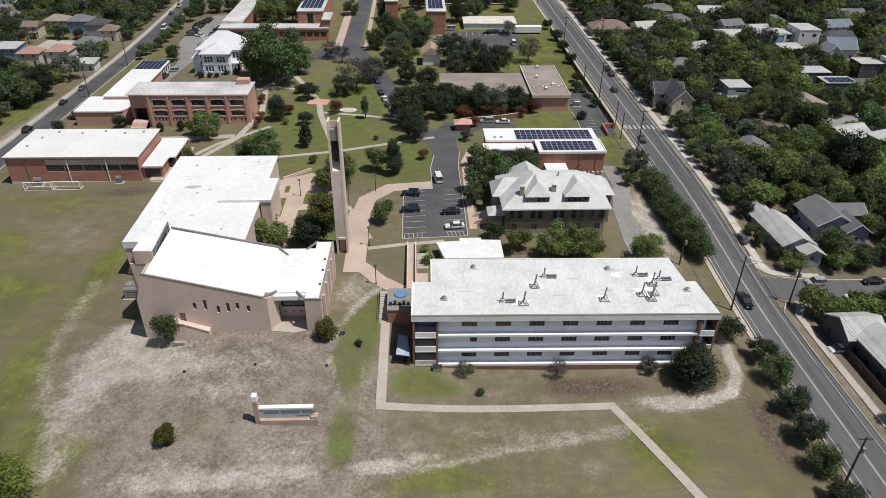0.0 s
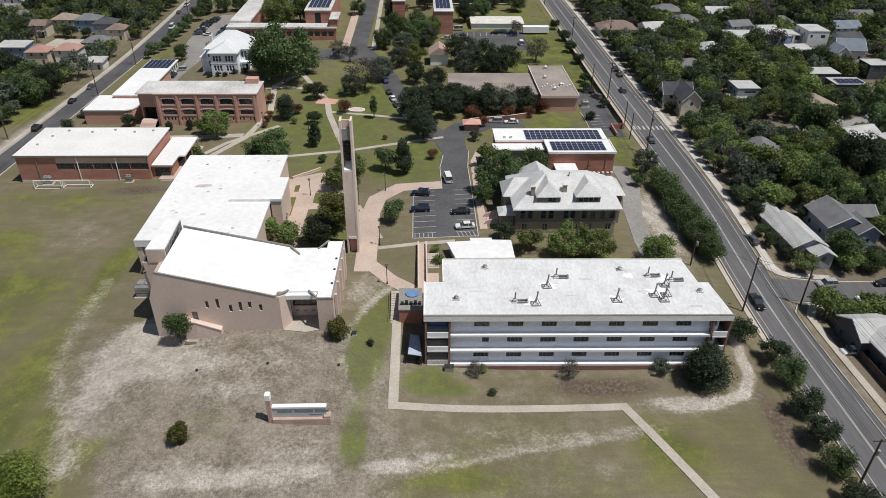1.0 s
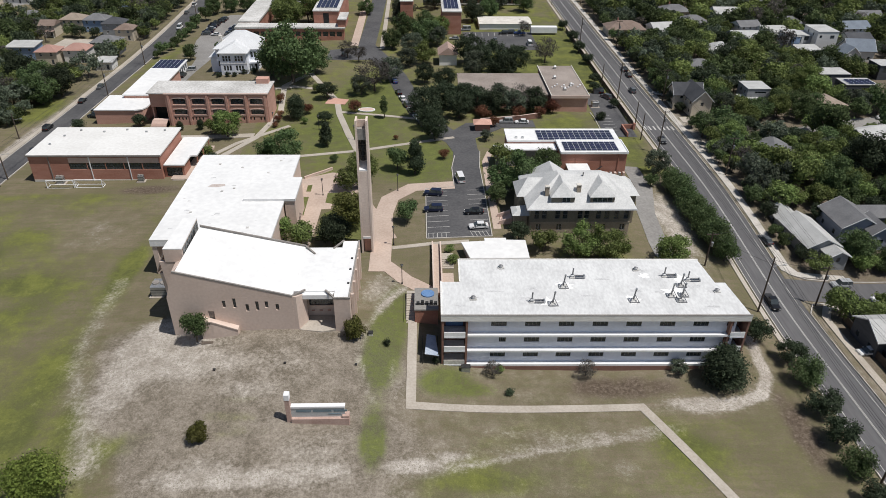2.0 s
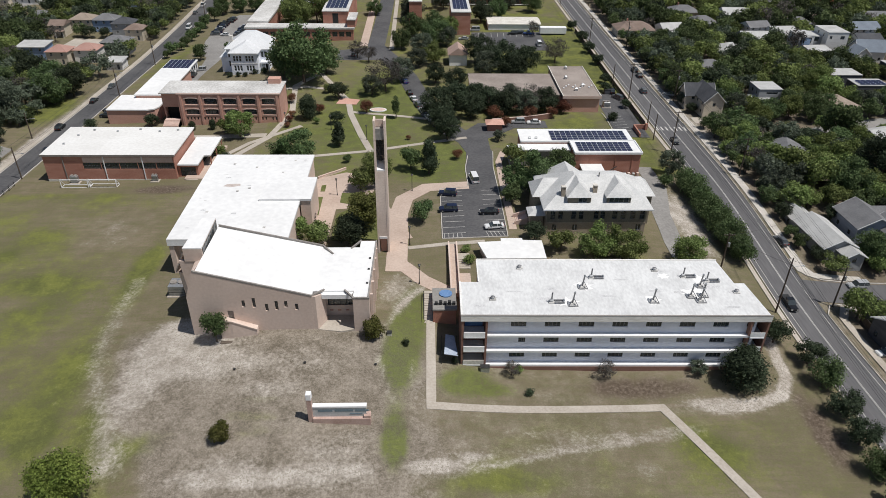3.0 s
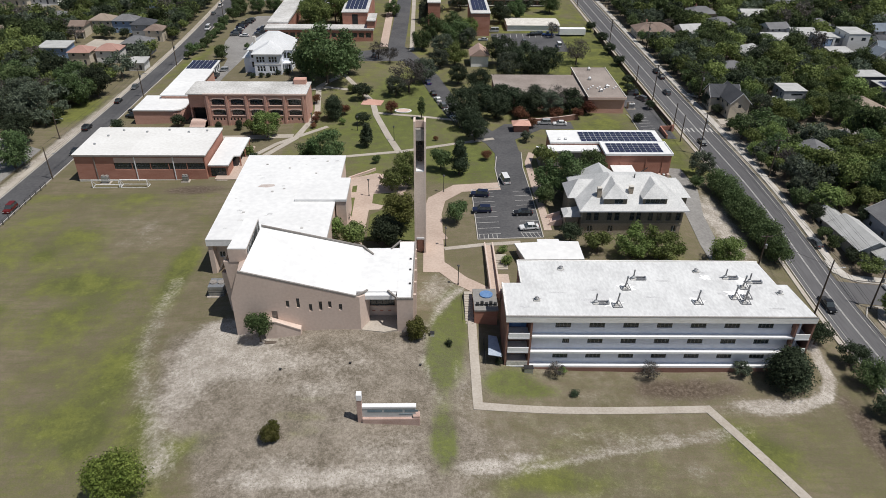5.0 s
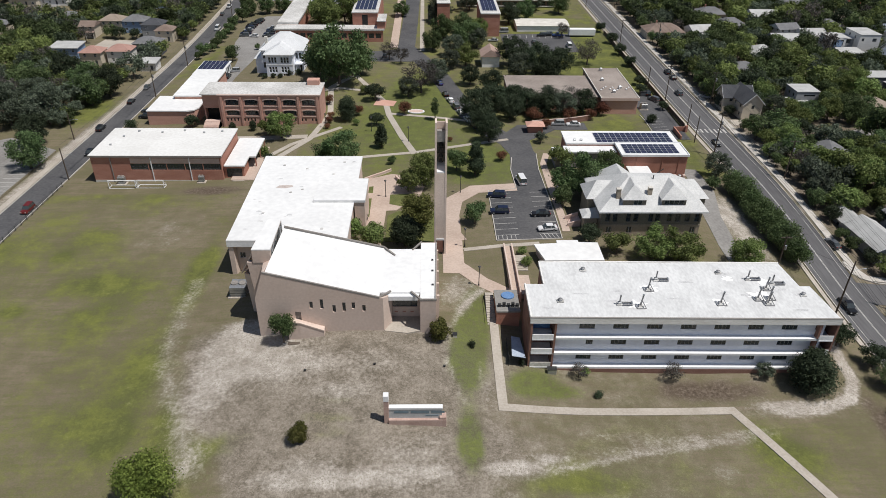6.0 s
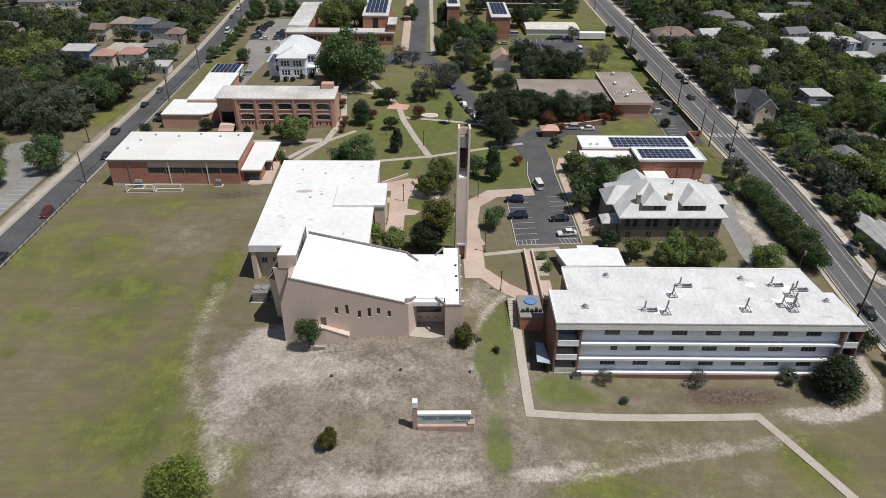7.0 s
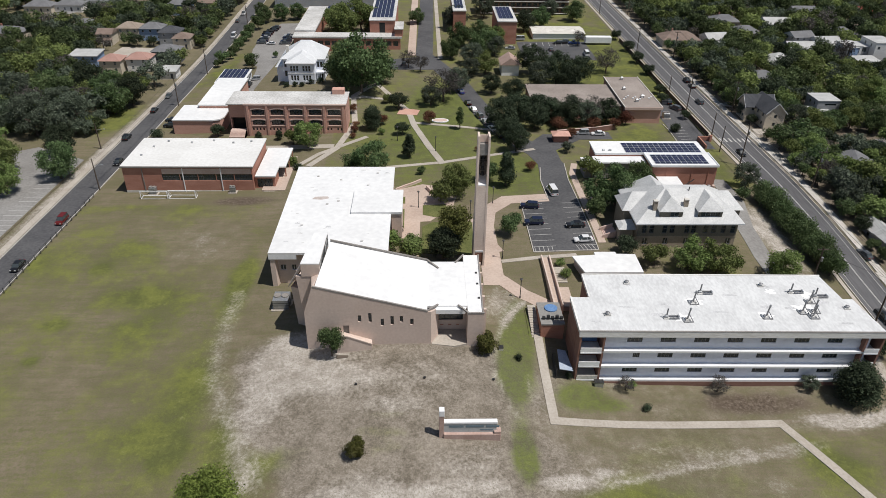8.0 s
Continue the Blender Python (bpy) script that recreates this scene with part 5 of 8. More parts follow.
def auditorium():
    t = thing("auditorium", "low brick hall with a brown gravel roof", "building", 35, 237, -0.2)
    part("wall", box(38.4, 50.6, 220.6, 252.8, -1, 5.3), SALMON, t, "salmon brick wall")
    part("wall", box(8, 38.3, 224, 246, -1, 4.6), SALMON, t)
    part("roof", box(38.0, 51.0, 220.2, 253.2, 5.304, 5.7), GREY_ROOF, t, "brown gravel roof")
    part("roof", box(7.6, 37.98, 223.6, 246.4, 4.604, 5.0), GREY_ROOF, t)
    part("parapet", box(38.0, 51.0, 219.98, 220.19, 4.9, 5.85), PINK_TRIM, t)
    part("parapet", box(50.8, 51.05, 220.2, 253.2, 5.704, 5.9), CONCRETE, t)
    part("parapet", box(38.0, 38.25, 220.2, 253.2, 5.704, 5.9), CONCRETE, t)
    for k in range(10):
        part("vent", box(39.4 + k * 1.12, 39.9 + k * 1.12, 228 + (k * 37 % 5) * 0.8, 228.5 + (k * 37 % 5) * 0.8, 5.704, 6.1, bevel=0.05), WHITE, t)
    for x, y in ((41.6, 238), (43.6, 249.4), (43, 225.5), (46.0, 229.8)):
        part("fan_unit", box(x, x + 1.1, y, y + 0.9, 5.704, 6.6, bevel=0.08), METAL, t)
        part("fan_hood", tube((x + 0.55, y + 0.45, 6.604), (x + 0.55, y + 0.45, 6.9), 0.4, 0.25, 10), WHITE, t)


auditorium()


def classroom_hall():
    t = thing("classroom_hall", "long salmon brick classroom building with arched window bays", "building", -72, 219, -1)
    x0, x1, y0, y1 = -87.8, -55.2, 211.6, 224.0
    lay = []
    for k in range(5):
        u = 2.2 + k * 6.15
        lay += [(u, u + 4.1, 4.9, 6.9), (u, u + 4.1, 1.5, 3.3)]
    slots = [(2.0 + k * 1.1 + 1.1 * (k // 4), 2.5 + k * 1.1 + 1.1 * (k // 4), -0.3, 0.7) for k in range(22)]
    a, b = (x0, y0), (x1, y0)
    part("wall", panel(a, b, -3, 8.3, 0.5, lay + slots), SALMON, t, "salmon brick front")
    for h in lay:
        window(t, a, b, h, depth=0.4, bars=3, frame_material=DARK_METAL)
        u0, u1, w0, w1 = h
        arch = bmesh.new()
        n = 8
        pts = [(u0 - 0.3 + (u1 - u0 + 0.6) * i / n, w1 - 0.5 + 0.6 * math.sin(math.pi * min(1, max(0, (i + 0.8) / (n + 1.6)))) ** 0.6) for i in range(n + 1)]
        ribs = [[arch.verts.new(v) for v in ((x0 + u, y0 - 0.12, w), (x0 + u, y0, w), (x0 + u, y0, w + 0.3), (x0 + u, y0 - 0.12, w + 0.3))] for u, w in pts]
        for p, q in zip(ribs, ribs[1:]):
            for k in range(4):
                arch.faces.new((p[k], p[(k + 1) % 4], q[(k + 1) % 4], q[k]))
        arch.faces.new(ribs[0])
        arch.faces.new(ribs[-1][::-1])
        bmesh.ops.recalc_face_normals(arch, faces=arch.faces[:])
        part("arch", arch, PINK_TRIM, t)
        part("sill", box(x0 + u0 - 0.2, x0 + u1 + 0.2, y0 - 0.15, y0 - 0.003, w0 - 0.2, w0), PINK_TRIM, t)
    for h in slots:
        part("basement_pane", box(x0 + h[0], x0 + h[1], y0 + 0.2, y0 + 0.24, h[2], h[3]), GLASS, t)
    for k in range(6):
        x = x0 + 1.0 + k * 6.15
        part("pilaster", box(x - 0.35, x + 0.35, y0 - 0.25, y0 - 0.003, -3, 8.1), SALMON, t)
    part("cornice", box(x0 - 0.2, x1 + 0.2, y0 - 0.3, y0 + 0.2, 8.304, 8.7), PINK_TRIM, t)
    part("wall", panel((x1, y0 + 0.5), (x1, y1), -3, 8.3, 0.4), SALMON, t)
    part("wall", panel((x1, y1), (x0 - 5, y1), -3, 8.3, 0.4), SALMON, t)
    part("wall", box(x0 - 5.5, x0 - 0.01, y0 + 1.5, y0 + 2.0, 3.6, 8.3), SALMON, t)
    part("wall", box(x0 - 5.5, x0 - 5.1, y0 + 2.01, y1 - 0.4, -3, 8.3), SALMON, t)
    # back of the porch, its shade put into a near-black colour
    part("porch", box(x0 - 5.0, x0 - 0.1, y0 + 4, y0 + 4.3, -3, 8.2), DARK, t)
    part("roof", box(x0 - 5.8, x1 + 0.2, y0 + 0.2, y1 + 0.3, 8.31, 8.6), PALE_ROOF, t, "pale weathered flat roof")
    part("stair_head", box(-60.5, -56.5, 221.4, 224.2, 8.604, 10.2), SALMON, t)
    for k in range(6):
        part("step", box(x0 - 5.2, x0 - 0.3, y0 - 3.2 + k * 0.5, y0 + 1.4, -3, -1.2 + k * 0.2), PINK_TRIM, t)
    t.location += Vector((0.3, 2.2, 0))


classroom_hall()


def annex():
    t = thing("annex", "low salmon annex with a rounded corner and white roof", "building", -104, 225, -3)
    ring = [(-112.6, 217.4), (-99.5, 217.4), (-97.2, 218.4), (-96.2, 220.6), (-96.2, 231), (-112.6, 231)]
    part("wall", prism(ring, -5, 1.5), SALMON, t)
    part("roof", prism([(x * 1.003 + 0.3, y + (0.3 if y > 225 else -0.3)) for x, y in ring], 1.504, 1.9), WHITE_ROOF, t)
    t2 = thing("rear_wing", "white-roofed rear wing with dark solar panels", "building", -104, 250, -3)
    part("wall", box(-106.6, -96.4, 228.3, 257, -5, 2.8), SALMON, t2)
    part("roof", box(-107, -96, 228, 257.3, 2.804, 3.2), WHITE_ROOF, t2)
    part("wall", box(-108.8, -98.8, 257.4, 274, -5, 1.0), WHITE, t2)
    part("roof", box(-109.2, -98.4, 257.35, 274.4, 1.004, 1.3), WHITE_ROOF, t2)
    solar_array("solar_panel", -108.8, -99.0, 258, 274, 1.32, 6, 8, t2, 0.15)
    for k in range(6):
        part("pane", box(-98.79, -98.7, 259.5 + k * 2.4, 260.6 + k * 2.4, -1.4, 0.2), GLASS, t2)


annex()


def white_house():
    t = thing("white_mansion", "white two-storey mansion with a pale hipped roof", "house", -76, 264, 0)
    x0, x1, y0, y1, ze = -81.2, -71.2, 258.8, 266.0, 8.3
    holes = []
    for u in (1.0, 2.1, 3.2, 5.6, 6.7, 7.8):
        holes += [(u, u + 0.85, 5.3, 7.4), (u, u + 0.85, 1.7, 3.8)]
    holes += [(1.4, 3.4, 0.3, 1.1), (6.2, 8.2, 0.3, 1.1)]
    a, b = (x0, y0), (x1, y0)
    part("wall", panel(a, b, -1.5, ze, 0.35, holes), MANSION, t, "white boarded front with the blue of sky light in its colour")
    for h in holes:
        window(t, a, b, h, depth=0.12, bars=0 if h[1] - h[0] < 1 else 2, rails=1 if h[1] - h[0] < 1 else 0)
    part("band", box(x0 - 0.08, x1 + 0.08, y0 - 0.1, y0 - 0.003, 4.4, 4.7), WHITE, t)
    part("wall", box(x0, x1, y0 + 0.36, y1, -1.5, ze), MANSION, t)
    # main block behind the front bay
    m0, m1, n0, n1 = -85.2, -68.2, 264.6, 279.0
    part("wall", box(m0 + 1.2, x0 - 0.004, n0, n0 + 0.35, -1.5, ze), MANSION, t)
    part("wall", box(x1 + 0.004, m1, n0, n0 + 0.35, -1.5, ze), MANSION, t)
    part("wall", box(m0 + 1.2, m1, n0 + 0.354, n1, -1.5, ze), MANSION, t)
    for u in (-83.4, -82.4):
        for z in (5.3, 1.7):
            part("pane", box(u, u + 0.8, n0 - 0.08, n0 - 0.003, z, z + 2.1), GLASS, t)
    for u in (-70.8, -69.6):
        part("pane", box(u, u + 0.8, n0 - 0.08, n0 - 0.003, 5.3, 7.4), GLASS, t)
    e = 0.7
    part("eave", box(x0 - e, x1 + e, y0 - e, y1, ze + 0.004, ze + 0.28), WHITE, t)
    part("eave", box(m0 + 1.2 - e, m1 + e, n0 - e, n1 + e, ze + 0.008, ze + 0.24), WHITE, t)
    part("roof", hexa(bmesh.new(), [(x0 - e, y0 - e, ze + 0.284), (x1 + e, y0 - e, ze + 0.284), (x1 + e, 268, ze + 0.284), (x0 - e, 268, ze + 0.284)], [(-76.3, 262.2, 11.2), (-76.1, 262.2, 11.2), (-76.1, 270, 11.25), (-76.3, 270, 11.25)]), MANSION_ROOF, t, "pale metal hip over the front bay")
    part("roof", hexa(bmesh.new(), [(m0 + 1.2 - e, n0 - e, ze + 0.244), (m1 + e, n0 - e, ze + 0.244), (m1 + e, n1 + e, ze + 0.244), (m0 + 1.2 - e, n1 + e, ze + 0.244)], [(-77.6, 270.6, 13.4), (-73.6, 270.6, 13.4), (-73.6, 273.2, 13.4), (-77.6, 273.2, 13.4)]), MANSION_ROOF, t, "pale metal hipped roof")
    part("dormer", hexa(bmesh.new(), [(-72.6, 266.4, 9.0), (-69.8, 266.4, 9.0), (-69.8, 269.4, 9.3), (-72.6, 269.4, 9.3)], [(-71.25, 267.2, 10.8), (-71.15, 267.2, 10.8), (-71.15, 270.4, 10.9), (-71.25, 270.4, 10.9)]), MANSION_ROOF, t)
    part("chimney", box(-82.6, -81.5, 266.8, 267.9, 7, 12.8), CONCRETE, t)
    # lower side porch and the portico beside the bay
    part("porch_wall", box(-86.6, m0 + 1.196, 265.6, 275, -1.5, 5.0), MANSION, t)
    part("porch_roof", hexa(bmesh.new(), [(-87.2, 265.0, 5.004), (m0 + 1.196, 265.0, 5.004), (m0 + 1.196, 275.6, 5.004), (-87.2, 275.6, 5.004)], [(-86.4, 265.8, 5.6), (m0 + 1.196, 265.8, 6.0), (m0 + 1.196, 274.8, 6.0), (-86.4, 274.8, 5.6)]), MANSION_ROOF, t)
    part("portico", box(x1 + 0.3, -67.4, 262.0, 264.59, 3.6, 4.1), MANSION, t)
    for x in (-70.6, -69.2, -67.8):
        part("column", tube((x, 262.3, -1), (x, 262.3, 3.6), 0.18, 0.15, 10), MANSION, t)
    part("door", box(-70.0, -68.8, n0 - 0.1, n0 - 0.004, 0.4, 2.9), DARK, t)


white_house()


def far_blocks():
    """Brick residence wings at the north end of the campus."""
    t = thing("courtyard_block", "long low brick block round a green courtyard", "building", -62, 330, -3)
    rows = [(1.6 + k * 3.1, 3.9 + k * 3.1, -0.6, 1.6) for k in range(15)]
    part("wall", panel((-88.5, 316.2), (-40.2, 316.2), -5, 2.8, 0.4, rows), BRICK, t)
    for h in rows:
        part("window", box(-88.5 + h[0], -88.5 + h[1], 316.4, 316.46, h[2], h[3]), GLASS, t)
    part("wall", box(-88, -40.6, 316.61, 323, -5, 2.8), BRICK, t)
    part("roof", box(-89, -39.6, 315.8, 323.6, 2.804, 3.5), PALE_ROOF, t, "pale concrete roof edge")
    part("wall", box(-88.6, -80, 323.61, 372, -5, 3.6), BRICK, t)
    part("roof", box(-89, -79.6, 323.605, 372, 3.604, 4.4), PALE_ROOF, t)
    part("wall", box(-79.9, -56, 364, 372, -5, 3.6), BRICK, t)
    part("roof", box(-79.58, -55.6, 363.6, 372.4, 3.604, 4.3), PALE_ROOF, t)
    part("porch", box(-42.8, -39.2, 317.0, 330, 3.504, 6.6), BRICK, t)
    part("roof", box(-42.88, -38.8, 316.6, 330.4, 6.604, 7.0), PALE_ROOF, t)
    solar_array("solar_panel", -79, -60, 365, 371.4, 4.5, 8, 3, t)
    for x0, x1, y0, y1, zt, nx, ny in ((-54.4, -42.9, 323.7, 372, 9.2, 5, 10), (4.6, 13.2, 322.4, 352, 9.4, 4, 7), (-15.2, -9.2, 343, 385, 9.4, 3, 8)):
        b = thing("residence_tower", "red brick residence block with solar panels on its roof", "building", (x0 + x1) / 2, y0, -2, "brick residence blocks")
        part("wall", box(x0, x1, y0, y1, -4, zt - 0.4), BRICK, b)
        part("roof", box(x0 - 0.3, x1 + 0.3, y0 - 0.3, y1 + 0.3, zt - 0.396, zt), PALE_ROOF, b)
        solar_array("solar_panel", x0 + 0.9, x1 - 0.9, y0 + 5, y1 - 2, zt + 0.1, nx, ny, b)
        if x0 < -50:
            # no hollow here: a near-black slab painted in for a recess's shade
            part("recess", box(-50.0, -47.4, y0 - 0.02, y0 + 0.4, -3, zt - 1.2), DARK, b)
    t = thing("long_residence", "long multi-storey brown residence with balconies", "building", 24, 385, -1)
    holes = [(1.0 + k * 3.0, 3.0 + k * 3.0, z, z + 1.6) for k in range(15) for z in (0.6, 3.6, 6.6)]
    part("wall", panel((1, 380), (48, 380), -2, 9.6, 0.4, holes), mat("dark_brown_brick", (0.12, 0.075, 0.055), (0.18, 0.12, 0.09), 0.3, 3, 0.9), t)
    part("wall", box(1, 48, 380.41, 392, -2, 9.6), BRICK, t)
    for h in holes:
        part("window", box(1 + h[0], 1 + h[1], 380.15, 380.2, h[2], h[3]), GLASS, t)
    for z in (0.2, 3.2, 6.2, 9.2):
        part("balcony", box(1, 48, 378.8, 379.98, z - 0.25, z), CONCRETE, t)
    part("roof", box(0.4, 48.6, 378.6, 392.4, 9.604, 10.1), PALE_ROOF, t)
    solar_array("solar_panel", 2, 47, 382, 391, 10.2, 18, 4, t)
    t = thing("white_shed", "long white metal shed beside the car park", "shed", 34, 333, -1)
    part("wall", box(22.4, 47.0, 330.6, 344.4, -2, 1.9), WHITE, t)
    part("roof", hexa(bmesh.new(), [(22, 330.2, 1.904), (47.4, 330.2, 1.904), (47.4, 344.8, 1.904), (22, 344.8, 1.904)], [(22, 337.4, 2.6), (47.4, 337.4, 2.6), (47.4, 337.6, 2.6), (22, 337.6, 2.6)]), CONCRETE, t)
    t = thing("white_trailer", "white storage trailer beside the car park", "trailer", 51, 322, -1)
    part("body", box(45.4, 57.6, 320.6, 323.6, 0.1, 2.9, bevel=0.1), WHITE, t)
    part("chassis", box(46, 57, 321, 323.2, -0.8, 0.096), DARK_METAL, t)
    t = thing("white_block", "white building at the far end of the car park", "building", -80, 400, -3)
    part("wall", box(-112, -56, 398, 412, -4, 3.6), WHITE, t)
    part("roof", box(-113, -55, 397, 413, 3.604, 4.4), WHITE_ROOF, t)
    t = thing("brick_kiosk", "small brick kiosk with a red roof by the drive", "kiosk", 11.8, 206, 0.5)
    part("wall", box(9.6, 14.2, 207, 210.4, -1, 3.2), BRICK, t)
    part("roof", hexa(bmesh.new(), [(9.0, 206.4, 3.204), (14.8, 206.4, 3.204), (14.8, 211, 3.204), (9.0, 211, 3.204)], [(11, 208.4, 4.1), (12.8, 208.4, 4.1), (12.8, 209, 4.1), (11, 209, 4.1)]), SALMON, t)
    t.location += Vector((1.8, -5.4, 0))
    t = thing("brick_gate", "low brick gate walls beside the yard", "wall", 61, 206, 0)
    part("wall", box(58.6, 62.6, 205.2, 205.6, -1, 1.6), BRICK, t)
    part("wall", box(58.6, 59.0, 198, 205.19, -1, 1.6), BRICK, t)
    part("pier", box(62.2, 62.9, 204.4, 205.19, -1, 2.2), BRICK, t)
    t = thing("pink_cottage", "small pink-roofed cottage under trees", "house", 3, 270, -1)
    part("wall", box(0, 7, 266, 275, -2, 3.4), WHITE, t)
    part("roof", hexa(bmesh.new(), [(-0.6, 265.4, 3.404), (7.6, 265.4, 3.404), (7.6, 275.6, 3.404), (-0.6, 275.6, 3.404)], [(3.4, 265.6, 6.2), (3.6, 265.6, 6.2), (3.6, 275.4, 6.2), (3.4, 275.4, 6.2)]), mat("faded_pink_shingles", (0.34, 0.235, 0.195), (0.44, 0.32, 0.275), 0.4, 4, 0.9), t)
    t.location += Vector((2.0, 9.0, 0))


far_blocks()


# ---------- the sign on the lawn ----------
def campus_sign():
    t = thing("campus_sign", "pink stone campus sign with a pylon on the lawn", "sign", -22.5, 78.6, 1.6)
    z = 1.55
    stone = mat("pink_granite", (0.40, 0.27, 0.225), (0.52, 0.38, 0.33), 0.8, 6, 0.7)
    part("pylon", box(-27.2, -26.45, 78.1, 79.0, z - 0.6, 6.9, bevel=0.04), stone, t)
    part("pylon_cap", box(-27.25, -26.4, 78.05, 79.05, 6.904, 8.1, bevel=0.05), WHITE, t, "white pylon cap")
    part("base", box(-26.44, -17.3, 77.9, 79.2, z - 0.8, 3.1, bevel=0.05), stone, t)
    part("end_block", box(-18.4, -17.3, 77.96, 79.1, 3.104, 3.6, bevel=0.05), stone, t)
    part("panel", box(-26.44, -18.0, 78.4, 79.0, 3.104, 5.0), mat("grey_sign_panel", (0.40, 0.42, 0.42), (0.50, 0.52, 0.52), 1, 5, 0.6), t, "grey lettered panel")
    part("top_cap", box(-26.44, -17.9, 78.3, 79.1, 5.004, 5.4, bevel=0.04), WHITE, t)
    bars = mat("sign_letters", (0.13, 0.19, 0.22), (0.18, 0.24, 0.28), 1, 5, 0.6)
    x = -25.6
    for w in (2.3, 2.9, 2.1):
        part("lettering", box(x, x + w, 78.36, 78.398, 4.2, 4.62), bars, t)
        x += w + 0.35
    part("lettering", box(-20.6, -18.6, 78.36, 78.398, 3.6, 3.8), bars, t)


campus_sign()


# ---------- trees ----------
def crown_arrays(rng, n, leaf_size, lobes=16, radii=(5.0, 5.0, 3.2), centre=5.8, lobe=0.42, fill=0.25, cone=0.0):
    """Leaf clusters over lobes of a crown: vertices and faces of n small leaf sprays."""
    d = rng.normal(size=(lobes, 3))
    d /= np.linalg.norm(d, axis=1)[:, None]
    d *= (rng.uniform(0.25, 1.0, lobes) ** 0.5)[:, None]
    c = d * np.array(radii) * (1 - lobe * 0.75)
    if cone:
        up, turn, out = rng.uniform(-1, 1, lobes), rng.uniform(0, 6.283, lobes), rng.uniform(0.1, 1, lobes) ** 0.5
        out *= (1 - cone * (up + 1) / 2) * np.minimum(1, np.sqrt(np.clip((up + 1.25) / 0.6, 0, 1))) * np.sqrt(np.clip((1.15 - up) / 0.5, 0, 1))
        c = np.stack([np.cos(turn) * out, np.sin(turn) * out, up], 1) * np.array(radii) * (1 - lobe * 0.75)
    rad = rng.uniform(0.75, 1.2, lobes) * lobe * radii[0]
    if cone:
        rad *= 1 - cone * 0.6 * (c[:, 2] / radii[2] + 1) / 2
    which = rng.integers(0, lobes, n)
    u = rng.normal(size=(n, 3))
    u[:, 2] += 0.35
    u /= np.linalg.norm(u, axis=1)[:, None]
    r = rad[which] * np.where(rng.random(n) < fill, rng.uniform(0.3, 0.8, n), rng.uniform(0.66, 1.2, n))
    p = c[which] + u * r[:, None] * np.array([1, 1, 0.8])
    p[:, 2] += centre
    nrm = u + rng.normal(size=(n, 3)) * 0.42
    nrm /= np.linalg.norm(nrm, axis=1)[:, None]
    a = np.cross(nrm, rng.normal(size=(n, 3)))
    a /= np.linalg.norm(a, axis=1)[:, None]
    b = np.cross(nrm, a)
    s = (leaf_size * rng.uniform(0.6, 1.3, n))[:, None]
    t = s * rng.uniform(0.5, 0.9, n)[:, None]
    lift = nrm * s * 0.2
    v = np.stack([p - a * s - lift, p + a * s - lift, p + b * t * 1.7 + lift], 1)
    return v.reshape(-1, 3), np.arange(3 * n).reshape(-1, 3)


def mesh_of(name, v, f, material):
    me = bpy.data.meshes.new(name)
    me.from_pydata(v.tolist(), [], f.tolist())
    me.materials.append(material)
    return me


def trunk_mesh(rng, height, r, limbs=6, spread=2.6):
    bm = bmesh.new()
    top = Vector((rng.uniform(-0.3, 0.3), rng.uniform(-0.3, 0.3), height * 0.55))
    tube((0, 0, -0.8), top, r * 1.25, r * 0.7, 8, bm)
    for k in range(limbs):
        a = 2 * math.pi * (k + rng.uniform(-0.3, 0.3)) / limbs
        e = Vector((math.cos(a) * spread * rng.uniform(0.7, 1.1), math.sin(a) * spread * rng.uniform(0.7, 1.1), height * rng.uniform(0.75, 1.0)))
        s = top * rng.uniform(0.65, 1.0)
        m = s.lerp(e, 0.5) + Vector((0, 0, 0.3))
        tube(s, m, r * 0.5, r * 0.32, 6, bm)
        tube(m, e, r * 0.32, r * 0.12, 5, bm)
    me = bpy.data.meshes.new("trunk")
    bm.to_mesh(me)
    bm.free()
    me.materials.append(BARK)
    return me


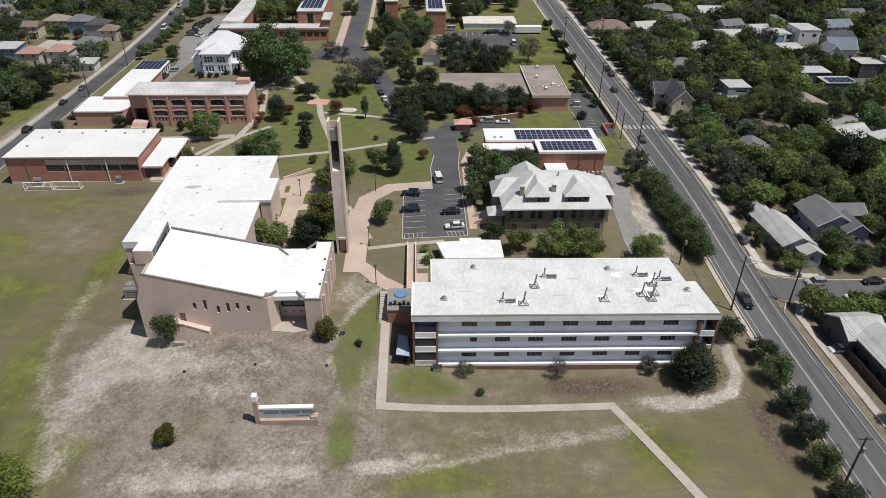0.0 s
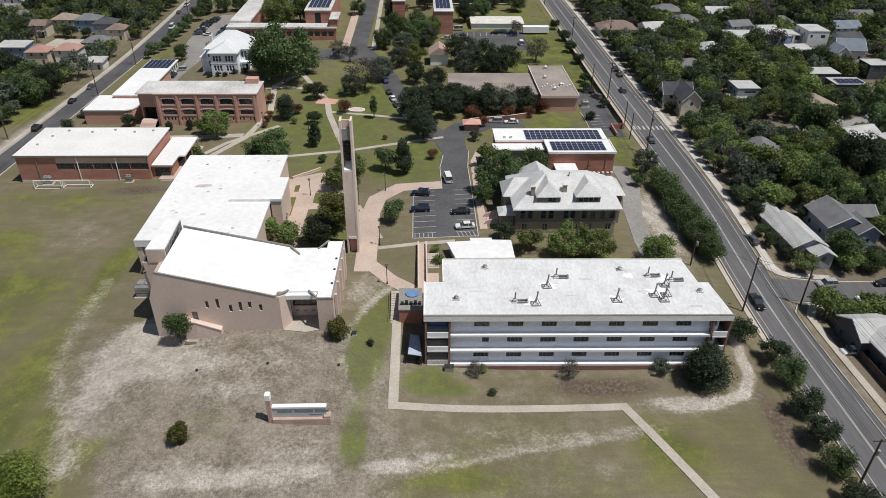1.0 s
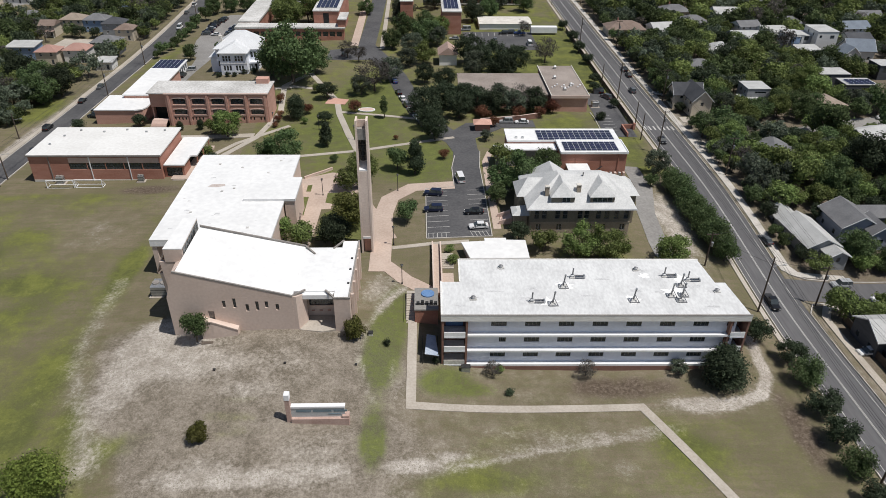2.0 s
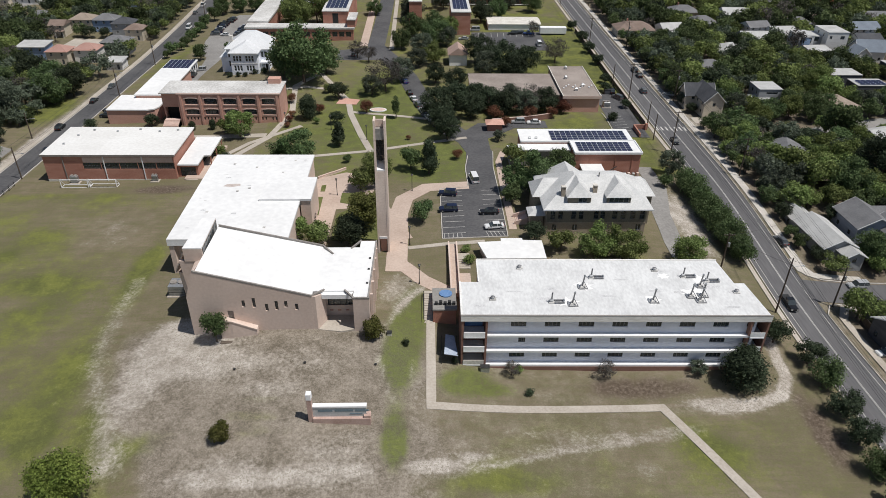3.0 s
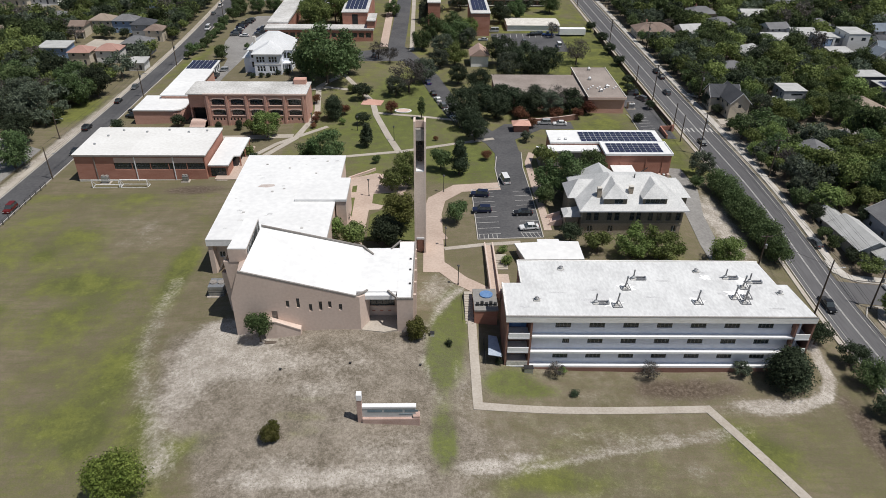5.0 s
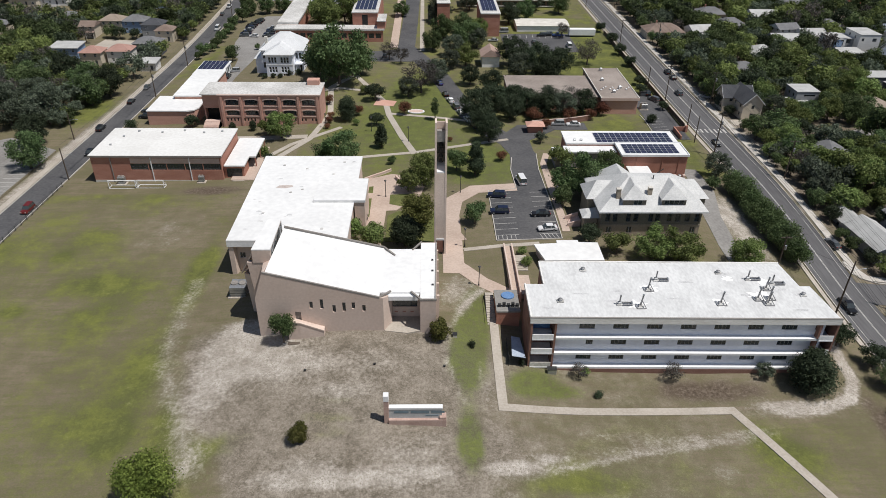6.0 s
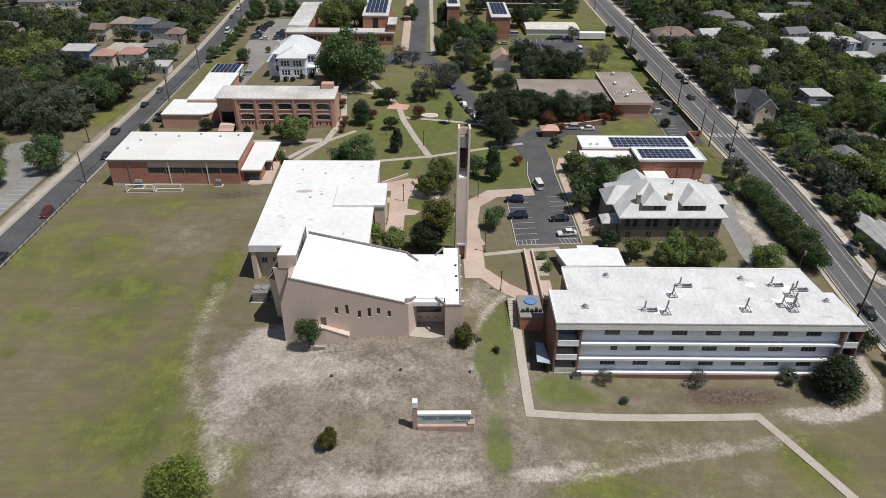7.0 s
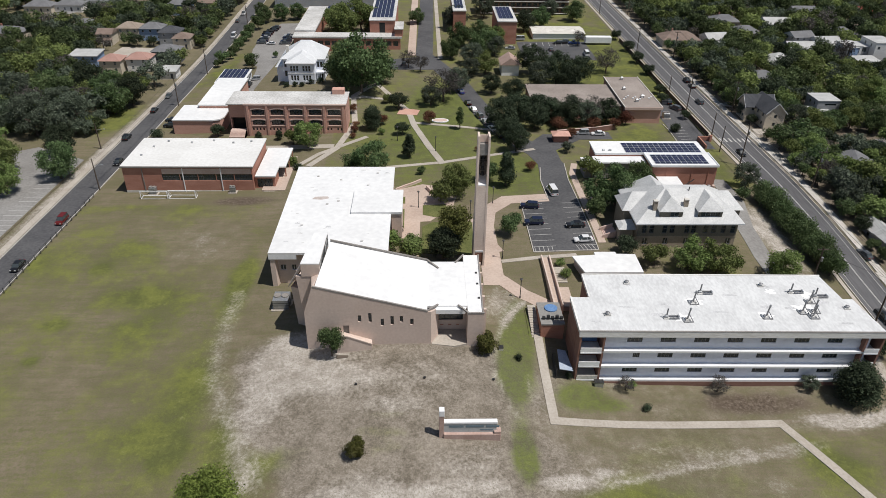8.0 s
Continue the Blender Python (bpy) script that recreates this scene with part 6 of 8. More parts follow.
# kind: leaf colour, leaves, size, lobes, radii, centre height, lobe size, inner fill, taper, label
KINDS = {
    "oak": ("oak", 3000, 0.33, 26, (5, 5, 3.7), 4.9, 0.34, 0.3, 0, "broad green oak with a rounded crown"),
    "live": ("dark", 4000, 0.275, 32, (5, 5, 3.3), 4.6, 0.32, 0.3, 0, "dark live oak with a spreading crown"),
    "light": ("light", 2800, 0.33, 24, (5, 5, 3.6), 4.8, 0.34, 0.3, 0, "light green leafy tree"),
    "grey": ("grey", 2600, 0.31, 30, (5, 5, 3.7), 4.9, 0.29, 0.3, 0, "grey-green tree with a loose crown"),
    "dense": ("dark", 11000, 0.24, 60, (5, 5, 6.0), 5.5, 0.44, 0.15, 0.5, "dense dark evergreen tree"),
    "tall": ("oak", 2600, 0.30, 20, (3.0, 3.0, 6.5), 7.4, 0.5, 0.2, 0.4, "slim tall green tree"),
    "sparse": ("sparse", 1500, 0.24, 30, (5, 5, 3.8), 5.4, 0.30, 0.5, 0, "nearly leafless grey-brown tree"),
    "red": ("red", 3400, 0.26, 26, (5, 5, 4.0), 4.5, 0.42, 0.2, 0, "reddish-brown ornamental tree"),
    "shrub": ("dark", 2600, 0.34, 18, (5, 5, 4.4), 4.0, 0.48, 0.2, 0, "rounded dark green shrub"),
    "bush": ("olive", 3600, 0.42, 16, (5, 5, 5.0), 4.6, 0.46, 0.2, 0.25, "bushy olive-green small tree"),
    "cone": ("dark", 7000, 0.26, 50, (4, 4, 6.2), 5.6, 0.42, 0.12, 0.75, "dark conical evergreen"),
    "lawn": ("lawn", 11000, 0.185, 46, (5, 5, 3.9), 4.8, 0.34, 0.25, 0, "leafy light green tree with a rounded crown"),
    "hedge": ("oak", 4400, 0.27, 26, (5, 5, 4.4), 4.5, 0.42, 0.2, 0, "bushy green roadside tree"),
}
CROWNS, TREES, USED = {}, {}, {}
for kind, (tint, n, size, lobes, radii, centre, lobe, fill, cone, label) in KINDS.items():
    for v in range(3 if kind in ("oak", "light", "live", "grey") else 2):
        rng = np.random.default_rng(100 + 7 * len(CROWNS))
        CROWNS[kind, v] = crown_arrays(rng, n, size, lobes, radii, centre, lobe, fill, cone)
        low = kind in ("shrub",)
        TREES[kind, v] = (mesh_of("crown", *CROWNS[kind, v], LEAF[tint]), trunk_mesh(rng, centre + (0 if not low else -1.5), 0.30 if not low else 0.18, spread=radii[0] * 0.55))
# old wide trees: many more and smaller leaves on more limbs, the crown hanging low
for kind in ("oak", "live", "light", "grey", "sparse", "bush"):
    tint, n, size, lobes, radii, centre, lobe, fill, cone, label = KINDS[kind]
    for v in range(2):
        rng = np.random.default_rng(500 + 7 * v + len(kind))
        arrays = crown_arrays(rng, int(n * (2.0 if kind in ("bush", "live") else 2.7)), size * (0.62 if kind != "live" else 0.74), int(lobes * 2.2), (5, 5, 4.1), 4.6, lobe * 0.74, 0.3, 0)
        TREES[kind, "wide", v] = (mesh_of("crown", *arrays, LEAF[tint]), trunk_mesh(rng, 4.6, 0.26, 9, 3.2))
PICK = random.Random(5)


def plant(kind, x, y, r, tall=1.0, where="", name="tree", category="tree"):
    """One tree of crown radius r, with its trunk on the ground."""
    v = PICK.randrange(3 if (kind, 2) in TREES else 2)
    crown, trunk = TREES[kind, v]
    if r >= 4.4 and where != "by houses" and (kind, "wide", v % 2) in TREES:
        v = 5 + v % 2
        crown, trunk = TREES[kind, "wide", v - 5]
    wide = KINDS[kind][4][0]
    m = Matrix.LocRotScale((x, y, tz(x, y)), Euler((0, 0, PICK.uniform(0, 6.28))), (r / wide, r / wide, r / wide * tall * PICK.uniform(0.92, 1.1)))
    label = KINDS[kind][9] + (" " + where if where else "")
    key = (kind, v, name, label)
    if key in USED:
        first = USED[key]
        return copy_thing(first, m @ Matrix.Diagonal((*[1 / c for c in first.scale], 1)))
    root = new(name)
    tagged(root, label, category)
    for n, me in (("trunk", trunk), ("crown", crown)):
        o = new(n, me)
        o.parent = root
    root.matrix_basis = m
    USED[key] = root
    return root


LAWN = [("lawn", -60.2, 65.2, 4.7), ("bush", -40.4, 74.9, 1.8), ("oak", -46.4, 97.5, 2.6), ("bush", -18.0, 98.4, 2.2)]
for k, x, y, r in LAWN:
    plant(k, x, y, r, 1.35 if k == "oak" else 1.0, "on the dry lawn")
COURT = [("bush", -22.8, 140.2, 4.9), ("live", -25.1, 131.0, 4.5), ("light", -38.1, 135.5, 3.4), ("light", -32.8, 132.4, 3.9), ("sparse", -35.6, 144.0, 1.6), ("light", -21.0, 163.4, 5.3), ("light", -25.2, 160.4, 3.8), ("oak", -12.2, 172.4, 3.4), ("cone", -7.3, 169.0, 3.3), ("oak", -8.9, 141.2, 2.9)]
for k, x, y, r in COURT:
    plant(k, x, y, r, 1.05, "in the paved court")
QUAD = [("cone", -34.0, 192.2, 2.8), ("oak", -44.9, 181.4, 6.0), ("oak", -50.8, 182.8, 3.3), ("dense", -46.7, 216.2, 3.9), ("live", -38.6, 234.5, 4.0), ("live", -36.6, 211.0, 2.8), ("red", -43.6, 220.6, 2.3), ("light", -43.3, 211.8, 1.3), ("red", -27.7, 220.6, 2.6), ("tall", -17.6, 215.0, 1.8),
        ("sparse", -22.4, 243.4, 7.6), ("grey", -27.0, 239.0, 4.6), ("grey", -16.8, 255.4, 5.4), ("oak", -52.8, 250.6, 12.2), ("oak", -61.5, 257.6, 6.4), ("light", -61.1, 277.0, 7.4), ("oak", -46.0, 262.8, 6.4), ("light", -65.9, 202.5, 5.4), ("light", -71.2, 205.0, 2.9), ("live", -97.3, 214.3, 2.6), ("dense", -83.0, 209.6, 1.5), ("dense", -76.4, 209.6, 1.5),
        ("oak", -30.4, 179.4, 1.4), ("red", -54.3, 230.6, 1.9), ("sparse", -36.0, 287.0, 4.6), ("sparse", -30.9, 280.4, 3.8), ("light", -42.9, 241.0, 2.0), ("light", -68.5, 188, 2.0), ("red", -13.3, 195.2, 0.9)]
for k, x, y, r in QUAD:
    plant(k, x, y, r, 1.0, "on the green quadrangle")
MID = [("live", -4.4, 213.6, 6.4), ("live", 1.8, 221.9, 5.8), ("live", 8.1, 224.0, 5.6), ("live", 13.7, 221.0, 5.2), ("grey", 20.0, 222.6, 5.0), ("live", 18.0, 216.0, 5.0), ("sparse", 27.4, 221.4, 5.8), ("grey", 25.4, 217.4, 5.0), ("live", 32.4, 220.4, 4.7), ("red", 38.6, 219.0, 2.7), ("red", 26.4, 212.8, 2.6), ("red", 33.8, 214.6, 2.3), ("live", -1.4, 194.2, 4.7), ("live", -3.0, 204.4, 4.6), ("live", 7.0, 214.0, 4.6), ("red", 14.6, 212.2, 2.9), ("red", 17.6, 205.4, 2.0),
       ("oak", -12.8, 319.2, 6.7), ("oak", -3.1, 326.8, 5.8), ("light", -4.3, 278.0, 5.4), ("grey", -9.3, 292.0, 5.7), ("grey", -10.6, 273.2, 4.6), ("light", 4.0, 322.0, 4.9), ("live", 14.4, 276.0, 7.0), ("live", 22.4, 262.6, 7.0), ("live", 30.6, 263.6, 6.6), ("grey", 15.0, 259.0, 5.6), ("live", 26.0, 256.6, 5.6), ("sparse", 45.2, 277.7, 6.0), ("sparse", 41.6, 319.0, 3.7), ("grey", 1.7, 303.6, 5.5), ("live", -4.1, 252.6, 4.4), ("live", 3.3, 243.8, 5.0), ("grey", 14.2, 193.3, 2.2)]
for k, x, y, r in MID:
    plant(k, x, y, r, 1.0, "beside the campus drive")
NORTH = [("light", -68, 335, 9), ("light", -60, 346, 9), ("light", -72, 350, 8), ("oak", -33, 362, 5), ("grey", -14, 350, 7), ("oak", 29, 353, 6), ("oak", 48, 365, 6), ("live", 20, 345, 6), ("oak", -3, 305, 7), ("grey", 2, 372, 7), ("oak", -18, 300, 5), ("grey", 36, 372, 6)]
for k, x, y, r in NORTH:
    plant(k, x, y, r, 1.0, "among the residence blocks")
LOTSIDE = [("oak", 19.3, 154.8, 6.6), ("oak", 14.8, 155.0, 4.2), ("oak", 27.3, 164.0, 4.6), ("light", 16.6, 171.4, 3.9), ("oak", 12.9, 148.2, 3.2), ("live", 16.2, 131.2, 2.9), ("light", 21.4, 126.8, 3.4), ("light", 28.9, 125.2, 4.7), ("light", 34.6, 124.4, 5.2), ("light", 48.6, 123.4, 4.6), ("red", 0.8, 178.9, 1.9), ("grey", 59, 169, 4.4), ("oak", 55, 161, 2.2)]
for k, x, y, r in LOTSIDE:
    plant(k, x, y, r, 1.0, "beside the stone house")
HEDGE = [(61, 153, 3.4), (61.2, 147, 3.4), (61.4, 141.6, 3.5), (62, 136, 3.4), (62.8, 131, 3.4), (60.4, 158.6, 3.2), (61, 156, 3.6), (61, 150, 3.8), (61, 144.5, 3.9), (61.6, 139, 3.9), (62.4, 133.5, 3.9), (63.2, 128.6, 3.5), (60, 161, 3.2), (59, 101.5, 3.0), (63.4, 96, 3.1), (63.6, 90, 3.3), (63.0, 83, 3.2), (62.6, 76.4, 3.1), (62, 70, 2.9), (61.6, 63.6, 3.1), (61, 57, 3)]
for k, (x, y, r) in enumerate(HEDGE):
    plant("hedge" if k < 13 or k % 3 == 0 else "live", x, y, r, 1.05, "in the street row")
for x, y, r in ((58, 242, 2.4), (60, 252, 2.6), (62.5, 276, 3.0), (62, 292, 3.0), (63, 310, 3.2), (62, 330, 3.0), (61, 225, 2.0)):
    plant("live", x, y, r, 1.0, "behind the pavement")
plant("dense", 48.2, 89.8, 5.0, 0.78, "at the end of the dormitory")
for k, (y, r) in enumerate(((138, 2.2), (161, 2.8), (174, 2.4), (186, 2.8), (207, 2.2), (221, 2.3), (228, 2.6), (242, 3), (253, 3.2), (265, 2.8), (280, 3), (297, 3.2), (311, 2.8))):
    plant(("oak", "live", "grey", "light")[k % 4], 81.6 + 0.5 * (k % 3), y, r, 1.1, "behind the pavement")
for k, x, y, r in (("sparse", 7, 92.2, 1.9), ("sparse", 24, 92.2, 2.3), ("grey", 41, 92.4, 1.9), ("shrub", 9.6, 87.4, 1.0), ("light", 8.4, 93.0, 0.9), ("shrub", -3.2, 94.2, 0.8)):
    plant(k, x, y, r, 0.8, "before the dormitory", "shrub", "shrub")
for x, y, r in ((0.6, 127.2, 1.4), (1.0, 122.8, 1.5), (-66.5, 186, 1.6), (-69, 190, 1.5), (-60, 262, 1.4), (-82, 256.8, 1.3), (-78.5, 256.8, 1.3), (-75.8, 256.6, 1.3), (-72.5, 259, 1.5), (-69.4, 260, 1.6), (53.6, 213, 2.2), (-52.5, 214, 1.6), (-52.4, 218.5, 1.6), (-40.5, 143, 0.9), (-52.4, 209.5, 1.3), (-117, 214, 2.4), (-12.2, 97.4, 0.9)):
    plant("red" if -53 < x < -52 else ("light" if 0 < x < 2 else "shrub"), x, y, r, 0.8, "beside a footpath", "shrub", "shrub")
WEST = [("oak", -134, 182, 6.2), ("light", -144, 172, 5.4), ("light", -152, 187, 6), ("live", -142, 201, 5.6), ("grey", -157, 216, 8), ("grey", -146, 219, 8), ("oak", -140, 238, 7), ("live", -137, 247, 6.4), ("oak", -162, 243, 8), ("grey", -175, 241, 8), ("oak", -147, 252, 7), ("grey", -154, 230, 6.8), ("live", -166, 222, 7), ("oak", -178, 226, 7), ("light", -162, 199, 6), ("sparse", -150, 238, 6), ("oak", -170, 255, 7), ("live", -158, 262, 7)]
for k, x, y, r in WEST:
    plant(k, x, y, r, 1.0, "across the west street")
for x, y, r in ((-115.4, 314, 2.8), (-115.2, 321.6, 2.8), (-114.8, 329, 2.8), (-114.6, 336, 3.0), (-114.4, 344, 3.4), (-117.8, 302, 3.4), (-118, 295.4, 2.2), (-115.6, 307.6, 2.2), (-102.4, 290.8, 3.6), (-104.6, 297.6, 2.6), (-113, 356, 3.8), (-112, 368, 4.6), (-104, 372, 5.0), (-96, 374, 5.2), (-116, 380, 4.6), (-95.8, 308.4, 1.5)):
    plant("oak", x, y, r, 1.0, "between street and car park")

# ---------- houses of the neighbourhood ----------
SHINGLE = {n: mat("shingles_" + n, a, b, 0.3, 4, 0.9, bump=0.2) for n, a, b in (
    ("grey", (0.13, 0.13, 0.135), (0.20, 0.20, 0.205)), ("dark", (0.055, 0.058, 0.066), (0.09, 0.092, 0.10)), ("brown", (0.17, 0.125, 0.10), (0.25, 0.19, 0.16)),
    ("tan", (0.24, 0.195, 0.155), (0.33, 0.27, 0.22)), ("pale", (0.36, 0.36, 0.35), (0.50, 0.50, 0.49)), ("pink", (0.32, 0.185, 0.15), (0.41, 0.25, 0.21)), ("red", (0.26, 0.05, 0.04), (0.34, 0.08, 0.06)), ("blue", (0.14, 0.165, 0.20), (0.20, 0.23, 0.27)))}
SIDING = {n: mat("siding_" + n, a, b, 0.3, 5, 0.8, bump=0.1, streak=(1, 1, 6)) for n, a, b in (
    ("white", (0.60, 0.59, 0.57), (0.72, 0.71, 0.69)), ("cream", (0.48, 0.42, 0.33), (0.58, 0.52, 0.43)), ("grey", (0.24, 0.25, 0.26), (0.33, 0.34, 0.35)), ("blue", (0.20, 0.28, 0.42), (0.28, 0.37, 0.52)), ("dark", (0.06, 0.065, 0.075), (0.10, 0.105, 0.115)), ("slate", (0.22, 0.25, 0.31), (0.30, 0.33, 0.39)))}


def house(x, y, w, d, h, roof, tint, side, turn=0.0, panels=False):
    """A small house: walls with openings, windows, door and a pitched, hipped or flat roof."""
    storeys = "two-storey" if h > 4.4 else "single-storey"
    words = {"gable": "gabled", "hip": "hipped", "flat": "flat"}[roof]
    t = thing("house", f"{storeys} {side} house with a {words} {tint} roof", "house", 0, 0, 0, "neighbourhood houses")
    x0, x1, y0, y1 = -w / 2, w / 2, -d / 2, d / 2
    floors = 2 if h > 4.4 else 1
    fh = h / floors
    n = max(2, int(w / 3.2))
    front = [((k + 0.5) * w / n - 0.55, (k + 0.5) * w / n + 0.55, f * fh + 1.0, f * fh + 2.2) for k in range(n) for f in range(floors) if not (k == n // 2 and f == 0)]
    dx = (n // 2 + 0.5) * w / n
    front.append((dx - 0.5, dx + 0.5, 0.2, 2.25))
    part("wall", panel((x0, y0), (x1, y0), -1.5, h, 0.25, front), SIDING[side], t)
    for hl in front[:-1]:
        window(t, (x0, y0), (x1, y0), hl, depth=0.08, bars=0, rails=1)
    part("door", box(x0 + dx - 0.5, x0 + dx + 0.5, y0 + 0.08, y0 + 0.14, 0.2, 2.25), SHINGLE["dark"], t)
    m = max(1, int(d / 4))
    sidew = [((k + 0.5) * (d - 0.5) / m - 0.5, (k + 0.5) * (d - 0.5) / m + 0.5, f * fh + 1.0, f * fh + 2.2) for k in range(m) for f in range(floors)]
    part("wall", panel((x0, y1 - 0.25), (x0, y0 + 0.25), -1.5, h, 0.25, sidew), SIDING[side], t)
    for hl in sidew:
        window(t, (x0, y1 - 0.25), (x0, y0 + 0.25), hl, depth=0.08, bars=0, rails=1)
    part("wall", panel((x1, y0 + 0.25), (x1, y1 - 0.25), -1.5, h, 0.25), SIDING[side], t)
    part("wall", panel((x1, y1), (x0, y1), -1.5, h, 0.25), SIDING[side], t)
    e, R = 0.55, SHINGLE[tint]
    if roof == "gable":
        rise = d * (0.42 if h > 5.2 else 0.24)
        r = hexa(bmesh.new(), [(x0 - e, y0 - e, h - 0.1), (x1 + e, y0 - e, h - 0.1), (x1 + e, y1 + e, h - 0.1), (x0 - e, y1 + e, h - 0.1)], [(x0 - e, -0.06, h + rise), (x1 + e, -0.06, h + rise), (x1 + e, 0.06, h + rise), (x0 - e, 0.06, h + rise)])
        part("roof", r, R, t)
        part("gable", hexa(bmesh.new(), [(x0 - e - 0.03, y0, h), (x0 - e - 0.01, y0, h), (x0 - e - 0.01, y1, h), (x0 - e - 0.03, y1, h)], [(x0 - e - 0.03, -0.1, h + rise - 0.3), (x0 - e - 0.01, -0.1, h + rise - 0.3), (x0 - e - 0.01, 0.1, h + rise - 0.3), (x0 - e - 0.03, 0.1, h + rise - 0.3)]), SIDING[side], t)
        part("porch_roof", hexa(bmesh.new(), [(x0 + dx - 2, y0 - 2.4, 2.6), (x0 + dx + 2, y0 - 2.4, 2.6), (x0 + dx + 2, y0 - 0.01, 2.9), (x0 + dx - 2, y0 - 0.01, 2.9)], [(x0 + dx - 2, y0 - 2.4, 2.75), (x0 + dx + 2, y0 - 2.4, 2.75), (x0 + dx + 2, y0 - 0.01, 3.05), (x0 + dx - 2, y0 - 0.01, 3.05)]), R, t)
        for sx in (-1.8, 1.7):
            part("porch_post", box(x0 + dx + sx, x0 + dx + sx + 0.12, y0 - 2.3, y0 - 2.18, -1.0, 2.596), WHITE, t)
    elif roof == "hip":
        rise, k = min(w, d) * 0.26, min(w, d) * 0.47
        part("roof", hexa(bmesh.new(), [(x0 - e, y0 - e, h - 0.05), (x1 + e, y0 - e, h - 0.05), (x1 + e, y1 + e, h - 0.05), (x0 - e, y1 + e, h - 0.05)], [(x0 + k, y0 + k, h + rise), (x1 - k, y0 + k, h + rise), (x1 - k, y1 - k, h + rise), (x0 + k, y1 - k, h + rise)]), R, t)
        if w > 13:
            part("chimney", box(x0 + w * 0.3, x0 + w * 0.3 + 0.6, 0.5, 1.1, h, h + rise + 0.9), BRICK, t)
    else:
        part("roof", hexa(bmesh.new(), [(x0 - e, y0 - e, h + 0.004), (x1 + e, y0 - e, h + 0.004), (x1 + e, y1 + e, h + 0.6), (x0 - e, y1 + e, h + 0.6)], [(x0 - e, y0 - e, h + 0.3), (x1 + e, y0 - e, h + 0.3), (x1 + e, y1 + e, h + 0.9), (x0 - e, y1 + e, h + 0.9)]), R, t)
    if panels:
        solar_array("solar_panel", x0 + 0.6, x1 - 0.6, y0 + 0.3, y0 + d * 0.42, h + 0.65, 5, 2, t, d * 0.08)
    t.location = (x, y, tz(x, y) + 0.1)
    t.rotation_euler = (0, 0, radians(turn))
    return t


def gabled_house(label, volumes, side, tint):
    """A house of several gabled volumes: centre, width, length along the ridge, eave height, rise and turn of each."""
    cx, cy = volumes[0][:2]
    t = thing("house", label, "house", 0, 0, 0, "neighbourhood houses")
    base = tz(cx, cy)
    e, th = 0.5, 0.16
    for x, y, w, l, h, rise, turn in volumes:
        m = Matrix.Translation((x - cx, y - cy, 0)) @ Matrix.Rotation(radians(turn), 4, "Z")
        x0, x1, y0, y1 = -w / 2, w / 2, -l / 2, l / 2

        def add(name, bm, material, text=""):
            bmesh.ops.transform(bm, matrix=m, verts=bm.verts)
            part(name, bm, material, t, text)

        def rows(length):
            n = max(1, int(length / 3.4))
            return [((k + 0.5) * length / n - 0.5, (k + 0.5) * length / n + 0.5, z + 0.9, z + 2.1) for k in range(n) for z in ((0.0, 2.8) if h > 5 else (0.0,))]

        for a, b in (((x0, y0), (x1, y0)), ((x1, y0 + 0.2), (x1, y1 - 0.2)), ((x1, y1), (x0, y1)), ((x0, y1 - 0.2), (x0, y0 + 0.2))):
            length = math.hypot(b[0] - a[0], b[1] - a[1])
            holes = rows(length)
            add("wall", panel(a, b, -1.5, h, 0.2, holes), SIDING[side])
            d = (Vector((*b, 0)) - Vector((*a, 0))).normalized()
            n = Vector((-d.y, d.x, 0))
            for u0, u1, w0, w1 in holes:
                p = Vector((*a, 0))
                ring = [p + d * u0 + n * 0.08, p + d * u1 + n * 0.08, p + d * u1 + n * 0.13, p + d * u0 + n * 0.13]
                add("window", hexa(bmesh.new(), [q + Vector((0, 0, w0)) for q in ring], [q + Vector((0, 0, w1)) for q in ring]), GLASS)
        for yy in (y0, y1 - 0.2):
            add("gable", hexa(bmesh.new(), [(x0, yy, h + 0.004), (x1, yy, h + 0.004), (x1, yy + 0.2, h + 0.004), (x0, yy + 0.2, h + 0.004)], [(-0.02, yy, h + rise - 0.02), (0.02, yy, h + rise - 0.02), (0.02, yy + 0.2, h + rise - 0.02), (-0.02, yy + 0.2, h + rise - 0.02)]), SIDING[side])
        k = rise / (w / 2)
        for sx in (-1, 1):
            xe = sx * (w / 2 + e)
            ze = h - k * e
            add("roof", hexa(bmesh.new(), [(0, y0 - e, h + rise), (xe, y0 - e, ze), (xe, y1 + e, ze), (0, y1 + e, h + rise)], [(0, y0 - e, h + rise + th), (xe, y0 - e, ze + th), (xe, y1 + e, ze + th), (0, y1 + e, h + rise + th)]), SHINGLE[tint])
            for yy in (y0 - e - 0.06, y1 + e + 0.002):
                add("bargeboard", hexa(bmesh.new(), [(0, yy, h + rise - 0.1), (xe, yy, ze - 0.1), (xe, yy + 0.055, ze - 0.1), (0, yy + 0.055, h + rise - 0.1)], [(0, yy, h + rise + th), (xe, yy, ze + th), (xe, yy + 0.055, ze + th), (0, yy + 0.055, h + rise + th)]), WHITE)
        HOUSES.append((x, y, max(w, l) * 0.5 + 1.0, h > 4.0))
    t.location = (cx, cy, base + 0.1)
    return t


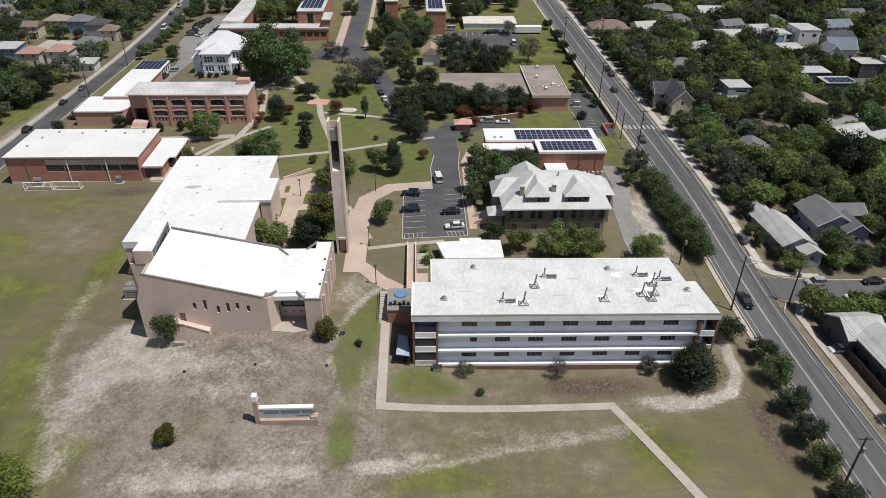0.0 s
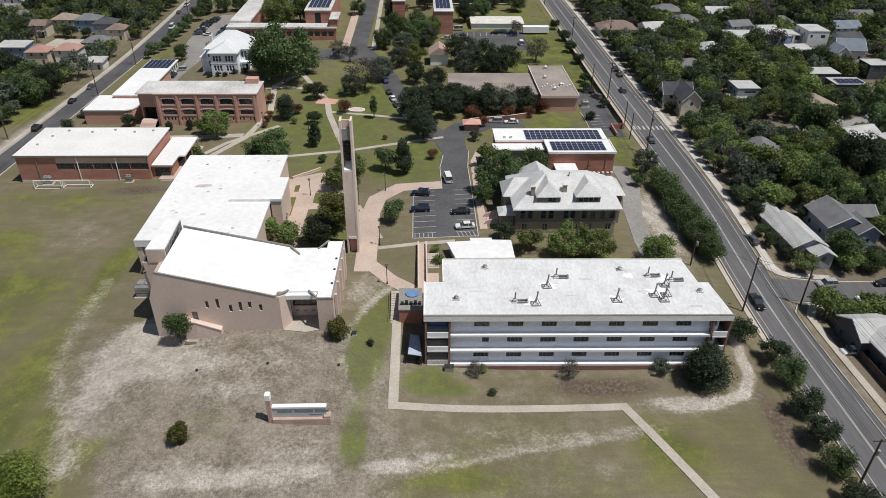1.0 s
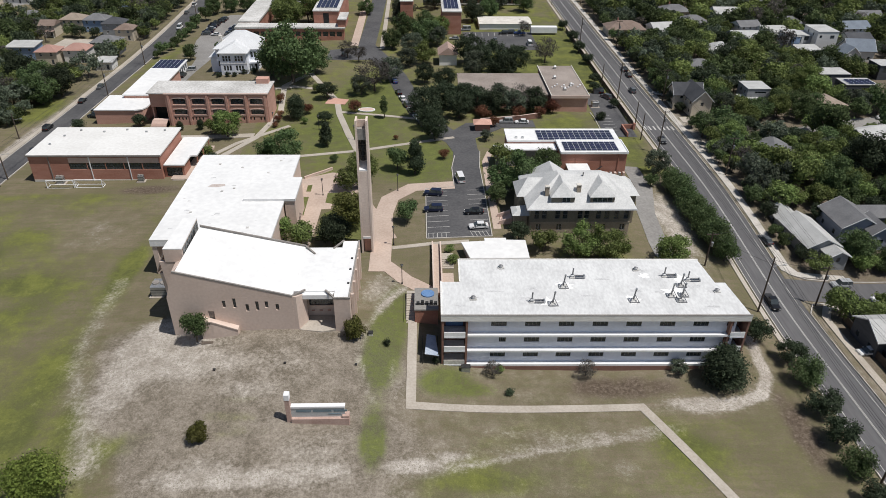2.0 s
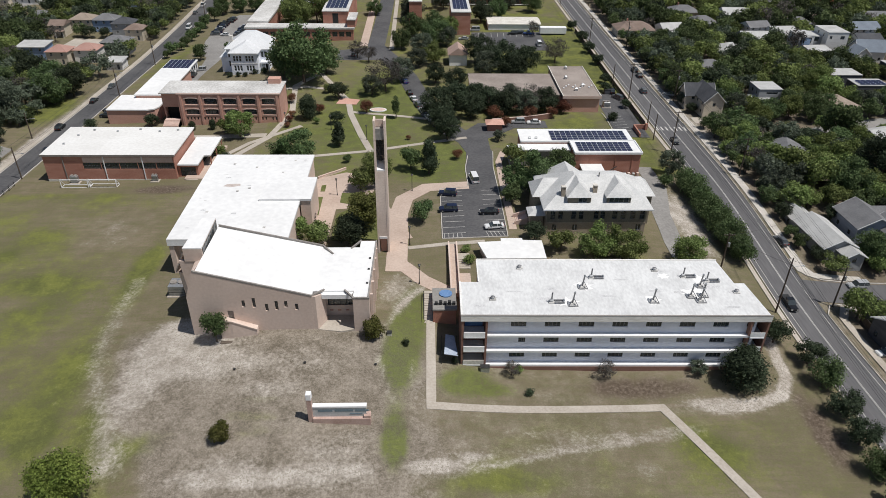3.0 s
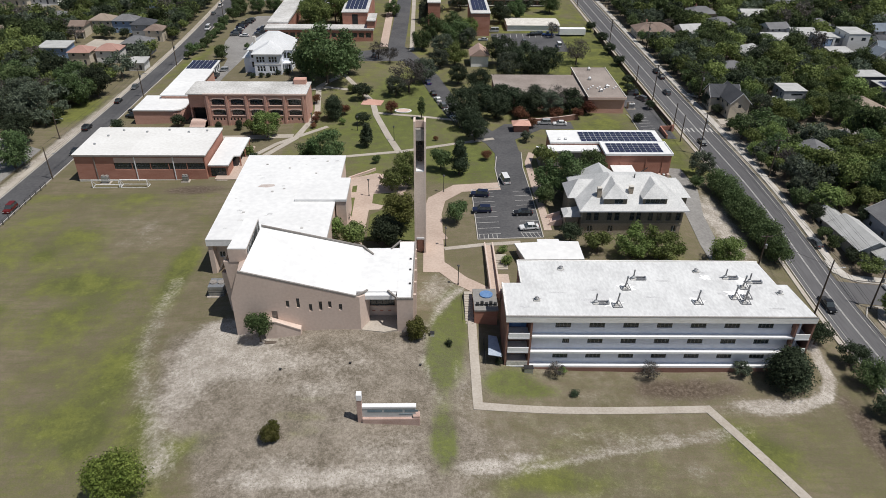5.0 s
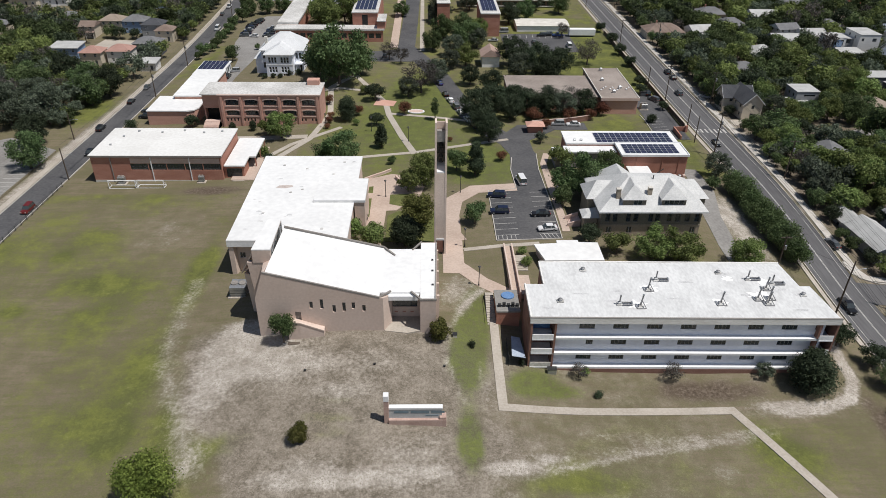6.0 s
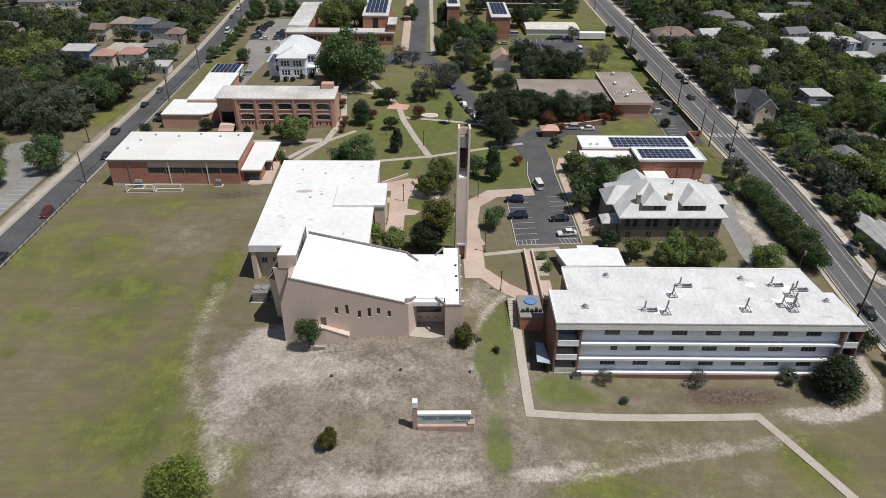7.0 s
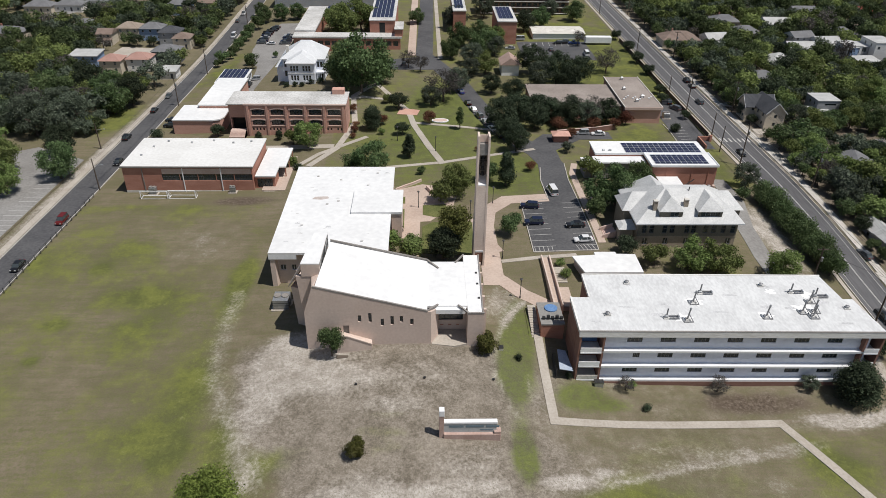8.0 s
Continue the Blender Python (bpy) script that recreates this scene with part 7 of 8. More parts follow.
def modern_house(label, boxes, panels=None):
    """A flat-roofed house of boxes: x, y of the corner, width, depth, base, height, wall colour and front openings."""
    cx, cy = boxes[0][:2]
    t = thing("house", label, "house", 0, 0, 0, "neighbourhood houses")
    for x, y, w, d, z, h, side, holes in boxes:
        x, y = x - cx, y - cy
        part("wall", panel((x, y), (x + w, y), z, z + h, 0.25, holes), SIDING[side], t)
        part("wall", panel((x + w, y + 0.25), (x + w, y + d), z, z + h, 0.25), SIDING[side], t)
        part("wall", panel((x + w - 0.25, y + d), (x, y + d), z, z + h, 0.25), SIDING[side], t)
        sides = [(d * 0.25, d * 0.25 + 1.2, z + h - 2.2, z + h - 0.9), (d * 0.65, d * 0.65 + 0.9, z + h - 2.2, z + h - 0.9)]
        part("wall", panel((x, y + d - 0.25), (x, y + 0.25), z, z + h, 0.25, sides), SIDING[side], t)
        for u0, u1, w0, w1 in holes:
            part("window", box(x + u0, x + u1, y + 0.1, y + 0.16, w0, w1), GLASS, t)
        for u0, u1, w0, w1 in sides:
            part("window", box(x + 0.1, x + 0.16, y + d - 0.25 - u1, y + d - 0.25 - u0, w0, w1), GLASS, t)
        part("roof", box(x - 0.15, x + w + 0.15, y - 0.15, y + d + 0.15, z + h + 0.004, z + h + 0.2), SHINGLE["pale"], t)
        HOUSES.append((x + cx + w / 2, y + cy + d / 2, max(w, d) * 0.5 + 1.2, True))
    if panels:
        x, y, w, d, z, n = panels
        solar_array("solar_panel", x - cx, x - cx + w, y - cy, y - cy + d, z, n, 3, t, 0.25)
    t.location = (cx, cy, tz(cx, cy) + 0.1)
    return t


HOUSES = []   # plan circles that trees keep clear of
gabled_house("single-storey white house with a pale gabled roof", [(88.6, 140.4, 8.0, 13, 3.2, 2.0, 4), (86.8, 149.4, 5.6, 7, 3.0, 1.4, 4), (91.0, 132.6, 4.6, 4, 2.6, 1.2, 4)], "grey", "pale")
gabled_house("blue-grey house with steep grey gables and white trim", [(101.2, 146.0, 9.6, 10.4, 4.2, 2.6, 2), (105.4, 141.6, 5.6, 7, 3.8, 2.0, 2), (107.8, 149.0, 6, 8, 4.0, 1.6, 90)], "slate", "grey")
gabled_house("cream two-storey house with steep dark cross gables", [(88.0, 222.6, 6.6, 12, 5.6, 3.2, 2), (86.2, 227.6, 7.0, 9.5, 5.2, 3.0, 88)], "cream", "dark")
gabled_house("white house with dark blue steep gabled roof", [(178, 284, 9, 11, 4.6, 3.6, 84), (172, 280, 6, 6, 4.2, 2.4, 8)], "white", "blue")
# blue-grey walls; the dark siding puts their shade into the colour
gabled_house("blue-grey house with pale gabled roofs, walls coloured dark for shade", [(89.6, 94.5, 9.6, 15, 4.4, 1.9, 4), (86.4, 104.0, 8, 7.5, 4.2, 2.2, 92)], "dark", "pale")
modern_house("white and blue modern three-storey house with flat roofs", [(163.4, 290.6, 9.0, 12, -1, 10.2, "white", [(1.2, 2.6, 0.2, 3.0), (5.2, 6.6, 0.2, 3.0), (5.6, 7.4, 6.4, 7.8), (1.0, 2.0, 6.6, 7.8)]), (151.6, 291.6, 6.8, 9, -1, 8.6, "white", [(1.0, 3.2, 4.4, 7.0), (4.2, 5.8, 4.4, 7.0)]), (153.2, 290.6, 3.2, 0.9, 2.2, 5.0, "blue", []), (158.6, 294.4, 4.7, 9, -1, 7.6, "grey", [(1.2, 3.4, 4.6, 6.4)])])
modern_house("dark modern house with white roofs and solar panels", [(148.0, 236.4, 11.5, 7.6, -1, 5.4, "dark", [(1.0, 3.6, 1.0, 3.0), (6.6, 9.8, 1.0, 3.4)]), (143.0, 246.0, 11.5, 8.0, -1, 6.2, "dark", [(2.0, 4.0, 3.2, 4.6)])], (149.2, 236.8, 9.6, 5.0, 4.72, 5))
modern_house("white and dark modern house with tall window bays", [(181.5, 252, 8.0, 9, -1, 8.2, "white", [(1.2, 2.6, 0.4, 5.6), (4.8, 6.2, 0.4, 5.6)]), (171.6, 256, 9.6, 8, -1, 6.4, "dark", [(1.4, 4.2, 2.6, 4.6), (5.4, 8.2, 2.6, 4.6)])])
modern_house("grey modern house with a high white-edged roof", [(108.4, 228.4, 8.0, 8.4, -1, 6.6, "grey", [(2.6, 6.6, 4.0, 4.7), (1.0, 1.8, 1.0, 3.0)]), (106.0, 226.0, 6.4, 5.4, -1, 3.6, "white", [(1.0, 3.4, 0.6, 2.2)])])
for x, y, w, d, h, roof, tint, side, turn, pv in (
        (158, 286, 9, 7, 3.4, "flat", "pale", "white", 4, False), (89, 322, 17, 11, 3.3, "hip", "brown", "cream", 0, False), (123, 356, 14, 10, 3.4, "hip", "grey", "cream", 0, False), (106, 322, 10, 9, 3.4, "gable", "pale", "white", 10, False),
        (125, 334, 13, 10, 3.4, "hip", "grey", "white", 0, False), (121, 288, 11, 10, 3.2, "hip", "pale", "white", 8, False), (139, 307, 12, 10, 3.3, "gable", "pale", "grey", 0, False)):
    HOUSES.append((x, y, max(w, d) * 0.52 + 1.2, h > 4.0))
    house(x, y, w, d, h, roof, tint, side, turn, pv)
for x, y, w, d, h, roof, tint, side, turn, pv in (
        (132, 272, 9, 8, 3.3, "hip", "tan", "cream", 0, False), (156, 317, 11, 9, 3.3, "gable", "pale", "white", 5, False), (172, 334, 11, 9, 3.3, "hip", "grey", "grey", 0, False), (189, 346, 11, 10, 3.3, "hip", "tan", "white", 0, False),
        (132, 222, 11, 11, 3.4, "hip", "tan", "cream", 20, False), (195, 320, 13, 10, 4.6, "gable", "blue", "white", 5, False), (174, 378, 12, 10, 3.4, "gable", "grey", "white", 0, False), (212, 380, 12, 10, 3.4, "hip", "red", "white", 0, False),
        (98, 184, 9, 8, 3.2, "gable", "grey", "grey", 70, False), (146, 322, 10, 8, 4.6, "gable", "grey", "white", 10, False), (186, 300, 11, 9, 4.6, "gable", "dark", "white", 5, False), (104, 265, 10, 8, 3.3, "hip", "grey", "white", 0, False), (148, 352, 13, 10, 3.4, "gable", "pale", "white", 0, False), (143, 187, 12, 9, 4.2, "flat", "pale", "dark", 20, False),
        (216, 346, 14, 10, 3.4, "gable", "grey", "blue", 0, False), (131, 192, 11, 9, 4.4, "gable", "pale", "dark", 20, False)):
    HOUSES.append((x, y, max(w, d) * 0.52 + 1.2, h > 4.0))
    house(x, y, w, d, h, roof, tint, side, turn, pv)
for x, y, w, d, h, roof, tint, side, turn, pv in (
        (-170.5, 340.6, 10, 8.4, 5.6, "hip", "tan", "cream", 0, False), (-160, 341, 10.6, 8.4, 5.4, "hip", "grey", "blue", 0, False), (-149.2, 334.4, 9.6, 8.4, 5.6, "hip", "dark", "grey", 0, False), (-141.4, 326.6, 7.8, 7.6, 5.0, "hip", "brown", "cream", 0, False),
        (-173.4, 297, 11.2, 8, 5.2, "flat", "pale", "blue", 0, False), (-160, 290.4, 8.6, 7.6, 5.4, "hip", "pink", "cream", 0, False), (-149.8, 294, 9.6, 7.8, 5.2, "hip", "pink", "white", 0, False), (-141.8, 304.8, 11.2, 8.4, 5.4, "hip", "grey", "dark", 0, False),
        (-134.4, 282.6, 6.6, 6, 3.0, "flat", "pale", "white", 0, False), (-160, 386, 11.5, 9, 5.4, "hip", "grey", "blue", 0, False), (-225, 334, 15, 9, 3.4, "hip", "grey", "cream", 0, False), (-206, 399, 15, 10, 3.4, "hip", "grey", "white", 0, False),
        (-148, 398, 12, 9, 3.4, "hip", "brown", "cream", 0, False), (-178.4, 332, 6.6, 7.4, 5.0, "gable", "brown", "cream", 0, False), (-186, 402, 14, 10, 3.4, "hip", "brown", "cream", 0, False), (-233, 384, 14, 9, 3.4, "hip", "grey", "cream", 0, False), (-219, 388, 14, 9, 3.4, "hip", "grey", "white", 0, False), (-196, 352, 10, 8, 3.4, "hip", "grey", "white", 0, False)):
    HOUSES.append((x, y, max(w, d) * 0.52 + 1.2, h > 4.0))
    house(x, y, w, d, h, roof, tint, side, turn, pv)
structure("road_far_west", ribbon([(-262, 340), (-240, 359), (-226, 372), (-214, 394), (-208, 430)], 8.0, 0.02, step=5), PALE_LOT, "pale asphalt street between far houses", "road")
structure("court_drive", slab([(-172, 304), (-146, 302), (-140, 316), (-146, 324), (-170, 326)], 0.02), PAVE, "pale concrete court between houses", "paving")
for x, y, w, d in ((106, 300, 14, 9), (121, 300, 12, 6), (96, 236, 8, 3), (84, 190, 5, 12), (84, 214, 6, 5), (113, 204, 7, 5), (150, 258, 9, 5), (118, 243, 10, 4)):
    structure("driveway", slab([(x - w / 2, y - d / 2), (x + w / 2, y - d / 2), (x + w / 2, y + d / 2), (x - w / 2, y + d / 2)], 0.03), PAVE, "pale concrete driveway", "driveway")

# trees between the houses, each kept clear of roads and houses
scatter = random.Random(11)
PUT = []


OPEN = [(-168, -140, 268, 302), (-250, -205, 356, 384), (164, 192, 240, 257), (138, 166, 228, 245), (167, 188, 266, 284)]   # stretches of plan with no trees


def clear(x, y, r):
    if any(a - 0.4 * r < x < b + 0.4 * r and c < y < d for a, b, c, d in OPEN):
        return False
    for (xa, ya), (xb, yb) in zip(BACK_STREET, BACK_STREET[1:]):
        k = min(1, max(0, ((x - xa) * (xb - xa) + (y - ya) * (yb - ya)) / ((xb - xa) ** 2 + (yb - ya) ** 2)))
        px, py = x - xa - k * (xb - xa), y - ya - k * (yb - ya)
        if px * px + py * py < (2.6 + 0.5 * r) ** 2 or (xb > 150 and -6 - 0.6 * r < py < 0):
            return False
    if x < 76.6 + 3.0 + r * 0.7 and x > 0 or (x < 0 and x > -131 - r * 0.6):
        return False
    if 116.5 - r * 0.6 < y < 127 + r * 0.6 and x > 0 or (-175 < x < 0 and 300 < y < 326):
        return False
    if x < -132 and (y < 208 or (x > -139 and y < 262)):
        return False
    if any((x - hx) ** 2 + (y - hy) ** 2 < (hr + r * 0.45) ** 2 or (abs(x - hx) < hr * 0.85 and 0 < hy - y < hr + (1.3 if hf else 0.8) * r) for hx, hy, hr, hf in HOUSES):
        return False
    return all((x - a) ** 2 + (y - b) ** 2 > (0.53 * (r + c)) ** 2 for a, b, c in PUT)


for k, x, y, r in (("live", 84.6, 133.6, 2.6), ("oak", 81.2, 142.4, 2.0), ("oak", 97.6, 134.6, 5.0), ("light", 111.9, 142.7, 3.6), ("oak", 87.4, 161.0, 2.9), ("live", 96.0, 151.3, 2.4), ("grey", 88.2, 114.4, 2.4), ("oak", 99.3, 112.4, 4.4), ("light", 88.4, 192.4, 5.0), ("grey", 96.2, 219.3, 4.6), ("light", 138.5, 245.7, 5.6), ("light", 130.5, 238.2, 5.0), ("oak", 124.1, 219.5, 4.4), ("live", 118.6, 170.0, 8.4), ("oak", 106.0, 163.0, 6.6), ("light", 124.0, 190.0, 4.5)):
    PUT.append((x, y, r))
    plant(k, x, y, r, 1.0, "beside the street corner")
for k, x, y, r in (("light", 101, 210, 4.6), ("oak", 107, 215, 4.8), ("light", 114, 216, 4.6), ("oak", 121, 213, 4.6), ("light", 120, 203, 4.0), ("oak", 127, 217, 5.0), ("live", 97, 200, 4.0), ("light", 105, 200, 3.6), ("oak", 81.4, 157, 3.0), ("live", 82.6, 150.4, 2.6), ("light", 92.4, 156.4, 3.4), ("oak", 81.0, 180, 2.4), ("light", 94, 222, 3.0), ("oak", 96.6, 134.6, 2.6), ("light", 141, 230, 4.2), ("oak", 167, 236, 3.0), ("light", 176, 233, 3.2), ("light", 161, 229, 2.6)):
    PUT.append((x, y, r))
    plant(k, x, y, r, 1.0, "between the houses")
FAR = {}
for tries in range(14000):
    if scatter.random() < 0.7:
        y = scatter.uniform(45, 440)
        x = scatter.uniform(79, 0.56 * y + 42)
    else:
        y = scatter.uniform(208, 440)
        x = -scatter.uniform(131, 0.56 * y + 74)
    r = scatter.uniform(3.0, 6.4)
    if not clear(x, y, r):
        continue
    PUT.append((x, y, r))
    kind = scatter.choices(("oak", "live", "light", "grey", "sparse", "hedge"), (5, 2.6, 6.0, 2.6, 0.8, 1.2))[0]
    if x < 0 and y < 275:
        kind = scatter.choice(("grey", "grey", "light", "sparse", "oak"))
    if y < 235 and 0 < x < 0.60 * y + 45:
        plant(kind, x, y, r, scatter.uniform(0.85, 1.15), "by houses")
    else:
        FAR.setdefault(kind, []).append((x, y, r))
for kind, spots in FAR.items():
    vs, fs, count, tones = [], [], 0, []
    for x, y, r in spots:
        v, f = CROWNS[kind, scatter.randrange(2)]
        keep = int(len(f) * (0.55 if y < 300 else 0.36))
        v, f = v[:keep * 3], f[:keep]
        s = r / KINDS[kind][4][0]
        a = scatter.uniform(0, 6.28)
        ca, sa = math.cos(a), math.sin(a)
        centre = v.reshape(-1, 3, 3).mean(1).repeat(3, 0)
        v = (centre + (v - centre) * (1.2 if y < 300 else 1.45)) * s
        vs.append(np.stack([v[:, 0] * ca - v[:, 1] * sa + x, v[:, 0] * sa + v[:, 1] * ca + y, v[:, 2] + tz(x, y)], 1))
        fs.append(f + count)
        count += len(v)
        tones.append(np.full(len(v), scatter.uniform(-0.38, 0.5), np.float32))
    ob = new("far_trees", mesh_of("far_trees", np.concatenate(vs), np.concatenate(fs), LEAF[KINDS[kind][0]]))
    ob.data.attributes.new("tone", "FLOAT", "POINT").data.foreach_set("value", np.concatenate(tones))
    tagged(ob, "distant tree crowns over the neighbourhood", "trees", kind="stuff")
    bm = bmesh.new()
    for x, y, r in spots:
        tube((x, y, tz(x, y) - 0.3), (x, y, tz(x, y) + r * 0.9), 0.06 * r, 0.04 * r, 5, bm)
    me = bpy.data.meshes.new("far_trunks")
    bm.to_mesh(me)
    bm.free()
    me.materials.append(BARK)
    tagged(new("far_trunks", me), "distant tree trunks over the neighbourhood", "trees", kind="stuff")


# ---------- vehicles ----------
PAINT = {n: mat("car_paint_" + n, a, b, 0.6, 5, 0.28, 0.1, bump=0.0, spec=0.5) for n, a, b in (
    ("black", (0.012, 0.012, 0.014), (0.02, 0.02, 0.022)), ("white", (0.70, 0.70, 0.70), (0.78, 0.78, 0.78)), ("silver", (0.36, 0.37, 0.38), (0.44, 0.45, 0.46)),
    ("blue", (0.03, 0.06, 0.20), (0.04, 0.08, 0.25)), ("navy", (0.012, 0.017, 0.042), (0.018, 0.025, 0.058)), ("red", (0.12, 0.014, 0.014), (0.16, 0.02, 0.018)), ("grey", (0.09, 0.095, 0.10), (0.13, 0.135, 0.14)))}
RUBBER = mat("tyre_rubber", (0.018, 0.018, 0.018), (0.03, 0.03, 0.03), 2, 9, 0.9)
LAMP_RED = mat("tail_lamp", (0.25, 0.015, 0.012), (0.3, 0.02, 0.015), 2, 9, 0.3)
LAMP_CLEAR = mat("head_lamp", (0.6, 0.6, 0.58), (0.7, 0.7, 0.68), 2, 9, 0.2)
CARS = {}


def build_car(kind, paint):
    long, wide, waist, top, c0, c1, r0, r1 = {"sedan": (4.6, 1.8, 0.92, 1.45, -1.75, 1.15, -1.15, 0.35), "suv": (4.7, 1.9, 1.05, 1.75, -2.2, 1.1, -1.95, 0.45), "van": (5.2, 2.0, 1.1, 2.15, -2.5, 1.7, -2.4, 1.1), "pickup": (5.4, 1.95, 1.05, 1.8, -0.7, 1.3, -0.5, 0.6)}[kind]
    t = thing("car" if kind != "pickup" else "pickup_truck", f"{paint} {kind} parked on asphalt", "car", group="parked cars")
    h = long / 2
    bm = bmesh.new()
    hexa(bm, [(-wide / 2, -h, 0.28), (wide / 2, -h, 0.28), (wide / 2, h, 0.28), (-wide / 2, h, 0.28)], [(-wide / 2 + 0.06, -h + 0.08, waist), (wide / 2 - 0.06, -h + 0.08, waist), (wide / 2 - 0.06, h - 0.1, waist - 0.16), (-wide / 2 + 0.06, h - 0.1, waist - 0.16)])
    bmesh.ops.bevel(bm, geom=bm.edges[:], offset=0.12, segments=2, affect="EDGES")
    part("body", bm, PAINT[paint], t, smooth=False)
    w0, w1 = wide / 2 - 0.1, wide / 2 - 0.26
    part("glass_cabin", hexa(bmesh.new(), [(-w0, c0, waist - 0.08), (w0, c0, waist - 0.08), (w0, c1, waist - 0.12), (-w0, c1, waist - 0.12)], [(-w1, r0, top - 0.05), (w1, r0, top - 0.05), (w1, r1, top - 0.05), (-w1, r1, top - 0.05)]), GLASS, t, "dark glass cabin")
    bm = box(-w1 - 0.02, w1 + 0.02, r0 - 0.03, r1 + 0.03, top - 0.06, top, bevel=0.02)
    part("roof", bm, PAINT[paint], t)
    for x in (-w0 + 0.02, w0 - 0.08):
        s = 1 if x > 0 else -1
        part("pillar", tube((x, (c0 + c1) / 2 - 0.3, waist - 0.05), (s * w1, (r0 + r1) / 2 - 0.2, top - 0.04), 0.06, n=5), PAINT[paint], t)
        part("mirror", box(s * wide / 2 - 0.1, s * wide / 2 + 0.1, c1 - 0.5, c1 - 0.35, waist, waist + 0.16, bevel=0.03), PAINT[paint], t)
    if kind == "pickup":
        part("bed", box(-wide / 2 + 0.18, wide / 2 - 0.18, -h + 0.2, -0.85, waist - 0.02, waist + 0.02), DARK_METAL, t)
    for x in (-wide / 2 + 0.02, wide / 2 - 0.22):
        for y in (-h * 0.6, h * 0.62):
            w = part("wheel", tube((x, y, 0.33), (x + 0.2, y, 0.33), 0.33, n=12), RUBBER, t)
            xs = x - 0.012 if x < 0 else x + 0.2
            part("rim", tube((xs, y, 0.33), (xs + 0.012, y, 0.33), 0.2, n=10), METAL, w)
    for x in (-wide / 2 + 0.2, wide / 2 - 0.55):
        part("headlight", box(x, x + 0.35, h - 0.1, h + 0.005, 0.6, 0.74), LAMP_CLEAR, t)
        part("taillight", box(x, x + 0.35, -h - 0.005, -h + 0.1, 0.66, 0.82), LAMP_RED, t)
    part("windscreen_wiper", box(-0.5, 0.5, c1 - 0.06, c1 - 0.03, waist - 0.1, waist - 0.08), DARK_METAL, t)
    return t


def car(kind, paint, x, y, turn, lift=0.03):
    m = pose(x, y, tz(x, y) + lift, 0, 0, turn)
    if (kind, paint) in CARS:
        return copy_thing(CARS[kind, paint], m)
    t = build_car(kind, paint)
    t.matrix_basis = m
    CARS[kind, paint] = t
    return t


for c in (("suv", "navy", -2.6, 154.9, 80), ("suv", "navy", -2.7, 146.1, 90), ("sedan", "black", 7, 143.8, 90), ("sedan", "white", 7.6, 136.9, 95), ("van", "white", 4.6, 163.4, 8),
          ("sedan", "blue", -15.4, 253.4, 12), ("sedan", "black", -13.6, 240.2, 12), ("sedan", "white", -12.0, 233.2, 14), ("suv", "grey", -10.4, 226.6, 14), ("sedan", "silver", -8.9, 220.6, 15), ("sedan", "white", -7.0, 213.6, 18), ("suv", "black", -5.2, 207.2, 20),
          ("suv", "black", -126.9, 213.4, 0), ("sedan", "black", -126.9, 240.2, 0), ("sedan", "grey", -126.9, 256.4, 180), ("van", "white", -122.4, 343, 180), ("sedan", "grey", -126.6, 370, 0), ("pickup", "white", -126.6, 384.5, 0)):
    car(*c)
for c in (("sedan", "black", -122.0, 133.4, 180), ("suv", "red", -122.0, 155.6, 180), ("sedan", "black", -122.0, 193.0, 180), ("suv", "black", -116.0, 223.8, 80), ("sedan", "black", -117.2, 229.6, 85),
          ("suv", "grey", 71.9, 241.6, 0), ("pickup", "black", 68.4, 114.6, 180), ("sedan", "black", 68.6, 194.4, 180), ("suv", "silver", 89.4, 124.4, 92), ("sedan", "black", 103.2, 124.8, 92), ("pickup", "white", 96.4, 119.2, 90), ("van", "white", 150.6, 214.6, 75),
          ("sedan", "grey", 77.8, 139.5, 10), ("sedan", "silver", 80.6, 238.4, 60), ("suv", "silver", 21.9, 209.2, 90), ("sedan", "white", 27.0, 208.6, 90), ("suv", "black", 60.0, 241.0, 0), ("suv", "grey", 60.6, 234.6, 30), ("sedan", "black", 75.3, 259.8, 0), ("suv", "black", 75.3, 266.6, 0)):
    car(*c)
lot_rng = random.Random(21)
for k in range(15):
    row, n = (-106.6, k) if k < 10 else (-95.2, k - 9)
    car(lot_rng.choice(("sedan", "suv", "sedan", "pickup")), lot_rng.choice(("black", "navy", "silver", "grey", "black", "black")), row + 0.25 * n * (k < 10) * (n > 6), 331 + n * 3.0 - 4.0 * (k > 9) + lot_rng.uniform(-0.3, 0.3), 90 + lot_rng.uniform(-4, 4))
car("sedan", "white", -101.7, 329.6, 80)
for x, y, kind, paint in ((15.6, 329, "van", "silver"), (9.8, 314, "sedan", "silver"), (33, 322, "suv", "black"), (36, 323, "suv", "black"), (40.4, 322, "pickup", "blue"), (42.6, 304, "van", "white"), (28, 311, "sedan", "grey"), (105, 301, "sedan", "red"), (-97.2, 272, "suv", "silver"), (-97.8, 263.6, "pickup", "black"), (82.4, 101, "sedan", "white"), (-38, 291, "suv", "grey")):
    car(kind, paint, x, y, lot_rng.choice((0, 90, 85, 95)))

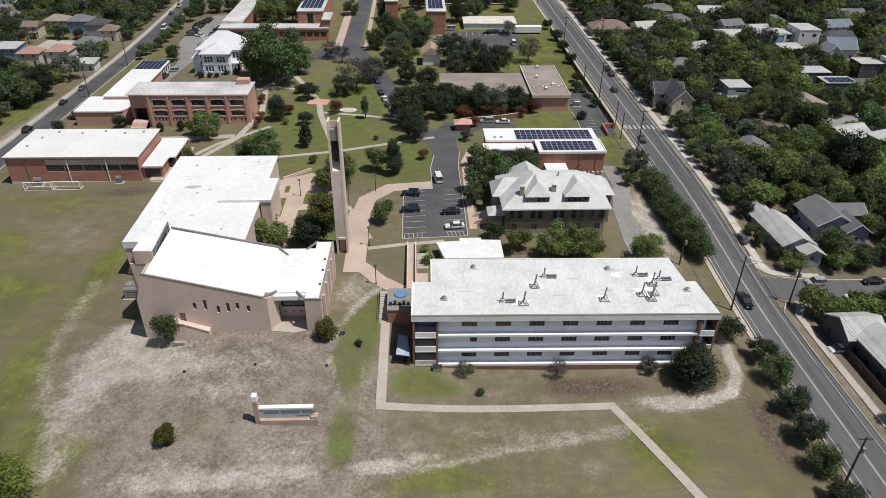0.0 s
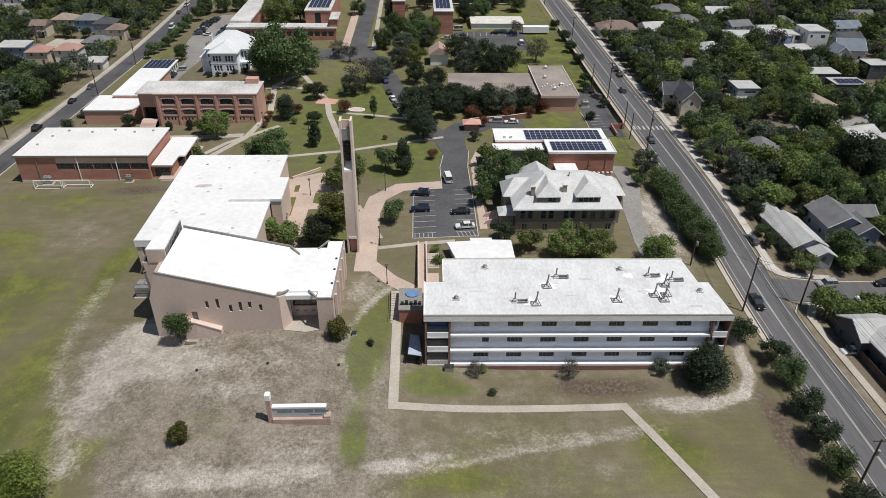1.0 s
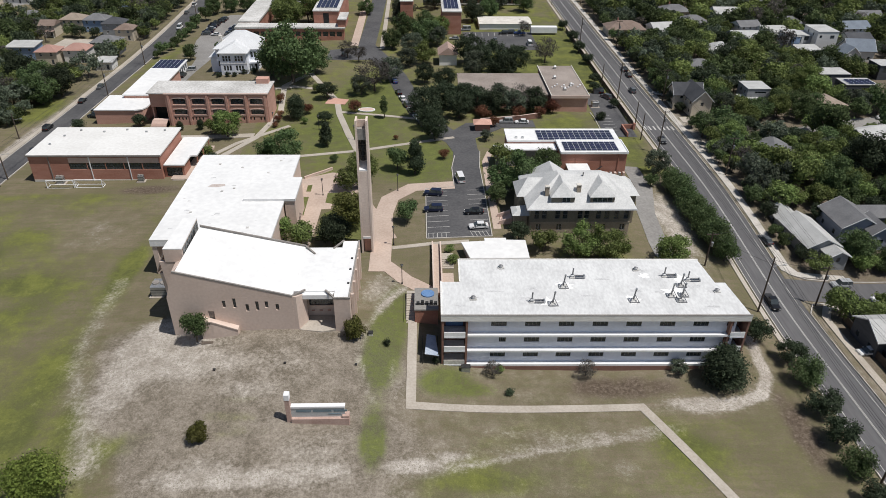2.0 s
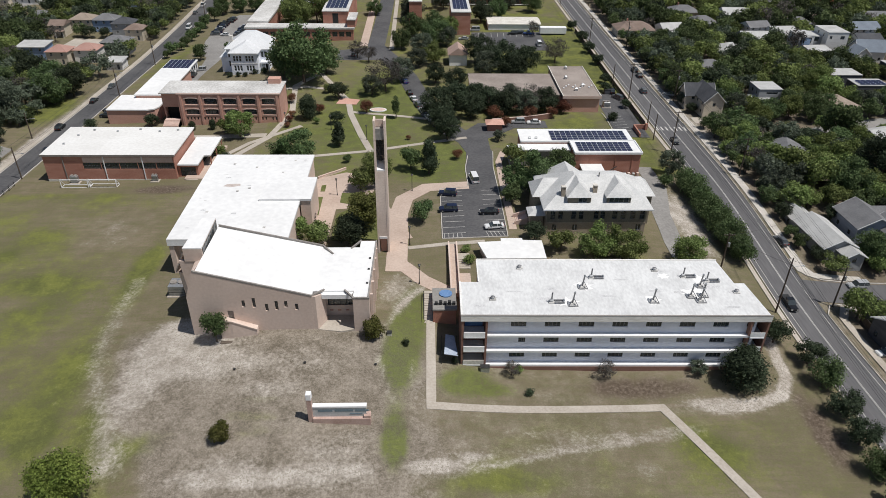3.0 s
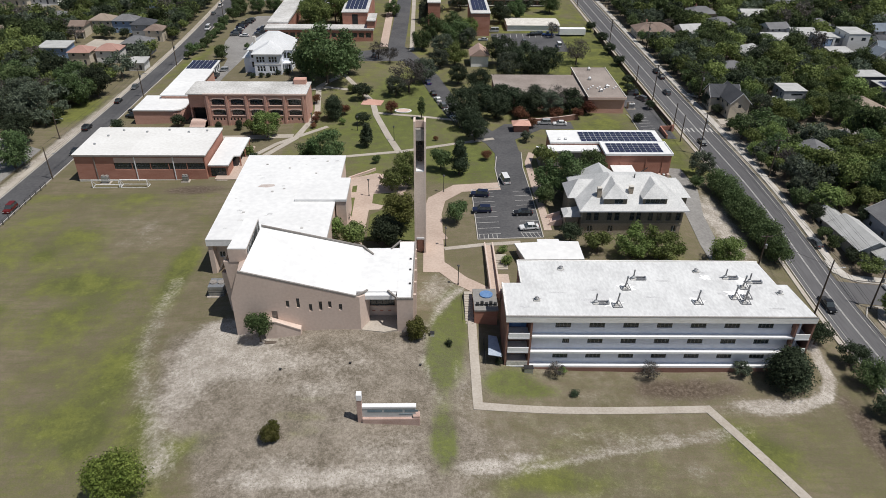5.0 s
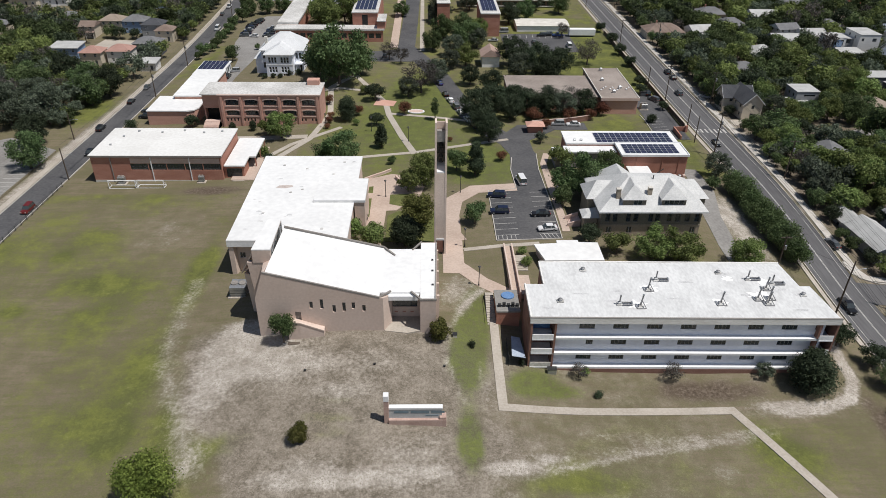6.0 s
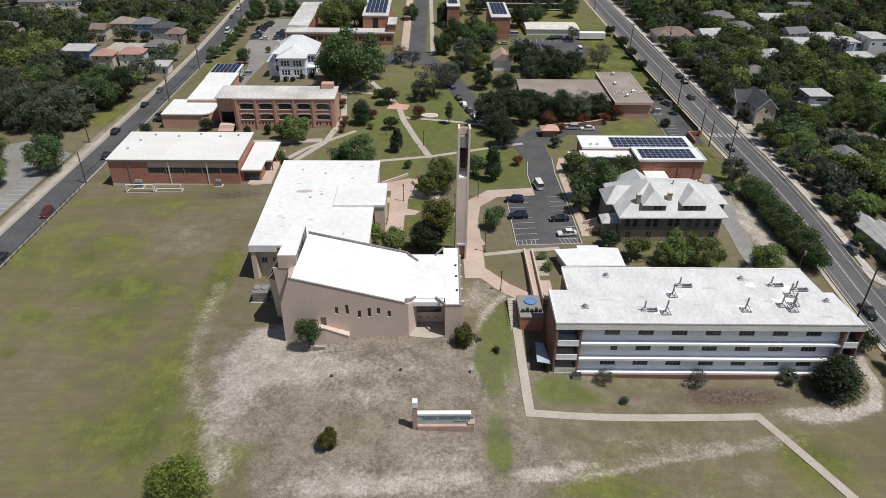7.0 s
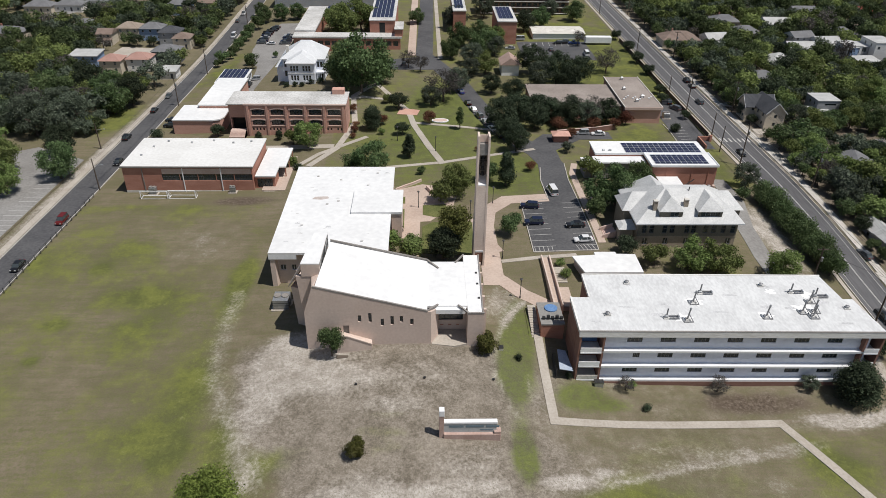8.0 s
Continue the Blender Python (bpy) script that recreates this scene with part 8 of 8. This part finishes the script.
# ---------- street furniture ----------
def utility_pole(x, y, h, arms=1, lamp=False):
    z = tz(x, y)
    t = thing("utility_pole", "tall weathered wooden utility pole with a crossarm", "utility pole", x, y, z, "street poles")
    part("pole", tube((x, y, z - 0.5), (x, y, z + h), 0.2, 0.13, 8), WOOD_POLE, t)
    for k in range(arms):
        zz = z + h - 0.5 - k * 1.1
        part("crossarm", box(x - 1.25, x + 1.25, y - 0.07, y + 0.07, zz, zz + 0.14), WOOD_POLE, t)
        for dx in (-1.1, -0.55, 0.55, 1.1):
            part("insulator", tube((x + dx, y, zz + 0.14), (x + dx, y, zz + 0.34), 0.06, 0.04, 6), PALE_LOT, t)
    if arms:
        part("transformer", tube((x + 0.42, y, z + h - 3.4), (x + 0.42, y, z + h - 2.4), 0.26, n=10), METAL, t)
    if lamp:
        part("lamp_arm", tube((x, y, z + h - 2.2), (x + 2.2, y, z + h - 1.8), 0.05), METAL, t)
        part("lamp_head", box(x + 2.1, x + 2.8, y - 0.13, y + 0.13, z + h - 1.92, z + h - 1.74, bevel=0.04), METAL, t)
    return x, y, z + h


EAST = [utility_pole(80.4, 40, 11), utility_pole(79.4, 116.4, 10.2, 1), utility_pole(80.0, 172, 11.5), utility_pole(80.2, 232, 11.5), utility_pole(80.4, 300, 11.5), utility_pole(80.4, 380, 11.5)]
VERGE = [utility_pole(65.0, 68, 10), utility_pole(64.0, 111.3, 13.4, 0, True), utility_pole(64.8, 186, 13, 1), utility_pole(64.6, 234, 13, 1), utility_pole(65, 304, 12), utility_pole(65, 380, 12)]
utility_pole(57.4, 125.4, 8.5, 1)
utility_pole(63.2, 206, 9, 0)
utility_pole(62.4, 196, 8.5, 0)
utility_pole(61.4, 246, 9, 0)
WESTP = [utility_pole(-120.2, 174.6, 9.5, 0, True), utility_pole(-120.0, 246, 10.5, 1, True), utility_pole(-120.2, 286, 10.5, 1), utility_pole(-120.6, 366, 10.5, 1)]
utility_pole(-132.0, 205, 8.5, 0, True)


def cable(p, q, sag, name="cable"):
    bm = bmesh.new()
    n = 14
    rows = []
    for i in range(n + 1):
        c = Vector(p).lerp(Vector(q), i / n) - Vector((0, 0, sag * 4 * (i / n) * (1 - i / n)))
        rows.append([bm.verts.new(c + Vector(o)) for o in ((0.03, 0, 0), (0, 0, 0.03), (-0.03, 0, 0), (0, 0, -0.03))])
    for a, b in zip(rows, rows[1:]):
        for k in range(4):
            bm.faces.new((a[k], a[(k + 1) % 4], b[(k + 1) % 4], b[k]))
    me = bpy.data.meshes.new(name)
    bm.to_mesh(me)
    bm.free()
    me.materials.append(DARK_METAL)
    tagged(new(name, me), "thin black overhead power cable between poles", "cable", "overhead cables")


for row in (EAST, VERGE, WESTP):
    for (ax, ay, az), (bx, by, bz) in zip(row, row[1:]):
        for dx, dz in ((-1.1, -0.1), (0.55, -0.1), (1.1, -0.1), (0.1, -2.0), (0.1, -2.5)):
            cable((ax + dx, ay, az + dz), (bx + dx, by, bz + dz), 0.9)
cable((64.0, 111.3, VERGE[1][2] - 0.6), (79.4, 116.4, EAST[1][2] - 0.6), 0.5)
cable((57.4, 125.4, tz(57.4, 125.4) + 8), (64.0, 111.3, VERGE[1][2] - 1.6), 0.4)
cable((57.4, 125.4, tz(57.4, 125.4) + 8), (79.6, 138, 5.5), 0.6)


def lamp_post(x, y, h=4.2):
    z = tz(x, y)
    t = thing("lamp_post", "black campus lamp post with a lantern head", "lamp post", x, y, z, "campus lamp posts")
    part("base", tube((x, y, z - 0.2), (x, y, z + 0.4), 0.2, 0.14, 10), DARK_METAL, t)
    part("post", tube((x, y, z + 0.4), (x, y, z + h), 0.09, 0.07, 8), DARK_METAL, t)
    part("lantern", tube((x, y, z + h), (x, y, z + h + 0.5), 0.16, 0.26, 8), PALE_LOT, t)
    part("cap", tube((x, y, z + h + 0.5), (x, y, z + h + 0.7), 0.34, 0.05, 8), DARK_METAL, t)


for x, y in ((-9.7, 115.7), (-11.7, 158.4), (-11.9, 130.8), (-18, 151), (-31, 158), (-38, 206), (-26, 196), (-53, 210), (11.6, 150)):
    lamp_post(x, y)


def fence(name, x, y0, y1, h, gap, material, label, board=False):
    z = tz(x, y0)
    t = thing(name, label, "fence", x, y0, z)
    y = y0
    while y <= y1:
        zz = tz(x, y)
        part("post", box(x - 0.06, x + 0.06, y - 0.06, y + 0.06, zz - 0.3, zz + h), material, t)
        if y + gap <= y1:
            z2 = tz(x, y + gap)
            if board:
                part("board", hexa(bmesh.new(), [(x - 0.03, y + 0.07, zz), (x + 0.03, y + 0.07, zz), (x + 0.03, y + gap - 0.07, z2), (x - 0.03, y + gap - 0.07, z2)], [(x - 0.03, y + 0.07, zz + h), (x + 0.03, y + 0.07, zz + h), (x + 0.03, y + gap - 0.07, z2 + h), (x - 0.03, y + gap - 0.07, z2 + h)]), material, t)
            else:
                for k in (0.3, 0.65, 1.0):
                    part("rail", tube((x, y + 0.07, zz + h * k), (x, y + gap - 0.07, z2 + h * k), 0.03, n=4), material, t)
        y += gap


fence("iron_fence", -119.9, 60, 170, 1.3, 2.75, DARK_METAL, "black iron fence along the playing field")
fence("board_fence", 83.2, 50, 112, 1.8, 3.1, WOOD_POLE, "dark wooden board fence beside the pavement", True)
fence("dark_fence", 63.0, 208, 330, 1.6, 3.05, WOOD_POLE, "dark fence behind the street pavement", True)
fence("low_fence", -132.6, 110, 196, 0.7, 2.15, mat("wood_rail", (0.16, 0.13, 0.09), (0.24, 0.20, 0.15), 1, 6, 0.9), "low wooden rail fence beside a car park")


SHEET = mat("bluish_sheet", (0.30, 0.36, 0.46), (0.48, 0.53, 0.60), 0.8, 4, 0.4, bump=0.05)


def lean_to():
    t = thing("yard_shelter", "glazed metal yard shelter beside the dormitory", "shelter", -4, 96, 0.4)
    for x, y in ((-5.6, 93.6), (-2.8, 93.6), (-5.6, 98.6), (-2.8, 98.6)):
        part("post", box(x - 0.05, x + 0.05, y - 0.05, y + 0.05, -0.3, 2.9), DARK_METAL, t)
    part("roof", hexa(bmesh.new(), [(-5.2, 93.4, 2.9), (-2.7, 93.4, 2.4), (-3.2, 98.8, 2.6), (-4.8, 98.8, 3.0)], [(-5.2, 93.4, 3.0), (-2.7, 93.4, 2.5), (-3.2, 98.8, 2.7), (-4.8, 98.8, 3.1)]), SHEET, t, "bluish corrugated sheet roof")
    for k in range(4):
        part("rail", tube((-5.6, 93.6, 0.6 + k * 0.5), (-5.6, 98.6, 0.9 + k * 0.5), 0.03, n=4), DARK_METAL, t)


lean_to()


def low_wall(label, points, height, width, material, name="low_wall"):
    """A low wall along a line of plan points, with a coping on each stretch."""
    x, y = points[0]
    t = thing(name, label, "wall", x, y, tz(x, y))
    for (xa, ya), (xb, yb) in zip(points, points[1:]):
        d = Vector((xb - xa, yb - ya)).normalized()
        n = Vector((-d.y, d.x)) * width / 2
        ring = [(xa - n.x, ya - n.y), (xb - n.x, yb - n.y), (xb + n.x, yb + n.y), (xa + n.x, ya + n.y)]
        za, zb = tz(xa, ya), tz(xb, yb)
        part("stretch", prism(ring, min(za, zb) - 0.3, [za + height, zb + height, zb + height, za + height]), material, t)
        wide = [(px + k * n.x * 0.3, py + k * n.y * 0.3) for (px, py), k in zip(ring, (-1, -1, 1, 1))]
        part("coping", hexa(bmesh.new(), [(px, py, z + height + 0.004) for (px, py), z in zip(wide, (za, zb, zb, za))], [(px, py, z + height + 0.1) for (px, py), z in zip(wide, (za, zb, zb, za))]), PINK_TRIM, t)
    return t


low_wall("low tan wall curving round the paved court", [(-28.8, 169.2), (-27.6, 166.2), (-26.3, 164.4)], 0.9, 0.4, STUCCO)
low_wall("low tan retaining wall beside the court lawn", [(-37.3, 168.7), (-34.9, 170.6), (-32.6, 172.2), (-30.3, 174.2)], 0.6, 0.35, STUCCO)
low_wall("long brown brick wall under the dark oaks", [(13.4, 208.0), (20.2, 209.6), (27.0, 211.3), (33.9, 214.2)], 1.7, 0.35, DORM_BRICK)


def garden_ring():
    t = thing("garden_ring", "pale oval garden ring with pink gravel", "garden bed", -24, 223, 0)
    z = tz(-24, 223)
    ring = [(-24 + 2.9 * math.cos(a * 0.393), 223 + 1.8 * math.sin(a * 0.393)) for a in range(16)]
    part("edging", prism(ring, z - 0.3, z + 0.3), WHITE, t)
    part("gravel", prism([(-24 + 2.5 * math.cos(a * 0.393), 223 + 1.4 * math.sin(a * 0.393)) for a in range(16)], z, z + 0.34), PINK_TRIM, t)


garden_ring()


def small_box(name, label, category, x, y, w, d, h, material):
    z = tz(x, y)
    t = thing(name, label, category, x, y, z)
    part("body", box(x - w / 2, x + w / 2, y - d / 2, y + d / 2, z - 0.2, z + h, bevel=0.05), material, t)
    part("lid", box(x - w / 2 - 0.05, x + w / 2 + 0.05, y - d / 2 - 0.05, y + d / 2 + 0.05, z + h + 0.004, z + h + 0.1), DARK_METAL, t)


for x, y in ((-29.5, 90.8), (-17.3, 91.3), (-41.4, 89.6)):
    small_box("drain_box", "small dark drain box set in the dry lawn", "drain", x, y, 0.32, 0.28, 0.16, DARK_METAL)
small_box("stone_marker", "pale stone marker set in the grass", "marker", -15.2, 99.6, 0.8, 0.8, 0.5, CONCRETE)
small_box("meter_box", "grey metal meter box before the dormitory wall", "meter box", 2.2, 93.0, 1.6, 0.9, 0.9, METAL)
small_box("dumpster", "dark green waste container in the yard", "container", 58.2, 240, 2.2, 1.8, 1.6, SIDING["dark"])
